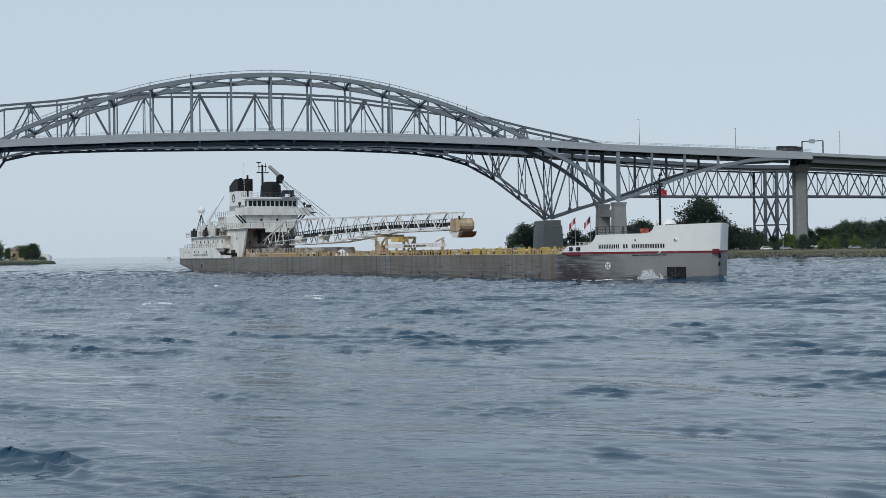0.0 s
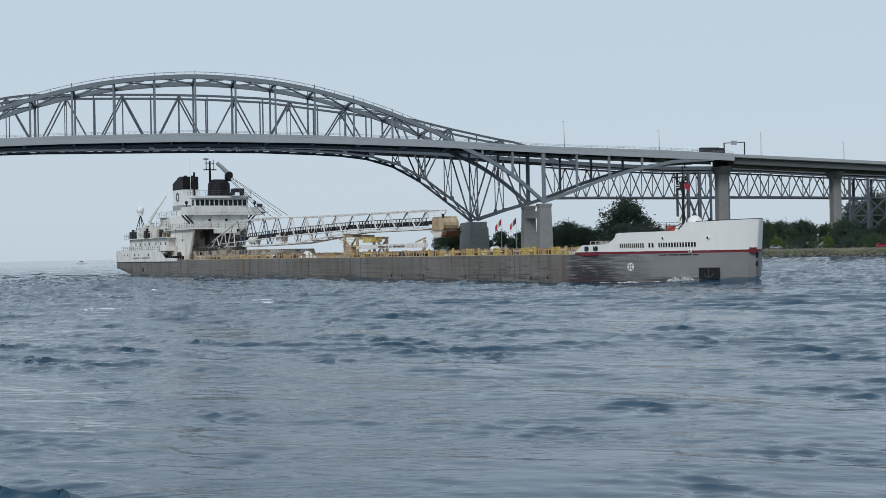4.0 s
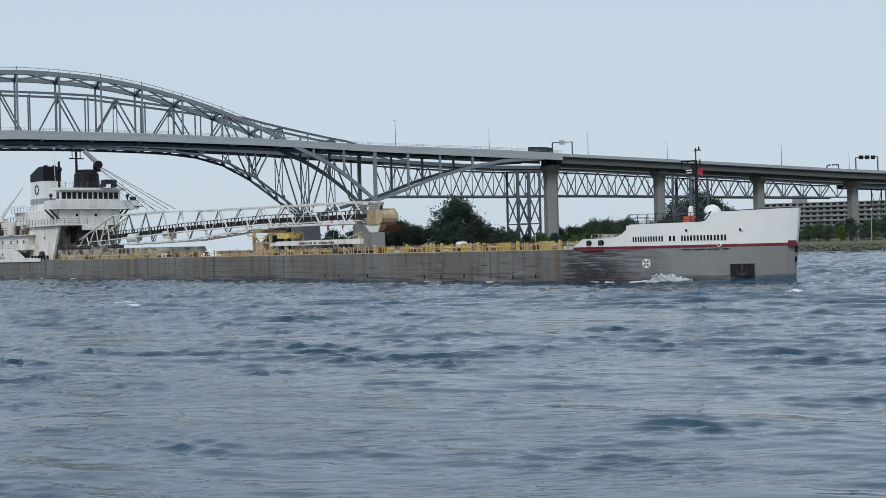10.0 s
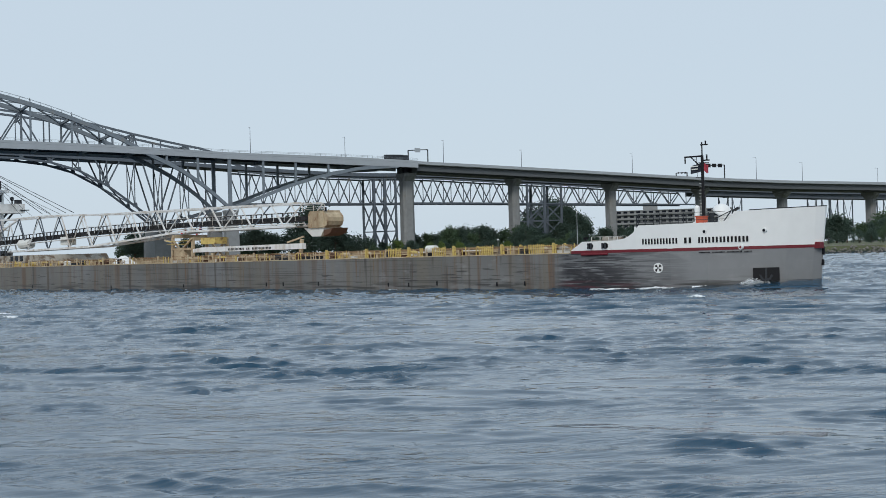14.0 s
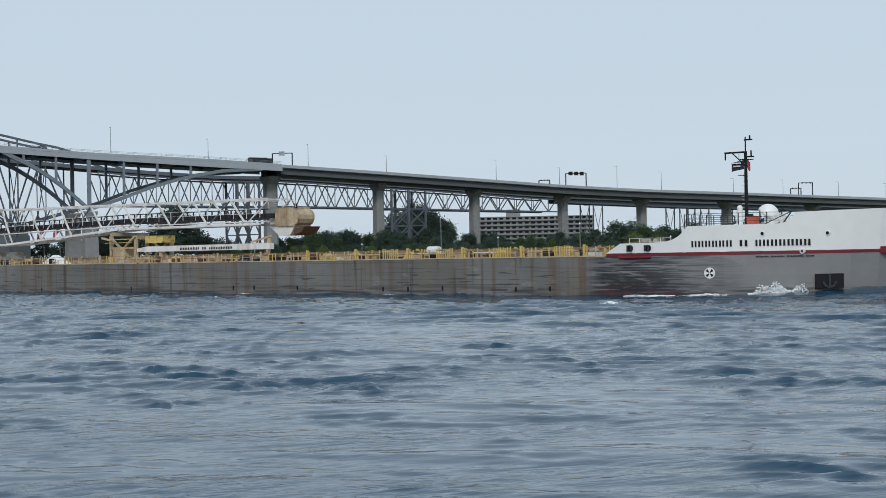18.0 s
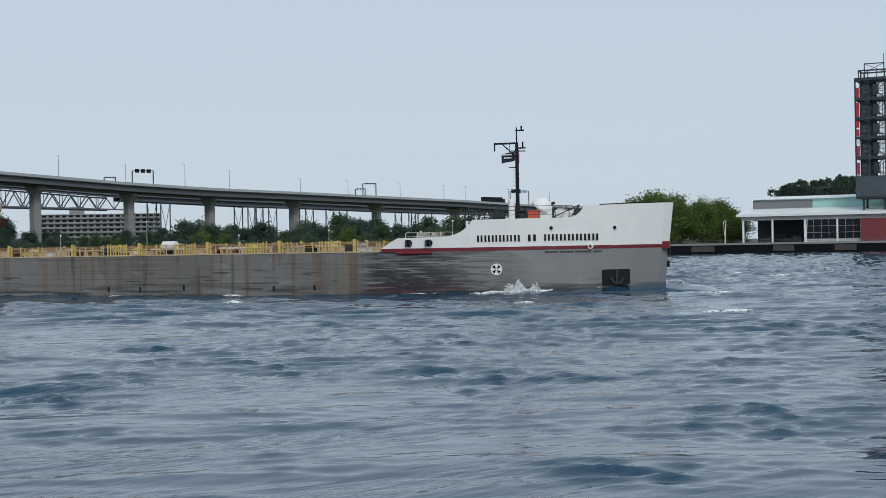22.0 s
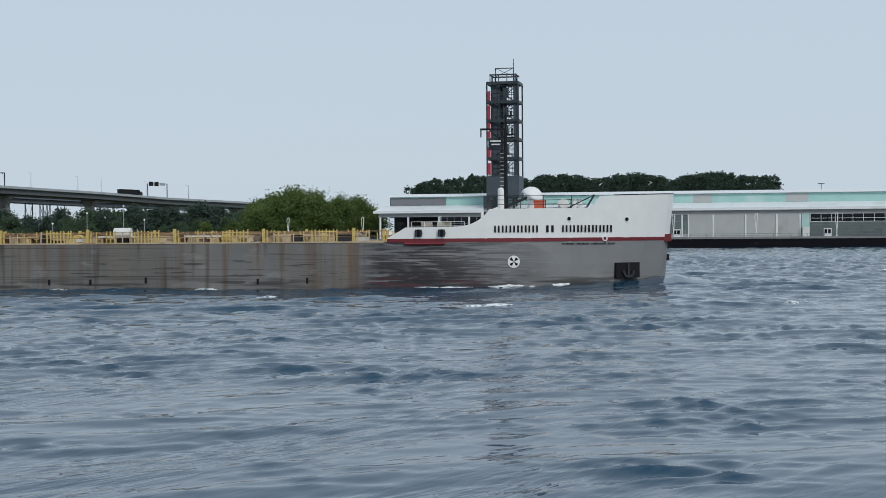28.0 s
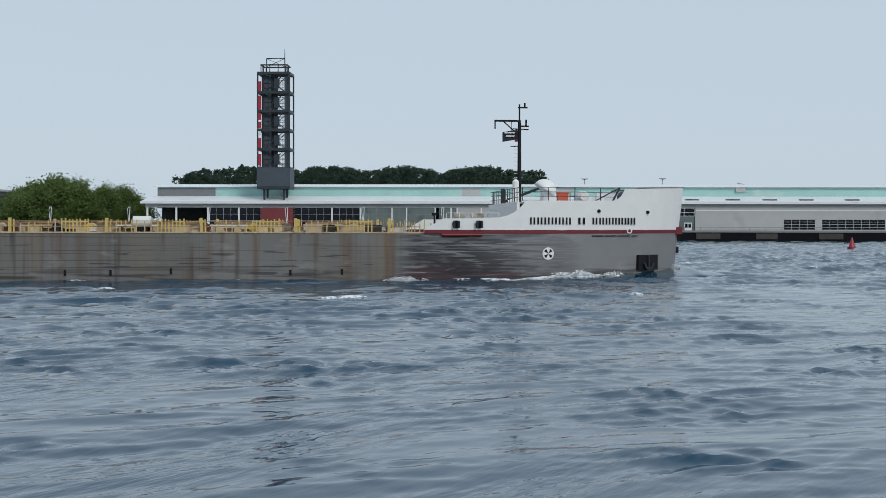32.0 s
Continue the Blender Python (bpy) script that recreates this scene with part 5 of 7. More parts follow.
    part("exhaust_pipe", Geo().tube((35.0, -4.6, 15.65), (35.0, -4.6, 20.3), 0.22, n=8).tube((35.0, -4.9, 18.9), (35.0, -4.2, 18.9), 0.36, n=8), BLACK, h)
    for p, q, r in (((35.2, -5.4, 15.6), (35.2, -5.5, 22.8), 0.05), ((37, 3.2, 15.6), (37, 3.2, 19), 0.04)):
        part("whip_aerial", Geo().tube(p, q, r, n=4), WHITE, h)
    part("forward_platform", Geo().box(38.2, 40, 1.7, 3.8, 16.3, 17.0).box(38, 40, 1.6, 1.8, 15.65, 16.3).box(38, 40, 3.6, 3.8, 15.65, 16.3), DARKSTEEL, h)
    part("port_platform", Geo().box(36, 38.2, 8.0, 9.6, 12.36, 12.5).box(37, 37.8, 7.6, 8.5, 12.5, 14.1), DARKSTEEL, w)
    # funnel
    fy0, fy1 = -3.9, -0.6
    prof = [(20.4, 11.9), (26.4, 11.9), (26.4, 17.4), (20.5, 17.4)]
    fn = part("funnel", Geo().prism(prof, fy0, fy1), WHITE, S, "white funnel with a black top and grey band")
    part("funnel_top", Geo().prism([(20.48, 17.4), (26.45, 17.4), (26.45, 20.0), (24.6, 20.0), (23.6, 19.8), (20.5, 18.7)], fy0 - 0.02, fy1 + 0.02), BLACK, fn)
    part("funnel_band", Geo().prism([(20.37, 13.3), (26.43, 13.3), (26.43, 14.3), (20.37, 14.3)], fy0 - 0.03, fy1 + 0.03), GREY_BAND, fn)
    ring = Geo()
    turns = [2 * math.pi * i / 24 for i in range(25)]
    out = [0.82 + (0.2 if i % 3 == 0 else 0.0) for i in range(24)]
    out.append(out[0])
    inner = [(23.4 + 0.62 * math.cos(a), 15.9 + 0.66 * math.sin(a)) for a in turns]
    outer = [(23.4 + r * math.cos(a), 15.9 + r * math.sin(a)) for a, r in zip(turns, out)]
    ring.loft([[(p[0], fy0 - 0.08, p[1]), (q[0], fy0 - 0.08, q[1]), (q[0], fy0 - 0.025, q[1]), (p[0], fy0 - 0.025, p[1])] for p, q in zip(inner, outer)])
    part("funnel_ring", ring, BLACK, fn, "black wheel emblem outline")
    part("funnel_pipe", Geo().tube((24.5, -2.6, 19.9), (24.5, -2.6, 20.3), 0.35, n=8).tube((25.6, -1.5, 19.9), (25.6, -1.5, 20.25), 0.3, n=8), BLACK, fn)
    part("funnel_deck", Geo().box(15, 27, -5.6, 5.6, 11.9, 12.05), HOUSE, fn)
    part("funnel_casing", Geo().box(15.5, 22, -5.0, 5.0, 10.2, 11.9), HOUSE, fn)
    rails(fn, [(15.1, -5.5, 12.05), (27, -5.5, 12.05)], 1.0, 1.4, OLDSTEEL)
    # deckhouse under the boom
    d = part("fore_deckhouse", Geo().prism([(36, DECK_Z), (69.5, DECK_Z), (68, 4.9), (36, 4.9)], -5.5, 5.5), SOOTY, S, "low grimy deckhouse under the boom")
    rails(d, [(36, -5.4, 4.9), (60, -5.4, 4.9)], 0.95, 1.6, OLDSTEEL)
    rng = random.Random(41)
    for i in range(26):
        x, y = rng.uniform(37.5, 52), rng.uniform(-5.2, -1.0)
        m_ = rng.choice([RUST_BROWN, DARKSTEEL, SOOTY, DARKSTEEL])
        w_, t_ = rng.uniform(0.5, 1.6), rng.uniform(0.3, 0.8)
        part("machinery", Geo().box(x, x + w_, y, y + w_ * 0.7, 4.9, 4.9 + t_).tube((x + w_ / 2, y, 5.1 + t_ * 0.5), (x + w_ / 2, y - 0.3, 5.1 + t_ * 0.5), 0.25, n=8), m_, d)
    windows(d, [((x, -5.54, 4.1), (x + 0.8, -5.5, 4.8)) for x in (40, 45, 60, 61.4, 62.8)])
    part("hose_reel", Geo().tube((34, -7.9, 4.2), (34, -7.3, 4.2), 0.6, n=12), DARKSTEEL, d)
    for i in range(6):
        part("bollard", Geo().tube((31 + i * 1.3, -8.1, DECK_Z), (31 + i * 1.3, -8.1, DECK_Z + 0.8), 0.22, n=8), BLACK, d)


def boom():
    low = curve([(33, 5.6), (56, 5.6), (76, 5.8), (88, 6.5), (99, 7.2), (123, 7.2)])
    high = curve([(50, 10.4), (65, 10.55), (78, 10.2), (124, 9.85)])
    S = cargo_ship
    b = part("unloading_boom", Geo().path([(x, -1.7, low(x)) for x in (33, 56, 66, 76, 82, 88, 94, 99, 111, 123)], 0.25), BOOM_WHITE, S, "long white lattice unloading boom")
    part("chord", Geo().path([(x, 1.7, low(x)) for x in (33, 56, 66, 76, 82, 88, 94, 99, 111, 123)], 0.25), BOOM_WHITE, b)
    for y in (-1.5, 1.5):
        part("chord", Geo().path([(33.2, y * 1.1, 5.7), (50, y, 10.4)], 0.2).path([(x, y, high(x)) for x in (50, 65, 78, 90, 107, 124)], 0.2), BOOM_WHITE, b)
        step = 6.2
        n = 12
        for i in range(n):
            x = 50 + i * step
            x2 = x + step
            part("brace", Geo().beam((x, y, high(x)), (min(x + 2.6, 123), y * 1.13, low(x + 2.6)), 0.17 if i > 2 else 0.13), BOOM_WHITE if i > 2 else OLDSTEEL, b)
            if x2 < 124.5:
                part("brace", Geo().beam((x + 2.6, y * 1.13, low(x + 2.6)), (x2, y, high(x2)), 0.11), BOOM_WHITE if i % 2 else OLDSTEEL, b)
        for x in (36.5, 40.5, 45):
            part("brace", Geo().beam((x, y * 1.13, low(x)), (x + 2.5, y, 5.7 + (x + 2.5 - 33.2) * 5 / 16.8), 0.18), BOOM_WHITE, b)
            part("brace", Geo().beam((x + 4, y * 1.13, low(x)), (x + 2.5, y, 5.7 + (x + 2.5 - 33.2) * 5 / 16.8), 0.15), BOOM_WHITE, b)
    for x in range(50, 124, 6):
        part("cross_tie", Geo().beam((x, -1.5, high(x)), (x, 1.5, high(x)), 0.2), BOOM_WHITE, b)
        part("cross_tie", Geo().beam((x + 2.6, -1.7, low(x + 2.6)), (x + 2.6, 1.7, low(x + 2.6)), 0.2), BOOM_WHITE, b)
    belt_z = curve([(40, 6.9), (76, 7.9), (100, 8.3), (124, 8.2)])
    part("conveyor_belt", Geo().loft([[(x, -1.1, belt_z(x) - 0.35), (x, 1.1, belt_z(x) - 0.35), (x, 1.1, belt_z(x) + 0.1), (x, -1.1, belt_z(x) + 0.1)] for x in (40, 58, 76, 88, 100, 124)]), BELT, b, "black conveyor belt")
    g = Geo()
    for i in range(80):
        x = 41 + i * 1.04
        g.beam((x, -1.25, belt_z(x) - 0.5), (x, -1.25, belt_z(x) + 0.55), 0.12)
    g.path([(x, -1.3, belt_z(x) - 0.5) for x in (41, 58, 76, 88, 100, 124)], 0.14).path([(x, -1.3, belt_z(x) + 0.55) for x in (41, 58, 76, 88, 100, 124)], 0.1)
    part("idler_frame", g, BELT, b, "black idler frames")
    part("walkway", Geo().path([(x, -1.45, belt_z(x) - 0.75) for x in (41, 58, 76, 88, 100, 124)], 0.7, 0.1), BOOM_WHITE, b)
    rails(b, [(76, -1.7, 7.6), (100, -1.7, 7.9), (123, -1.7, 7.8)], 1.0, 2.0, BOOM_WHITE, "walkway_rail", 2)
    hop = part("boom_hopper", Geo().box(33.5, 36.5, -2, 2, 6.2, 8.8), DARKSTEEL, b, "dark feed hopper")
    part("drive_motor", Geo().tube((56, -1.2, 6.6), (59, -1.2, 6.6), 0.7, n=12), DIRTY_WHITE, b)
    part("drive_box", Geo().box(68, 70, -1.4, 0, 6.2, 7.4), DIRTY_WHITE, b)
    # head of the boom: rounded rusty housing over a discharge spout
    ring = [(124.8, 6.9), (127.6, 6.9), (128.1, 7.15), (128.35, 7.6), (128.35, 8.05), (128.15, 8.4), (127.8, 8.65), (127.3, 8.78), (125.3, 8.78), (124.95, 8.65), (124.8, 8.4)]
    hd = part("boom_head", Geo().prism(ring, -1.2, 1.2), CREAM, b, "rust-streaked cream boom head housing")
    for x in (125.2, 126.4, 127.5):
        part("head_rib", Geo().prism([(x, 6.85), (x + 0.18, 6.85), (x + 0.18, 8.85), (x, 8.85)], -1.25, 1.25), CREAM, hd)
    part("spout", Geo().prism([(123.8, 6.88), (127.6, 6.88), (126.8, 5.9), (125.2, 5.9)], -1.0, 1.0), DIRTY_WHITE, hd, "white discharge spout")
    part("spout_flap", Geo().prism([(127.7, 6.6), (129.2, 6.8), (128.7, 6.2), (127.5, 5.9)], -1.2, 1.2), RUST_BROWN, hd, "brown rubber flap")
    part("head_lamp", Geo().tube((128.0, -1.2, 8.7), (128.0, -1.2, 9.2), 0.16, n=6), BLACK, hd)
    rails(hd, [(124.2, -1.5, 8.8), (128.2, -1.5, 8.8)], 0.7, 1.5, BOOM_WHITE)
    # hoisting wires from the sheave down to the boom
    for y in (-1.2, -0.6, 0.6, 1.2):
        part("hoist_wire", Geo().tube((35.6, 2.4 + y * 0.3, 19.6), (65 + y * 2, y, 10.9), 0.045, n=4), DARKSTEEL, b)
        part("hoist_wire", Geo().tube((39.6, 2.7, 16.8), (60 + y * 3, y, 10.8), 0.03, n=4), DARKSTEEL, b)


def deck_gear():
    S = cargo_ship
    # cargo hatches along the deck
    for i in range(18):
        x = 49.9 + (i + 1) * 6.35
        if 97 < x + 3 < 108:
            continue
        hc = part("hatch_cover", Geo().box(x, x + 4.6, -5.4, 5.4, DECK_Z + 0.03, DECK_Z + 0.62), CREAM, S, "rust-stained cream hatch")
        part("hatch_top", Geo().box(x - 0.12, x + 4.72, -5.5, 5.5, DECK_Z + 0.62, DECK_Z + 0.74), DECK_RUST, hc)
    # rail posts and yellow stanchions on the near side
    post = Geo().beam((0, 0, 0), (0, 0, 0.85), 0.075).mesh("rail_post", YELLOW)
    pale_post = Geo().beam((0, 0, 0), (0, 0, 0.85), 0.08).mesh("rail_post", CREAM)
    corner = Geo().beam((0, 0, 0), (0, 0, 1.0), 0.2).beam((0.26, 0, 0), (0.26, 0, 0.9), 0.1).mesh("corner_post", YELLOW)
    picket = Geo().beam((0, 0, 0), (0, 0, 0.92), 0.085).mesh("picket", YELLOW)
    pale_corner = Geo().beam((0, 0, 0), (0, 0, 0.95), 0.16).mesh("corner_post", CREAM)
    rng = random.Random(5)

    def put(name, mesh, parent, x, y, tall=1.0):
        ob = new(name, mesh)
        ob.parent = parent
        ob.matrix_basis = pose(x, y, DECK_Z, rng.uniform(-1.5, 1.5), rng.uniform(-3, 3), 0)
        ob.scale.z = tall

    for s in (-1, 1):
        y = 8.35 * s
        rail = part("side_rail", Geo().path([(46, y, DECK_Z + 0.42), (172, y, DECK_Z + 0.42)], 0.05).path([(46, y, DECK_Z + 0.8), (172, y, DECK_Z + 0.8)], 0.03), DECK_RUST, S, "rust-stained guard rail")
        for k in range(20):
            x = 169.8 - 6.35 * k
            put("corner_post", corner if x > 135 else pale_corner, rail, x, y)
            for i in range(6):
                put("rail_post", post if rng.random() < (0.7 if x > 128 else 0.25) else pale_post, rail, x + 0.7 + i * 0.45 + rng.uniform(-0.1, 0.1), y * rng.choice([1, 1, 0.93]), rng.uniform(0.7, 1.05))
            if x > 169:
                continue
            if x < 140:
                for i in range(5):
                    put("rail_post", pale_post, rail, x + 3.6 + i * 0.5 + rng.uniform(-0.2, 0.2), y * rng.choice([1, 0.9]), rng.uniform(0.6, 1.0))
                continue
            rack = part("picket_rack", Geo().box(x + 3.4, x + 5.2, y - 0.04, y + 0.04, DECK_Z + 0.72, DECK_Z + 0.79), YELLOW, rail, "yellow picket rack")
            for i in range(8):
                put("picket", picket, rail, x + 3.42 + i * 0.25, y, rng.uniform(0.92, 1.05))
            lift = rng.uniform(0.38, 0.5)
            tray = part("deck_tray", Geo().box(x + 0.5, x + 3.3 + rng.uniform(-0.4, 0.5), y * 0.86 - 0.35, y * 0.86 + 0.35, DECK_Z + lift, DECK_Z + lift + 0.13), rng.choice([DIRTY_WHITE, CREAM, CREAM]), S, "pale pipe tray along the deck")
            for i in range(3):
                part("tray_leg", Geo().box(x + 0.7 + i * 1.05, x + 0.84 + i * 1.05, y * 0.86 - 0.3, y * 0.86 + 0.3, DECK_Z + 0.02, DECK_Z + lift), CREAM, tray)
    # lockers, winches, coils and boxes
    for i in range(112):
        x = 47 + i * 1.11 + rng.uniform(-0.8, 0.8)
        if 97.5 < x < 108.5:
            continue
        y = -rng.uniform(6.3, 7.9)
        m_ = rng.choice([CREAM, CREAM, CREAM, SOOTY, YELLOW, DIRTY_WHITE, RUST_BROWN, RUST_BROWN, DARKSTEEL])
        w, t = rng.uniform(0.4, 1.4), rng.uniform(0.2, 0.5)
        if i % 3 == 0:
            part("deck_winch", Geo().tube((x, y - 0.4, DECK_Z + 0.35), (x, y + 0.4, DECK_Z + 0.35), 0.32, n=10).box(x - 0.45, x + 0.45, y - 0.5, y + 0.5, DECK_Z, DECK_Z + 0.12), m_, S)
        else:
            part("deck_locker", Geo().box(x, x + w, y - 0.35, y + 0.35, DECK_Z, DECK_Z + t).box(x - 0.04, x + w + 0.04, y - 0.39, y + 0.39, DECK_Z + t, DECK_Z + t + 0.05), m_, S)
    tank = part("vent_tank", Geo().tube((152.4, -7.3, DECK_Z + 0.75), (153.6, -7.3, DECK_Z + 0.75), 0.38, n=14), DIRTY_WHITE, S, "small round white tank")
    part("tank_foot", Geo().box(152.6, 153.4, -7.5, -7.1, DECK_Z, DECK_Z + 0.45), BLACK, tank)
    tent = part("deck_tent", Geo().loft([[(94.5, -7.8, DECK_Z), (98.4, -7.8, DECK_Z), (98.4, -6.2, DECK_Z), (94.5, -6.2, DECK_Z)], [(96.1, -7.2, DECK_Z + 1.1), (96.8, -7.2, DECK_Z + 1.1), (96.8, -6.9, DECK_Z + 1.1), (96.1, -6.9, DECK_Z + 1.1)]]), WHITE, S, "white peaked cover on deck")
    part("tent_opening", Geo().box(96.2, 96.7, -7.84, -7.3, DECK_Z + 0.1, DECK_Z + 0.7), BLACK, tent)


def boom_rest():
    S = cargo_ship
    # boom saddle: yellow and rusty frame
    sd = part("boom_saddle", Geo().box(98.6, 99.0, -2.6, 2.6, 6.4, 6.8), CREAM, S, "cream and rusty boom rest frame")
    part("saddle_beam", Geo().box(103.0, 103.4, -2.6, 2.6, 6.0, 6.4), CREAM, sd)
    for x, z in ((98.8, 6.4), (103.2, 6.0)):
        for y in (-2.6, 2.6):
            part("saddle_post", Geo().beam((x, y, DECK_Z), (x, y, z), 0.35), CREAM, sd)
    for y in (-2.8, 2.8):
        part("saddle_brace", Geo().beam((98.8, y, DECK_Z), (103.2, y, 6.3), 0.22).beam((103.2, y, DECK_Z), (98.8, y, 6.3), 0.22).beam((98.8, y, 5.0), (103.2, y, 5.0), 0.25).beam((97.3, y, 6.2), (99, y, 5.9), 0.2), CREAM, sd)
    part("saddle_cabin", Geo().box(99.4, 101.6, -2.9, -1.6, DECK_Z, 4.9), CREAM, sd, "grimy cream winch cabin")
    part("saddle_box", Geo().box(104.6, 107.6, -2.4, -0.6, 5.5, 6.3), YELLOW, sd, "yellow box")
    part("saddle_rail", Geo().path([(98.6, -3.4, 6.0), (103.4, -3.4, 6.0)], 0.08).path([(98.6, -3.4, 5.6), (103.4, -3.4, 5.6)], 0.06), YELLOW, sd)
    # white beam of the deck crane with its legs
    cb = part("hatch_crane", Geo().prism([(104.2, 4.5), (125.6, 4.5), (125.6, 5.15), (106.0, 5.1), (104.2, 4.9)], -3.3, -2.7), BOOM_WHITE, S, "white hatch crane beam")
    for y in (-3,):
        part("crane_leg", Geo().beam((124.8, y, DECK_Z), (125.3, y, 5.6), 0.35).beam((122.6, y, 5.3), (125.6, y, 5.9), 0.18), CREAM, cb)
        part("crane_leg", Geo().beam((108, y, DECK_Z), (108, y, 4.4), 0.35), CREAM, cb)
        part("crane_wheel", Geo().tube((125, y - 0.2, DECK_Z + 0.25), (125, y + 0.2, DECK_Z + 0.25), 0.25, n=10), BLACK, cb)
    bars_text(cb, [6, 1.4, 7], 111.5, 120.0, 4.62, 0.26, lambda x: -3.34, BLACK, "beam_lettering")


def fore_gear():
    S = cargo_ship
    fc = bpy.data.objects["forecastle"]
    bars_text(fc, [6, 1.4, 7], 179.55, 187.95, 3.86, 0.48, lambda x: -half_beam(x) - 0.085, BLACK, "name_letter")
    bars_text(bpy.data.objects["hull"], [5, 5, 6, 3], 184.3, 188.1, 3.0, 0.09, lambda x: -half_beam(x) - 0.07, BLACK, "owner_letter")
    bars_text(bpy.data.objects["stern_bulwark"], [6, 1.4, 7], 13, 24, 3.6, 0.3, lambda x: -half_beam(x) - 0.14, GREY_BAND, "stern_letter")
    # rail of the forecastle deck
    edge = lambda x, z: (x, -half_beam(x) + 0.25, z)
    rails_in_pieces(fc, [edge(x, 5.5) for x in (179.1, 181, 183, 185, 186.2)], 0.95, 1.1, DARKSTEEL)
    edge2 = lambda x, z: (x, half_beam(x) - 0.25, z)
    rails_in_pieces(fc, [edge2(x, 5.5) for x in (179.1, 181, 183, 185, 186.2)], 0.95, 1.1, DARKSTEEL)
    rails_in_pieces(fc, [(178.9, -7.9, 5.42), (178.9, 7.9, 5.42)], 1.0, 1.2, DARKSTEEL)
    part("rail_stay", Geo().beam((186.0, -5.4, 5.5), (186.6, -5.0, 6.5), 0.1).beam((184.6, -5.8, 5.5), (186.5, -5.0, 6.45), 0.07), DARKSTEEL, fc)
    # mast with yard, lamps and two flags
    m = part("fore_mast", Geo().tube((180.1, 0.4, 5.42), (180.1, 0.4, 11.9), 0.17, 0.13, 10).tube((180.1, 0.4, 11.9), (180.1, 0.4, 13.2), 0.06, n=6), BLACK, S, "black fore mast with a yard and flags")
    m.location.z = -0.3
    part("yard", Geo().beam((178.2, 0.4, 11.95), (180.2, 0.4, 11.95), 0.14).beam((178.9, 0.4, 11.9), (180.0, 0.4, 10.9), 0.08).beam((178.25, 0.4, 11.95), (178.25, 0.4, 11.35), 0.09), BLACK, m)
    part("mast_lamp", Geo().box(180.0, 180.7, 0.3, 0.5, 12.9, 13.0).tube((180.5, 0.4, 13.0), (180.5, 0.4, 13.3), 0.07, n=6).box(180.2, 180.8, 0.25, 0.55, 11.5, 11.6).tube((180.6, 0.4, 11.6), (180.6, 0.4, 12.05), 0.07, n=6), BLACK, m)
    part("spreader", Geo().beam((179.4, 0.4, 10.05), (180.1, 0.4, 10.0), 0.06).beam((179.6, 0.4, 11.35), (180.8, 0.4, 11.3), 0.08).beam((179.5, 0.4, 12.0), (179.5, 0.4, 10.9), 0.03), BLACK, m)
    ladder = Geo()
    for i in range(16):
        ladder.beam((179.7, 0.4, 5.6 + i * 0.3), (179.95, 0.4, 5.6 + i * 0.3), 0.03)
    part("mast_ladder", ladder, DIRTY_WHITE, m)
    fl = Geo()
    rows = 7
    fl.loft([[(179.95 - i * 0.19, 0.35 + 0.07 * math.sin(i * 1.3), 10.55 - i * 0.03), (179.95 - i * 0.19, 0.35 + 0.07 * math.sin(i * 1.3 + 0.4), 11.3 - i * 0.035), (179.95 - i * 0.19, 0.38 + 0.07 * math.sin(i * 1.3 + 0.4), 11.3 - i * 0.035),
              (179.95 - i * 0.19, 0.38 + 0.07 * math.sin(i * 1.3), 10.55 - i * 0.03)] for i in range(rows)])
    f1 = part("house_flag", fl, mat("navy_flag_cloth", (0.02, 0.025, 0.04), 0.9, grain=0.1), m, "dark navy flag with pale lettering bars")
    part("flag_lettering", Geo().box(178.95, 179.75, 0.22, 0.25, 11.0, 11.1).box(179.05, 179.7, 0.22, 0.25, 10.75, 10.85), DIRTY_WHITE, f1)
    fl2 = Geo()
    fl2.loft([[(180.15 - i * 0.05, 0.55 + i * 0.2, z - 0.04 * i + 0.05 * math.sin(i * 1.5)) for z in (10.6, 11.35)] + [(180.19 - i * 0.05, 0.55 + i * 0.2, z - 0.04 * i + 0.05 * math.sin(i * 1.5)) for z in (11.35, 10.6)] for i in range(6)])
    part("ensign", fl2, mat("red_flag_cloth", (0.55, 0.05, 0.07), 0.9, grain=0.1), m, "red ensign")
    # domed scoop ventilator and the smaller white one
    dome = Geo()
    rings = []
    for j in range(8):
        a = math.pi / 2 * j / 7
        rings.append([(0.9 * math.cos(a) * math.cos(2 * math.pi * i / 16), 0.9 * math.cos(a) * math.sin(2 * math.pi * i / 16), 0.9 * math.sin(a)) for i in range(16)])
    dome.loft(rings)
    tip = Matrix.Translation((182.0, 0.4, 6.4)) @ Matrix.Rotation(radians(35), 4, "Y")
    dome.v = [tuple(tip @ Vector(p)) for p in dome.v]
    d = part("scoop_ventilator", dome, WHITE, S, "white domed scoop ventilator", smooth=True)
    part("scoop_neck", Geo().tube((182.3, 0.4, 5.42), (182.3, 0.4, 6.6), 0.6, n=12), WHITE, d)
    v = part("white_ventilator", Geo().tube((179.75, -0.1, 5.42), (179.75, -0.1, 7.0), 0.26, 0.24, 12).ball((179.75, -0.1, 7.0), 0.25, 10, 6), WHITE, S, "white pipe ventilator")
    part("ventilator_duct", Geo().tube((179.75, -0.1, 5.7), (179.2, -0.1, 5.5), 0.18, n=10), WHITE, v)
    part("orange_box", Geo().box(182.3, 183.05, -4.0, -3.3, 5.42, 6.1).box(182.25, 183.1, -4.05, -3.25, 6.1, 6.18), ORANGE, S, "orange-red equipment box")
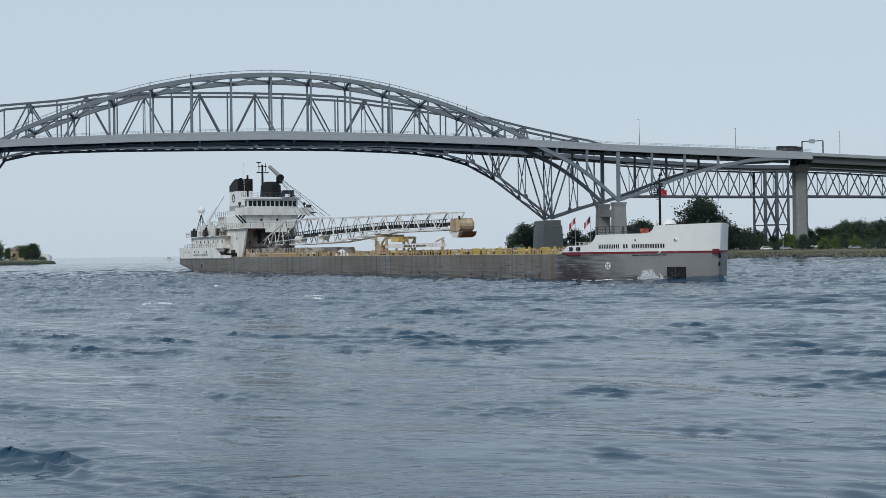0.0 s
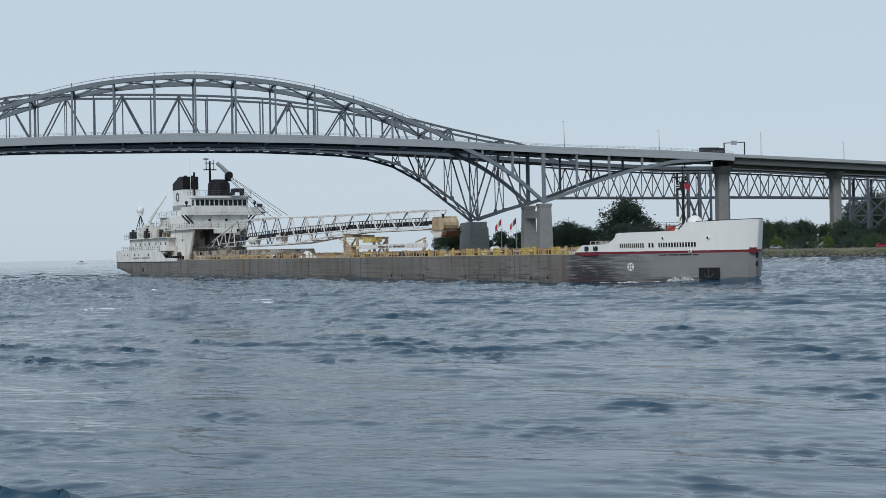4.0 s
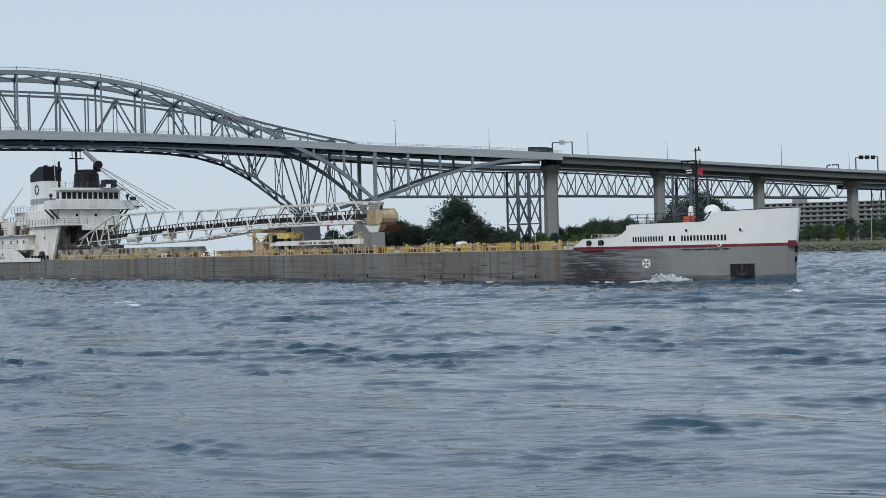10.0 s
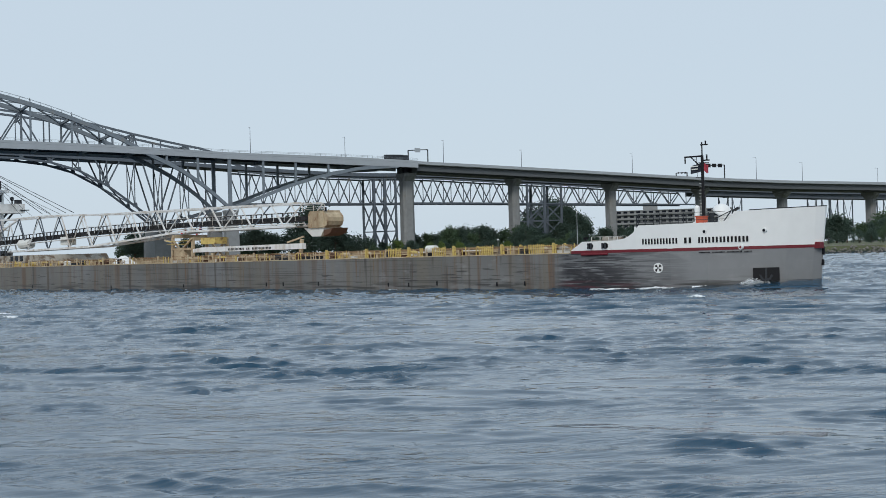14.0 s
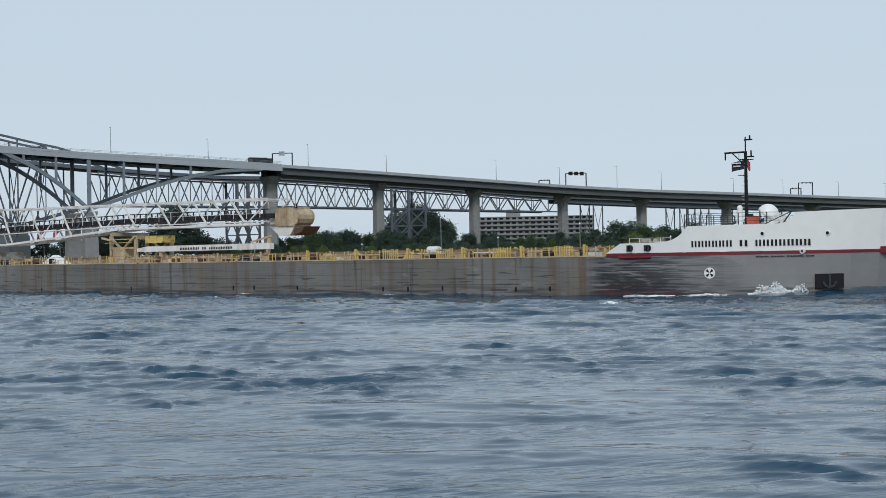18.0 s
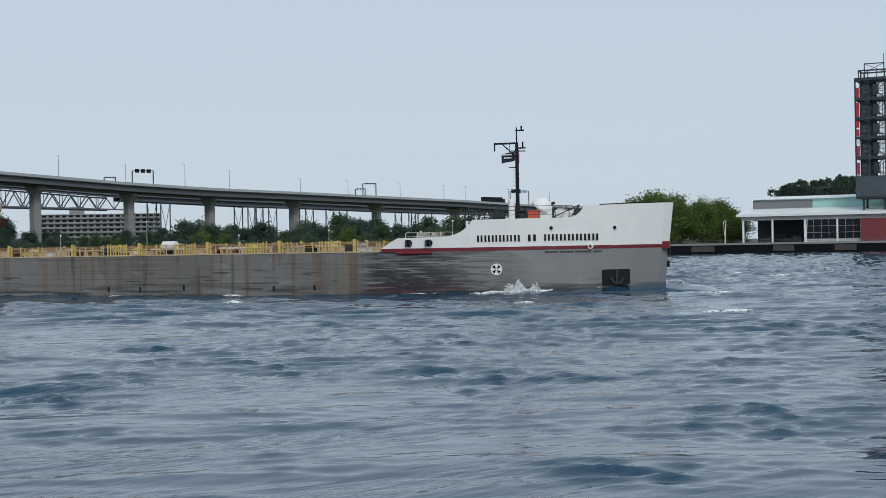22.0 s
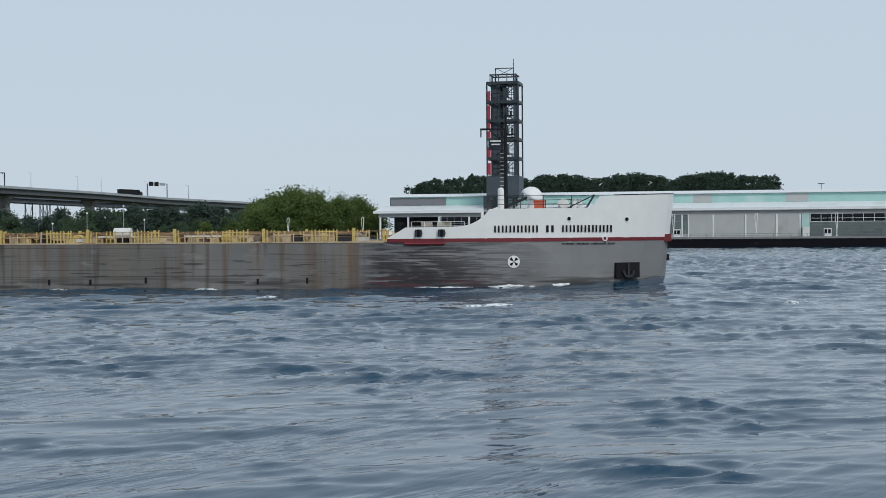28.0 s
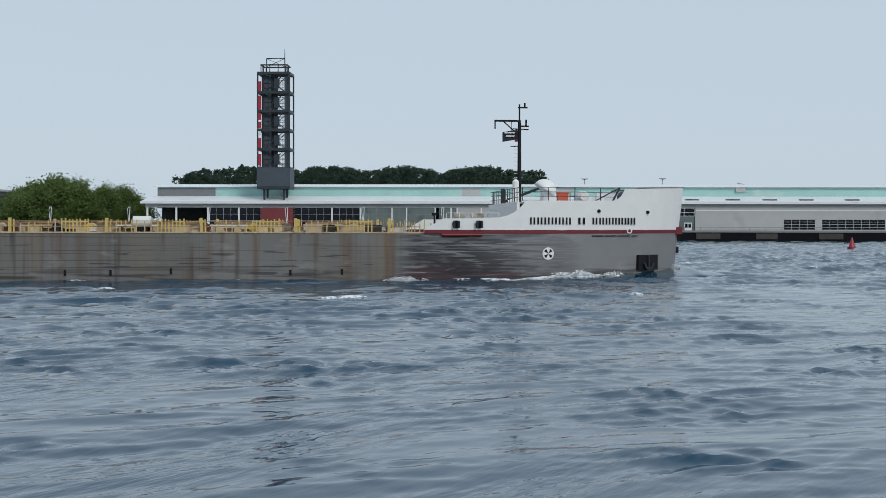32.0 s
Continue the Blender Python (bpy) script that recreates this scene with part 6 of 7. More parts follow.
    part("fore_crane", Geo().beam((179.3, 3, 5.6), (182.6, 2.2, 6.9), 0.2).beam((179.2, 3, 5.42), (179.2, 3, 6.6), 0.3), DARKSTEEL, S, "dark stowed deck crane")
    for x in (184.4, 187.6, 188.4):
        wd = part("windlass", Geo().tube((x, -2.8, 5.9), (x, -1.4, 5.9), 0.42, n=12).box(x - 0.5, x + 0.5, -2.9, -1.3, 5.42, 5.6), DIRTY_WHITE if x < 186 else DARKSTEEL, S, "anchor windlass")
        part("drum", Geo().tube((x, -3.1, 5.9), (x, -2.82, 5.9), 0.3, n=12), DIRTY_WHITE, wd)
    for x, y in ((185.2, -3.8), (185.6, -3.6)):
        part("mooring_bitt", Geo().tube((x, y, 5.42), (x, y, 6.15), 0.16, n=10).tube((x, y, 6.15), (x, y, 6.22), 0.2, n=10), WHITE, S)
    # winches on the low foredeck
    wn_ = part("mooring_winch", Geo().box(173.9, 177.4, -7.5, -6.3, DECK_Z + 0.8, DECK_Z + 0.95).tube((174.4, -6.9, 4.4), (175.2, -6.9, 4.4), 0.22, n=12).tube((175.6, -6.9, 4.4), (176.5, -6.9, 4.4), 0.22, n=12), SOOTY, S, "grimy mooring winches")
    rails(wn_, [(173.8, -7.8, DECK_Z + 0.8), (177.5, -7.6, DECK_Z + 0.8)], 0.6, 0.9, DIRTY_WHITE, "winch_rail", 2)
    part("winch_lamp", Geo().tube((173.0, -7.6, DECK_Z), (173.0, -7.6, DECK_Z + 1.3), 0.07, n=6).box(172.8, 173.2, -7.7, -7.5, DECK_Z + 1.2, DECK_Z + 1.4), BLACK, wn_)


def built(make, dx, stretch=1.0):
    """Builds parts of the ship, then sets them dx forward along the deck."""
    had = set(cargo_ship.children)
    make()
    for ob in cargo_ship.children:
        if ob not in had:
            ob.location.x += dx
            ob.scale.x *= stretch


hull()
built(superstructure, 4.0)
built(boom, 36.8 - 33 * 0.977, 0.977)
deck_gear()
built(boom_rest, 2.2)
fore_gear()


# broken white water thrown up along the side, in rigid pieces that travel with the ship
FOAM = mat("white_foam", (0.80, 0.83, 0.85), 0.8, grain=0.1, scale=0.5)
BROKEN = mat("broken_white_water", (0.07, 0.105, 0.135), 0.35, grain=0.1, scale=0.5)


def broken_water():
    n, l = BROKEN.node_tree.nodes, BROKEN.node_tree.links
    at, nz, mr = n.new("ShaderNodeTexCoord"), n.new("ShaderNodeTexNoise"), n.new("ShaderNodeMapRange")
    nz.inputs["Scale"].default_value, nz.inputs["Detail"].default_value = 3.2, 9
    mr.inputs["From Min"].default_value, mr.inputs["From Max"].default_value = 0.40, 0.54
    l.new(at.outputs["Object"], nz.inputs["Vector"])
    l.new(nz.outputs["Fac"], mr.inputs["Value"])
    mix_to(BROKEN, (0.74, 0.78, 0.80), mr.outputs[0])


broken_water()


def crest(rng, x0, x1, tall, wide, line, up=lambda x: 0.0):
    """A lumpy low ridge of broken water that runs along a line and dies out at both ends."""
    n = max(8, int((x1 - x0) / 0.16))
    rings = []
    lump = [rng.uniform(0.35, 1.0) for _ in range(n + 3)]
    for i in range(n + 1):
        s = i / n
        x = x0 + (x1 - x0) * s
        fade = math.sin(math.pi * min(max(s, 0.02), 0.98)) ** 0.6
        h = tall * fade * (lump[i] + lump[i + 1] + lump[i + 2]) / 3
        w = wide * fade * (0.6 + 0.4 * lump[i + 1])
        y, b = line(x), up(x)
        rings.append([(x, y + 0.1, b - 0.3), (x, y + 0.05, b + h * 0.7), (x + rng.uniform(-0.05, 0.05), y - w * 0.25, b + h), (x, y - w * 0.6, b + h * rng.uniform(0.35, 0.7)), (x, y - w, b - 0.02), (x, y - w - 0.1, b - 0.3)])
    return Geo().loft(rings)


def plume(rng, tall):
    """White water thrown up and falling back, four metres along the side: a ragged cloud of small flecks, thick below."""
    g = Geo()
    lobes = [(rng.uniform(-1.6, 1.6), rng.uniform(0.25, 0.7), rng.uniform(0.5, 1.0)) for _ in range(7)]
    for i in range(2200):
        x = max(-2.0, min(2.0, rng.gauss(0, 0.95)))
        top = tall * max(0.16, max(h * math.exp(-((x - c) / w) ** 2) for c, w, h in lobes)) * (1 - (x / 2.1) ** 2)
        z = top * rng.random() ** 1.9
        q = rng.uniform(0.018, 0.065) * (1.25 - 0.7 * z / tall)
        c = Vector((x - 0.35 * z, -rng.random() * (0.55 + 0.3 * z), z - 0.08))
        g.add([c + Vector((rng.uniform(-1.8, 1.8), rng.uniform(-1, 1), rng.uniform(-1, 1))) * q for _ in range(4)], [(0, 1, 2), (0, 2, 3), (0, 1, 3), (1, 2, 3)])
    return g


SWELL = curve([(175, 0), (179, 0.05), (184, 0.2), (189, 0.42), (192.6, 0.7), (194, 0.42), (196.5, 0.0)])  # how high the bow heaps the water up along the side


def bow_wave():
    rng = random.Random(8)
    b = thing("bow_wave", "broken white water along the ship's side", "foam", kind="stuff")
    beside = lambda off: (lambda x: -half_beam(x + 0.8) + 0.12 - off)
    for x0, x1, t, w, off in ((183.2, 187.6, 0.34, 1.2, 0.1), (178.0, 183.5, 0.22, 1.3, 0.4), (173.5, 176.0, 0.22, 0.9, 0.1), (158.6, 160.2, 0.2, 0.9, 0.1), (148.0, 149.4, 0.18, 0.8, 0.1), (129.0, 131.0, 0.2, 0.9, 0.2),
                              (112, 113.4, 0.18, 0.8, 0.1), (96, 97.6, 0.2, 0.9, 0.3), (84.5, 85.8, 0.18, 0.8, 0), (70, 72, 0.22, 1.0, 0.2), (52, 55.5, 0.3, 1.1, 0.3), (40, 42.5, 0.26, 1.0, 0.2), (30, 32, 0.26, 1.0, 0.2), (16, 20, 0.3, 1.2, 0.4)):
        part("foam_crest", crest(rng, x0, x1, t, w, beside(off)), BROKEN, b, smooth=True)
    for x0, x1, t, w in ((175.5, 178.2, 0.16, 0.5), (178.6, 182.4, 0.2, 0.6), (183.0, 186.2, 0.22, 0.55), (186.0, 189.4, 0.2, 0.5), (189.6, 191.4, 0.16, 0.4)):
        part("foam_line", crest(rng, x0, x1, t, w, beside(0.1), lambda x: 0.92 * SWELL(x)), FOAM, b, smooth=True)
    # the swell that the bow pushes up round the stem
    rings = []
    for i in range(55):
        x = 175 + i * 0.4
        w, h = half_beam(min(x, 192.58)), SWELL(x) + 0.05 * math.sin(i * 1.3)
        inner = 0.3 if x < 192.4 else 1.8
        rings.append([(x, -w + inner, -0.4), (x, -w - 0.1, h), (x, -w - 1.3, h * 0.78), (x, -w - 3.2, h * 0.34), (x, -w - 6.5, -0.3)])
    part("bow_swell", Geo().loft(rings), bpy.data.materials["river_water"], b, smooth=True)
    return b


# bursts of the bow wave: time of the peak, where along the ship, height, length
BURSTS = ((0.2, 186.0, 1.7, 4.0), (1.9, 187.5, 1.0, 3.0), (4.2, 186.0, 0.8, 4.0), (5.9, 172.0, 0.7, 6.0), (7.9, 187.0, 0.5, 3.0), (9.7, 184.0, 1.0, 5.0), (10.4, 175.5, 0.6, 5.0), (12.1, 187.0, 0.45, 4.0), (14.0, 188.0, 0.6, 3.0),
          (15.4, 185.5, 0.7, 4.0), (16.9, 187.0, 0.8, 4.0), (18.0, 185.8, 1.5, 4.5), (19.9, 185.2, 0.75, 5.0), (20.1, 175.0, 0.7, 5.0), (21.0, 187.4, 0.9, 5.0), (22.0, 182.6, 1.5, 3.0), (23.4, 187.0, 0.9, 4.0), (24.0, 184.5, 0.9, 6.0),
          (24.3, 178.5, 0.8, 7.0), (25.6, 186.5, 0.8, 5.0), (27.2, 184.5, 0.45, 5.0), (29.2, 186.5, 0.5, 4.0), (31.0, 188.4, 1.0, 3.5), (31.9, 184.0, 0.8, 7.0), (31.6, 172.0, 0.5, 4.0), (3.0, 170.5, 0.5, 4.0), (13.2, 172.5, 0.4, 4.0))
STEM = tuple((t, 192.2, 0.5, 1.6) for t in (0.5, 2.4, 6.2, 10.6, 12.2, 14.3, 19.0, 22.2, 24.0, 26.0, 31.8))


def plumes(b):
    rng = random.Random(12)
    meshes = [plume(rng, 1.0).mesh("plume", FOAM, fix=False) for _ in range(4)]
    made = []
    for i, (t, x, tall, long) in enumerate(BURSTS + STEM):
        ob = part("plume", meshes[i % 4], None, b)
        ob.scale = (long / 4, 1.0 if tall > 0.6 else 0.8, tall)
        made.append((ob, t, x, tall))
    return made


bow_foam = bow_wave()
foam_plumes = plumes(bow_foam)

# ---- trees, far shore and small things ----


def leaf_material(name, base, spread=0.35):
    m = bpy.data.materials.new(name)
    m.use_nodes = True
    n, l = m.node_tree.nodes, m.node_tree.links
    b = n["Principled BSDF"]
    b.inputs["Roughness"].default_value = 0.7
    b.inputs["Specular IOR Level"].default_value = 0.1
    geo, info = n.new("ShaderNodeNewGeometry"), n.new("ShaderNodeObjectInfo")
    add = n.new("ShaderNodeMath")
    add.operation = "ADD"
    l.new(geo.outputs["Random Per Island"], add.inputs[0])
    l.new(info.outputs["Random"], add.inputs[1])
    mr = n.new("ShaderNodeMapRange")
    mr.inputs["From Max"].default_value = 2.0
    mr.inputs["To Min"].default_value, mr.inputs["To Max"].default_value = 1 - spread, 1 + spread
    l.new(add.outputs[0], mr.inputs["Value"])
    hue = n.new("ShaderNodeHueSaturation")
    hue.inputs["Color"].default_value = (*base, 1)
    l.new(mr.outputs[0], hue.inputs["Value"])
    l.new(hue.outputs[0], b.inputs["Base Color"])
    # light that comes through the leaves
    thin, mix = n.new("ShaderNodeBsdfTranslucent"), n.new("ShaderNodeMixShader")
    mix.inputs[0].default_value = 0.42
    l.new(hue.outputs[0], thin.inputs["Color"])
    l.new(b.outputs[0], mix.inputs[1])
    l.new(thin.outputs[0], mix.inputs[2])
    l.new(mix.outputs[0], n["Material Output"].inputs["Surface"])
    return m


# distance haze is put into the dark and mid greens: lifted, bluer
LEAF_DARK = leaf_material("hazy_dark_foliage", (0.078, 0.115, 0.092), 0.2)
LEAF_WOODS = leaf_material("woodland_foliage", (0.055, 0.085, 0.062), 0.2)
LEAF_MID = leaf_material("green_foliage", (0.09, 0.135, 0.08), 0.22)
LEAF_BRIGHT = leaf_material("bright_foliage", (0.13, 0.185, 0.06), 0.22)
BARK = mat("bark", (0.09, 0.07, 0.055), 0.9, grain=0.3, scale=1, bump=0.4)
ROCK = mat("shore_rock", (0.155, 0.148, 0.135), 0.9, grain=0.35, scale=1.5, bump=0.4)


def leaves(rng, centre, spread, count, size, g, squash=0.8):
    """A clump: small bent leaf sprays round a centre."""
    for _ in range(count):
        d = Vector((rng.gauss(0, 1), rng.gauss(0, 1), rng.gauss(0, 1)))
        c = centre + Vector((d.x * spread, d.y * spread, d.z * spread * squash)) * 0.55
        a = Vector((rng.uniform(-1, 1), rng.uniform(-1, 1), rng.uniform(-0.6, 0.6))).normalized() * size * rng.uniform(0.6, 1.3)
        b = a.orthogonal().normalized() * size * rng.uniform(0.5, 1.0)
        b.rotate(Matrix.Rotation(rng.uniform(0, 6.28), 3, a.normalized()))
        up = a.cross(b).normalized() * size * 0.3
        g.add([c - a, c + b * 0.8 + up, c + a, c - b * 0.8 + up], [(0, 1, 2), (0, 2, 3)])


def tree_model(seed, kind):
    """A tree one metre tall: tapered trunk, limbs and a ragged crown of leaf sprays. Returns trunk and crown meshes."""
    rng = random.Random(seed)
    trunk, crown = Geo(), Geo()
    wide, low, lobes, dense = {"oak": (0.42, 0.06, 19, 30), "round": (0.55, 0.08, 15, 34), "shade": (0.40, 0.22, 22, 62), "dome": (0.60, -0.02, 32, 80), "tall": (0.24, 0.2, 11, 30), "bush": (0.75, 0.0, 9, 32)}[kind]
    top = 0.72
    trunk.tube((0, 0, -0.03), (0.01, 0, 0.45), 0.028, 0.018, 7)
    trunk.tube((0.01, 0, 0.45), (rng.uniform(-0.03, 0.03), 0, 0.8), 0.018, 0.006, 6)
    for i in range(lobes):
        a = 2.4 * i + rng.uniform(-0.4, 0.4)
        f = (i + 0.5) / lobes
        z = low + 0.12 + (0.93 - low - 0.2) * f
        r = wide * (1.0 - abs(2 * f - 0.8) ** 2.2 * 0.75) * rng.uniform(0.45, 0.8)
        c = Vector((r * math.cos(a), r * math.sin(a), z))
        trunk.tube((0, 0, min(0.7, z * 0.7)), c, 0.010, 0.003, 5)
        s = rng.uniform(0.11, 0.18) * (1.25 if kind in ("round", "bush", "dome") else 1)
        for _ in range(5):
            o = c + Vector((rng.uniform(-1, 1), rng.uniform(-1, 1), rng.uniform(-0.7, 0.7))) * s * 0.8
            leaves(rng, o, s * 0.8, dense, 0.024 if kind in ("dome", "shade") else 0.036, crown)
    return trunk, crown


MODELS = {}


def tree(kind, x, y, z, tall, material, label, seed=0, wide=1.0, category="tree", group=""):
    key = (kind, seed % 3, material.name)
    if key not in MODELS:
        t, c = tree_model(11 + seed % 3 + len(kind), kind)
        MODELS[key] = (t.mesh("trunk", BARK), c.mesh("crown", material, fix=False))
    t, c = MODELS[key]
    rng = random.Random(seed * 7 + int(x))
    ob = thing("bush" if kind == "bush" else "tree", label, category, group)
    ob.matrix_basis = Matrix.LocRotScale((x, y, z), Euler((0, 0, rng.uniform(0, 6.28))), (tall * wide, tall * wide, tall))
    part("trunk", t, None, ob)
    part("crown", c, None, ob)
    return ob


def polar(az, d):
    return d * math.sin(radians(az)), d * math.cos(radians(az))


def shore_trees():
    n = 0
    for az, d, tall, kind, w in ((10.4, 648, 25.0, "shade", 0.95), (11.6, 655, 10.5, "shade", 1.2), (8.7, 655, 12.5, "shade", 1.2), (19.2, 765, 23, "shade", 1.0), (19.9, 760, 28.5, "shade", 0.9), (20.6, 762, 25.5, "shade", 0.9), (21.1, 770, 20, "shade", 0.95), (3.3, 660, 14, "shade", 1.2), (3.9, 665, 15, "shade", 1.2), (8.0, 660, 15, "shade", 1.2), (7.3, 670, 13, "shade", 1.2),
                                (16.4, 640, 12.5, "shade", 1.2), (17.3, 640, 12.5, "shade", 1.2), (15.6, 640, 10.5, "shade", 1.2)):
        x, y = polar(az, d)
        tree(kind, x, y, 2.5, tall, LEAF_DARK, "large dark green shade tree on the far bank", n, w, group="trees on the far bank")
        n += 1
    rng = random.Random(3)
    for i in range(96):
        az = 2.9 + i * 0.46 + rng.uniform(-0.15, 0.15)
        if az > 47.5:
            break
        back = 690 if az < 9 else 640 if az < 24 else 600 if az < 33 else 540
        x, y = polar(az, back + rng.uniform(-25, 40))
        tall = (10.5 if az < 7 else 8 if 11.3 < az < 14.5 else 9.5 if 22.2 < az < 27.6 else 11.0 if az < 36 else 11.5) * rng.uniform(0.72, 1.26)
        tree(rng.choice(["oak", "oak", "round", "tall"]), x, y, 2.5, tall, rng.choice([LEAF_DARK, LEAF_DARK, LEAF_MID]), "green tree in the belt along the far bank", n, rng.uniform(0.95, 1.25), group="trees on the far bank")
        n += 1
    for i in range(64):
        az = 11.6 + i * 0.56 + rng.uniform(-0.2, 0.2)
        shore = float(np.interp(az, [11, 16, 22, 29, 38, 44, 48], [600, 530, 505, 470, 440, 420, 430]))
        x, y = polar(az, shore + rng.uniform(0, 40))
        tall = rng.uniform(3.2, 7.5)
        tree(rng.choice(["bush", "bush", "round", "oak"]), x, y, 2.5, tall, rng.choice([LEAF_DARK, LEAF_MID, LEAF_MID, LEAF_BRIGHT]), "low green bush near the water", n, rng.uniform(0.8, 1.2), "bush", group="bushes on the far bank")
        n += 1
    for i in range(34):
        az = 11.7 + i * 0.36 + rng.uniform(-0.1, 0.1)
        x, y = polar(az, float(np.interp(az, [11, 16, 22, 25], [625, 585, 560, 540])) + rng.uniform(0, 25))
        tree("bush", x, y, 2.4, rng.uniform(3.5, 6.5), rng.choice([LEAF_DARK, LEAF_DARK, LEAF_MID]), "dark green bush among the trees on the bank", n, rng.uniform(0.9, 1.3), "bush", group="bushes on the far bank")
        n += 1
    for az, d, tall, w in ((46.1, 404, 13.6, 1.0), (46.9, 398, 14.9, 1.05), (47.7, 402, 13.6, 0.95), (48.8, 400, 12.6, 0.95), (49.5, 404, 12.3, 0.9), (45.6, 412, 11.5, 0.95), (50.0, 412, 9.5, 0.9)):
        x, y = polar(az, d)
        tree("dome", x, y, 2.4, tall, LEAF_BRIGHT, "broad rounded bright green tree beside the quay", n, w, group="trees beside the quay")
        n += 1
    # the far side of the near bank
    for az, d, tall in ((-17.5, 880, 12), (-17.0, 900, 8), (-16.15, 850, 10.5), (-16.45, 870, 9), (-17.9, 860, 13), (-18.6, 850, 14), (-19.4, 840, 13)):
        x, y = polar(az, d)
        tree("oak", x, y, 2.0, tall, LEAF_MID, "green tree beside the lakeside house", n, 1.2, group="trees by the house")
        n += 1
    for az, d, tall in ((-17.9, 846, 5), (-17.3, 846, 4.5), (-16.9, 848, 3.5), (-16.2, 846, 6), (-15.95, 846, 4.5), (-15.75, 845, 2.6)):
        x, y = polar(az, d)
        tree("bush", x, y, 1.6, tall, LEAF_DARK, "dark bush on the point by the house", n, 1.1, "bush", group="bushes on the point")
        n += 1
    # woods behind the warehouse
    g = Geo()
    for i in range(640):
        az = rng.uniform(51.7, 66.2)
        d = rng.uniform(560, 640)
        x, y = polar(az, d)
        edge = min(1.0, (az - 51.2) / 1.5, (66.6 - az) / 0.8)
        tall = (24.5 + 0.9 * math.sin(az * 2.1) + rng.uniform(-1.6, 1.2)) * (0.72 + 0.28 * edge) * d / 600 + 2.5
        for k in range(5):
            leaves(rng, Vector((x + rng.uniform(-3, 3), y + rng.uniform(-3, 3), tall * (0.97 - k * 0.11))), 1.0 + k * 0.8, 26, 0.62, g)
        g.tube((x, y, 0), (x, y, tall * 0.8), 0.3, 0.1, 5)
    solid("far_woods", g, LEAF_WOODS, "dark wood of tall trees behind the warehouse", "woods", kind="stuff")
    for az, tall in ((72.9, 14.5), (73.4, 14), (74.3, 17.5), (74.7, 15.5), (75.1, 13.5), (77.5, 13)):
        x, y = polar(az, 560)
        tree("oak", x, y, 2.5, tall, LEAF_DARK, "dark tree showing over the warehouse roof", n, 1.1, group="trees behind the warehouse")
        n += 1


shore_trees()


def rocks():
    rng = random.Random(17)
    pts = [Vector(p) for p in FAR_SHORE[3:14]]
    side = 1 if sum(FAR_SHORE[i - 1][0] * FAR_SHORE[i][1] - FAR_SHORE[i][0] * FAR_SHORE[i - 1][1] for i in range(len(FAR_SHORE))) > 0 else -1
    g = Geo()
    for a, b in zip(pts, pts[1:]):
        n = int((b - a).length * 6)
        for i in range(n):
            p = a.lerp(b, rng.random())
            e = (b - a).normalized()
            d = rng.uniform(-0.8, 5.0)
            o = Vector((-e.y, e.x)) * d * side
            s = rng.uniform(0.18, 0.5)
            c = Vector((p.x + o.x, p.y + o.y, float(np.interp(d, [-1.0, 3.5, 9], [-0.3, 2.1, 2.6]))))
            ring = [[c + Vector((math.cos(t) * s * k * rng.uniform(0.75, 1.2), math.sin(t) * s * k * rng.uniform(0.75, 1.2), z * s)) for t in (0, 1.26, 2.5, 3.8, 5.0)] for k, z in ((0.8, -0.6), (1.0, 0.0), (0.55, 0.55))]
            g.loft(ring)
    solid("shore_rocks", g, ROCK, "grey broken rocks along the waterline", "rocks", kind="stuff")


rocks()


def apartment_block():
    x, y = polar(24.85, 900)
    t = thing("apartment_building", "long grey apartment block with rows of balconies", "building", m=Matrix.Translation((x, y, 2.5)) @ Matrix.Rotation(radians(-24.85), 4, "Z"))
    w, hgt, n = 72.0, 23.2, 8
    body = part("wall", Geo().box(-w / 2, w / 2, 0, 14, 0, hgt), CONCRETE, t, "grey concrete walls")
    part("roof", Geo().box(-w / 2 - 0.4, w / 2 + 0.4, -0.4, 14.4, hgt, hgt + 0.5), CONCRETE, t)
    part("stair_tower", Geo().box(-19, -10, 3, 11, hgt + 0.5, hgt + 5.0), CONCRETE, t)
    for i in range(n):
        z = 0.6 + i * hgt / n
        for j in range(18):
            u = -w / 2 + 0.8 + j * (w / 18)
            part("window", Geo().box(u, u + 2.5, -0.06, 0.1, z + 0.9, z + 2.2), GLASS, t)
        part("balcony", Geo().box(-w / 2, w / 2, -1.4, -0.08, z - 0.2, z).box(-w / 2, w / 2, -1.4, -1.3, z, z + 0.85), CONCRETE, t, "pale balcony band")


apartment_block()


def small_house():
    x, y = polar(-16.55, 880)
    t = thing("lakeside_house", "cream lakeside house with a grey pitched roof", "house", m=Matrix.Translation((x, y, 1.8)) @ Matrix.Rotation(radians(16.5), 4, "Z"))
    part("wall", Geo().box(-6.5, 5.5, 0, 9, 0, 6.2), CREAM, t, "cream walls")
    part("roof", Geo().prism([(-7.2, 6.2), (6.2, 6.2), (2.6, 9.0), (-3.0, 9.2)], -0.5, 9.5), SOOTY, t)
    for u in (-5, -1.5, 2):
        part("window", Geo().box(u, u + 1.3, -0.05, 0.1, 2.6, 4.4), GLASS, t)
    part("annexe", Geo().box(5.5, 10.5, 1, 7, 0, 4.6), HOUSE, t, "white annexe")


small_house()


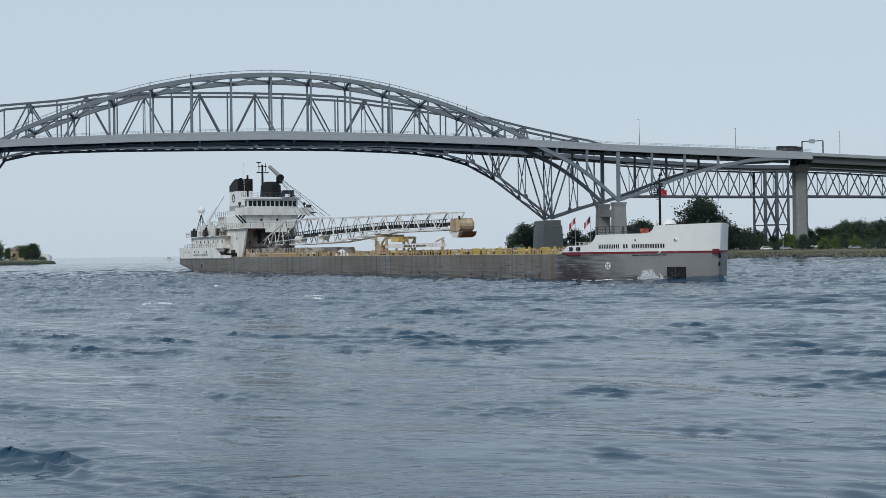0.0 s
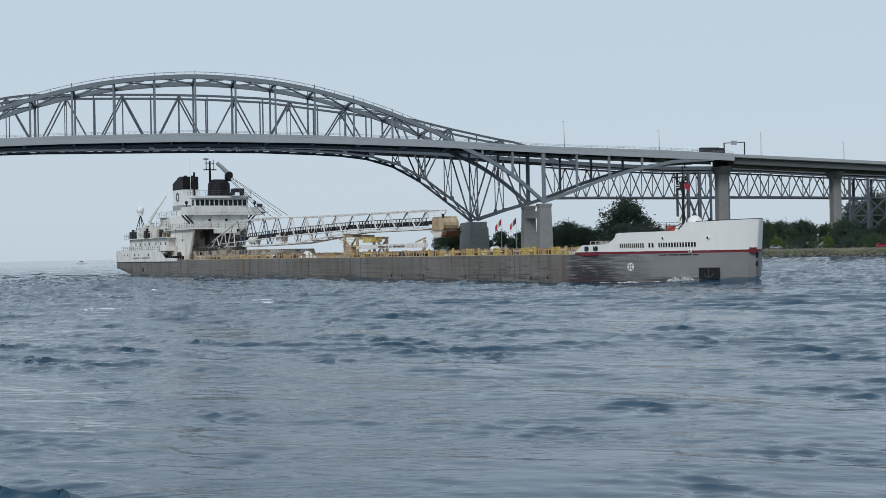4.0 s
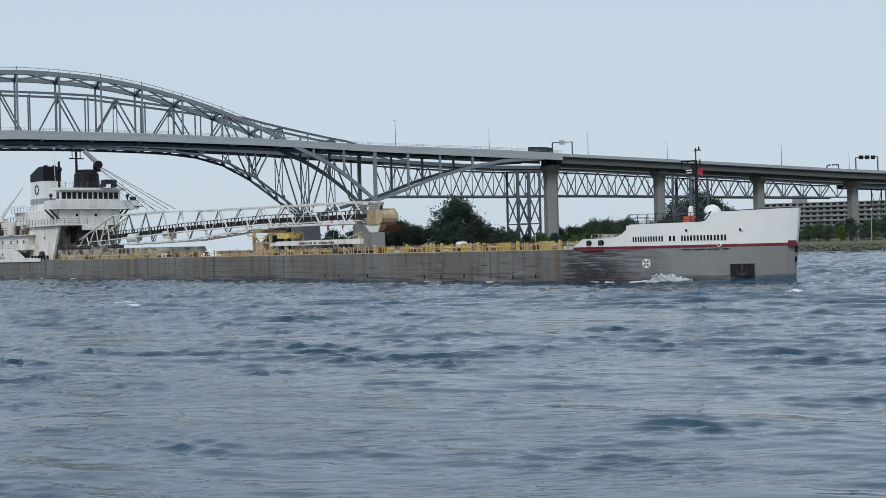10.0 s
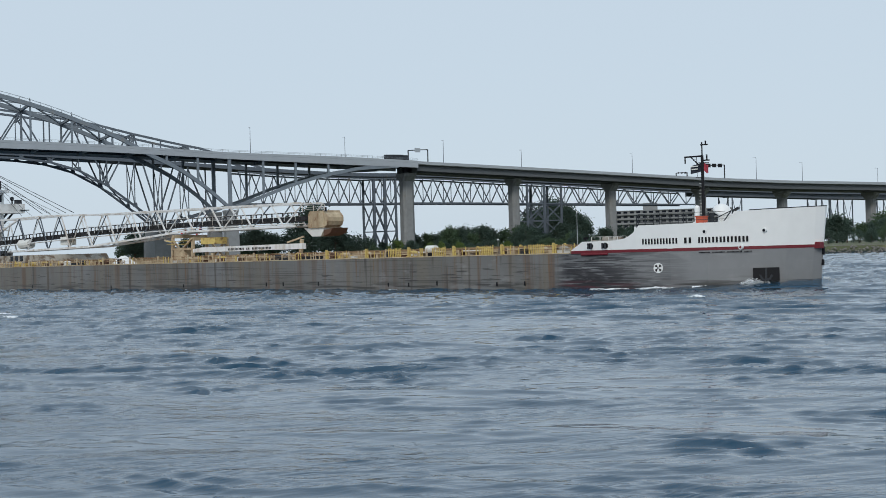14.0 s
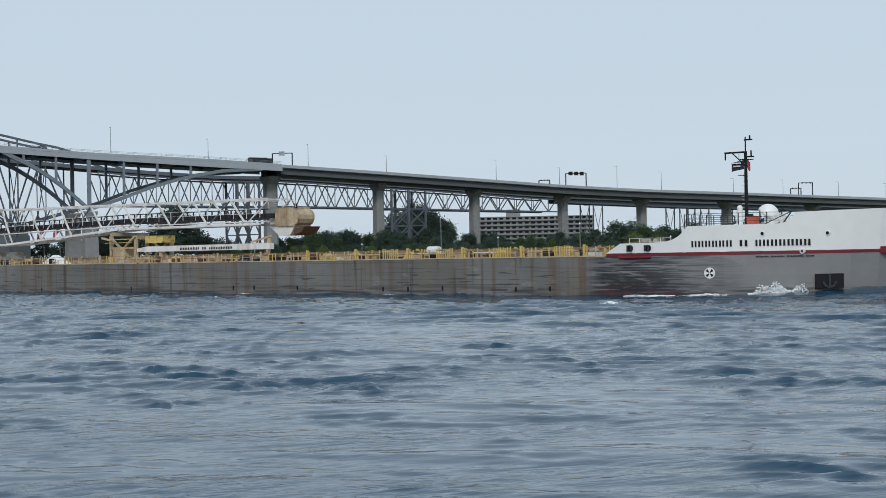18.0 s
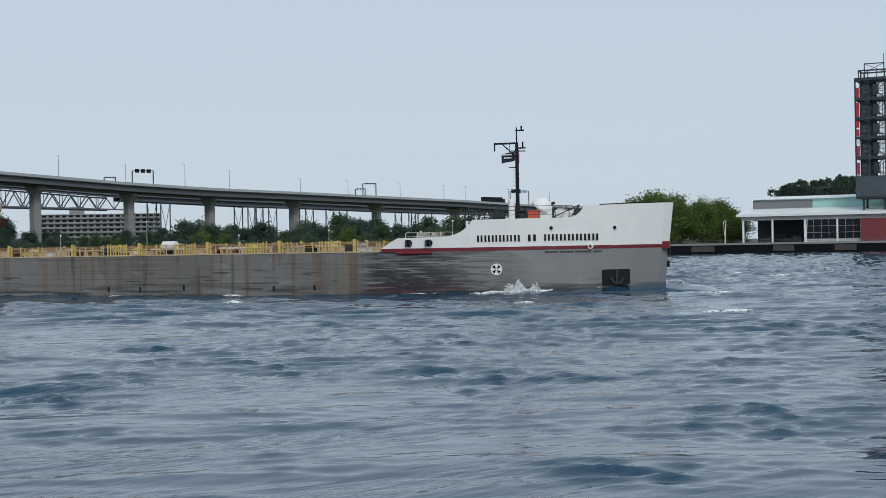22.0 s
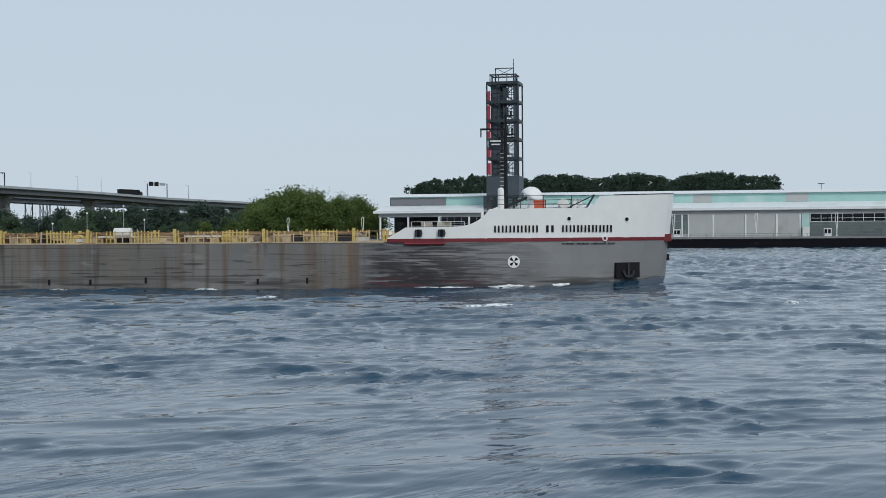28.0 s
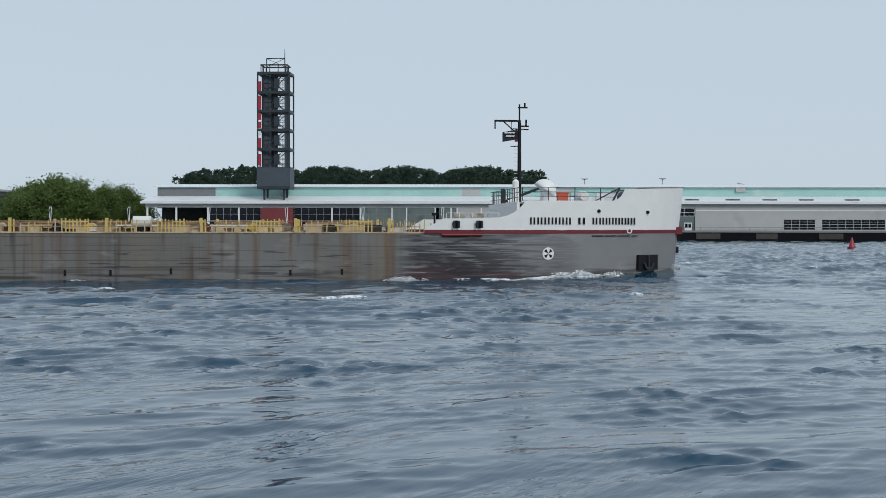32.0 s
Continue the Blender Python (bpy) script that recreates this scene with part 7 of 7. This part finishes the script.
def white_shed():
    x, y = polar(-15.72, 846)
    t = thing("boat_house", "small white domed boat house at the point", "shed", m=Matrix.Translation((x, y, 1.7)))
    part("wall", Geo().box(-3, 3, 0, 5, 0, 2.8), WHITE, t)
    part("roof", Geo().prism([(-3.2, 2.8), (3.2, 2.8), (2.2, 3.8), (0, 4.2), (-2.2, 3.8)], -0.2, 5.2), WHITE, t)


white_shed()


def car(az, d, paint, label, turn=0.0):
    x, y = polar(az, d)
    t = thing("car", label, "car", group="cars parked on the far bank", m=Matrix.Translation((x, y, 2.6)) @ Matrix.Rotation(radians(-az + turn), 4, "Z"))
    body = [(-2.2, 0.35), (2.2, 0.35), (2.25, 0.8), (1.5, 0.95), (0.8, 1.5), (-1.2, 1.55), (-2.0, 0.98), (-2.25, 0.85)]
    part("body", Geo().prism(body, -0.9, 0.9), paint, t)
    part("side_window", Geo().prism([(-1.7, 0.98), (1.25, 0.98), (0.7, 1.42), (-1.1, 1.46)], -0.92, 0.92), GLASS, t)
    for u in (-1.35, 1.35):
        for v in (-0.85, 0.85):
            wl_ = part("wheel", Geo().tube((u, v - 0.1, 0.34), (u, v + 0.1, 0.34), 0.34, n=14), BLACK, t)
            part("rim", Geo().tube((u, v - 0.11, 0.34), (u, v + 0.11, 0.34), 0.18, n=10), GIRDER, wl_)


for az, d, p, lab in ((12.85, 575, WHITE, "white car parked on the far bank"), (13.6, 570, GIRDER, "silver car parked on the far bank"), (20.7, 520, WHITE, "white car parked on the far bank"), (21.6, 518, GIRDER, "silver van parked on the far bank"),
                      (20.2, 522, RED, "dark red car parked on the far bank"), (15.1, 560, DARKSTEEL, "dark car parked on the far bank"), (16.2, 555, GIRDER, "silver car parked on the far bank"), (28.6, 470, WHITE, "white car parked on the far bank"), (42.7, 425, WHITE, "white car beside the quay"), (43.6, 428, GIRDER, "silver car beside the quay")):
    car(az, d, p, lab, 8)


def park_lamp(az, d, tall):
    x, y = polar(az, d)
    t = thing("park_lamp", "tall slim pale lamp post on the far bank", "lamp post", group="lamp posts on the far bank", m=Matrix.Translation((x, y, 2.5)))
    part("pole", Geo().tube((0, 0, 0), (0, 0, tall), 0.14, 0.08, 6), GIRDER, t)
    part("lantern", Geo().ball((0, 0, tall + 0.2), 0.3, 8, 6), WHITE, t)


def flood_mast(az, d, tall):
    x, y = polar(az, d)
    t = thing("floodlight_mast", "slim floodlight mast standing beyond the warehouse roof", "light mast", group="floodlight masts behind the warehouse", m=Matrix.Translation((x, y, 2.5)) @ Matrix.Rotation(radians(-az), 4, "Z"))
    part("pole", Geo().tube((0, 0, 0), (0, 0, tall), 0.2, 0.12, 8), GIRDER, t)
    part("lamp_head", Geo().box(-1.1, 1.1, -0.4, 0.4, tall, tall + 0.2).box(-0.7, 0.7, -0.3, 0.3, tall - 0.12, tall), STEEL, t)


for az in (67.85, 70.94):
    flood_mast(az, 480, 17.0)
for az, d, h_ in ((13.5, 560, 5), (17.8, 545, 5), (21.0, 515, 14), (23.3, 480, 6), (26.6, 470, 10), (30.2, 455, 5), (33.8, 445, 6), (37.5, 430, 5), (38.8, 430, 8), (40.2, 425, 10), (41.0, 430, 6)):
    park_lamp(az, d, h_)


def flag_pole(az, d, tall, colours, label):
    x, y = polar(az, d)
    t = thing("flagpole", label, "flagpole", m=Matrix.Translation((x, y, 2.5)))
    part("pole", Geo().tube((0, 0, -3), (0, 0, tall), 0.12, 0.07, 6), GIRDER, t)
    for i, m_ in enumerate(colours):
        rings = []
        for k in range(3):
            u = (i + k / 2) * 4.2 / len(colours)
            dx, dz = -u * 0.62, -u * 0.75
            rings.append([(dx, 0.2 * math.sin(u * 2), tall - 2.6 + dz), (dx, 0.2 * math.sin(u * 2), tall - 0.1 + dz), (dx, 0.2 * math.sin(u * 2) + 0.04, tall - 0.1 + dz), (dx, 0.2 * math.sin(u * 2) + 0.04, tall - 2.6 + dz)])
        part("flag_panel", Geo().loft(rings), m_, t)


FLAG_RED, FLAG_BLUE = mat("flag_red", (0.45, 0.03, 0.05), 0.8, grain=0.05), mat("flag_blue", (0.04, 0.05, 0.16), 0.8, grain=0.05)
flag_pole(5.35, 600, 15.2, [FLAG_RED, WHITE, FLAG_RED], "white flagpole with a red and white flag")
flag_pole(5.95, 600, 15.6, [FLAG_BLUE, FLAG_RED, WHITE, FLAG_RED], "white flagpole with a striped red, white and blue flag")


def buoy():
    t = thing("channel_buoy", "red channel buoy floating in the river", "buoy", m=Matrix.Translation((*polar(78.25, 244), 0)))
    part("float", Geo().tube((0, 0, -0.6), (0, 0, 0.35), 0.75, 0.75, 14), RED, t)
    part("body", Geo().tube((0, 0, 0.35), (0, 0, 1.5), 0.55, 0.2, 12), RED, t)
    part("topmark", Geo().tube((0, 0, 1.5), (0, 0, 1.95), 0.22, 0.05, 10), RED, t)


buoy()


def motor_boat():
    t = thing("motor_boat", "small white cabin cruiser far off on the lake", "boat")
    part("hull", Geo().loft([[(x, -w, 0.9), (x, -w * 0.8, -0.4), (x, w * 0.8, -0.4), (x, w, 0.9)] for x, w in ((-4.5, 1.4), (0, 1.5), (3, 1.0), (4.8, 0.1))]), WHITE, t)
    part("cabin", Geo().prism([(-2.5, 0.9), (2.2, 0.9), (1.2, 2.3), (-2.2, 2.4)], -1.1, 1.1), WHITE, t)
    part("windscreen", Geo().prism([(-1.9, 1.3), (1.6, 1.3), (1.1, 2.0), (-1.8, 2.0)], -1.13, 1.13), GLASS, t)
    part("wake", Geo().box(-22, -4.4, -1.0, 1.0, -0.2, 0.12), FOAM, t)
    return t


motor_boat_far = motor_boat()


def whitecaps():
    rng = random.Random(23)
    w = thing("whitecap", "small white breaking crests on the river", "foam", kind="stuff")
    for i in range(54):
        az = rng.uniform(-16, 84)
        d = rng.uniform(60, 190) if i % 2 else rng.uniform(100, 330)
        x, y = polar(az, d)
        L = rng.uniform(0.7, 2.6) * (0.7 if i % 3 else 1.2)
        bend = rng.uniform(-0.12, 0.12)
        g = crest(rng, -L / 2, L / 2, rng.uniform(0.09, 0.17), rng.uniform(0.3, 0.7), lambda q: bend * q * q)
        ob = part("foam_crest", g, BROKEN, w, smooth=True)
        ob.matrix_basis = pose(x, y, 0.04, 0, 0, -az + rng.uniform(-20, 20))
    return w


river_foam = whitecaps()

# ---- what moves: the ship with its bow wave, the water and its drift ----


def ship_pose(t):
    u = (t - 16) / 16
    bx, by = 68.06 + 35.98 * u + 0.65 * u * u, 98.42 - 63.11 * u + 0.23 * u * u
    a = radians(150.28 - 3.407 * u)
    side = 1.6  # the keel line runs this far to starboard of the steered line
    return pose(bx - 192 * math.sin(a) + side * math.cos(a), by - 192 * math.cos(a) - side * math.sin(a), 0, 0, 0, 90 - math.degrees(a))


def burst_pose(x, z):
    """On the ship's side at x, turned along it."""
    turn = math.degrees(math.atan2(half_beam(x - 1) - half_beam(min(x + 1, 192.5)), 2))
    return pose(x, -half_beam(min(x + 0.6, 192.5)) - 0.15, z + 0.8 * SWELL(x), 0, 0, turn)


def motions():
    rows = [(t, ship_pose(t)) for t in range(0, 33, 2)]
    walk(cargo_ship, rows)
    walk(bow_foam, rows)
    # each burst rises beside the bow, is left behind by the ship and sinks again
    for ob, t, x, tall in foam_plumes:
        low = -tall - 1.1
        keys = [(t - 0.9, x + 1.2, low), (t - 0.3, x + 0.6, -0.12), (t + 0.1, x, 0.06), (t + 0.6, x - 1.6, -0.25 * tall), (t + 1.6, x - 4.5, low)]
        sunk = [k for k in keys if 0 < k[0] < 32]
        begin = (0, *[float(np.interp(0, [k[0] for k in keys], [k[j] for k in keys])) for j in (1, 2)])
        end = (32, *[float(np.interp(32, [k[0] for k in keys], [k[j] for k in keys])) for j in (1, 2)])
        walk(ob, [(a, burst_pose(q, z)) for a, q, z in [begin] + sunk + [end]])
    drift = [(0, Matrix.Translation(-16 * DRIFT)), (16, Matrix.Identity(4)), (32, Matrix.Translation(16 * DRIFT))]
    walk(river_foam, drift)
    bx, by = polar(-11.15, 1180)
    walk(motor_boat_far, [(0, pose(bx + 4, by, 0, 0, 0, 195)), (32, pose(bx - 60, by - 20, 0, 0, 0, 195))])
    walk(water, drift)


motions()
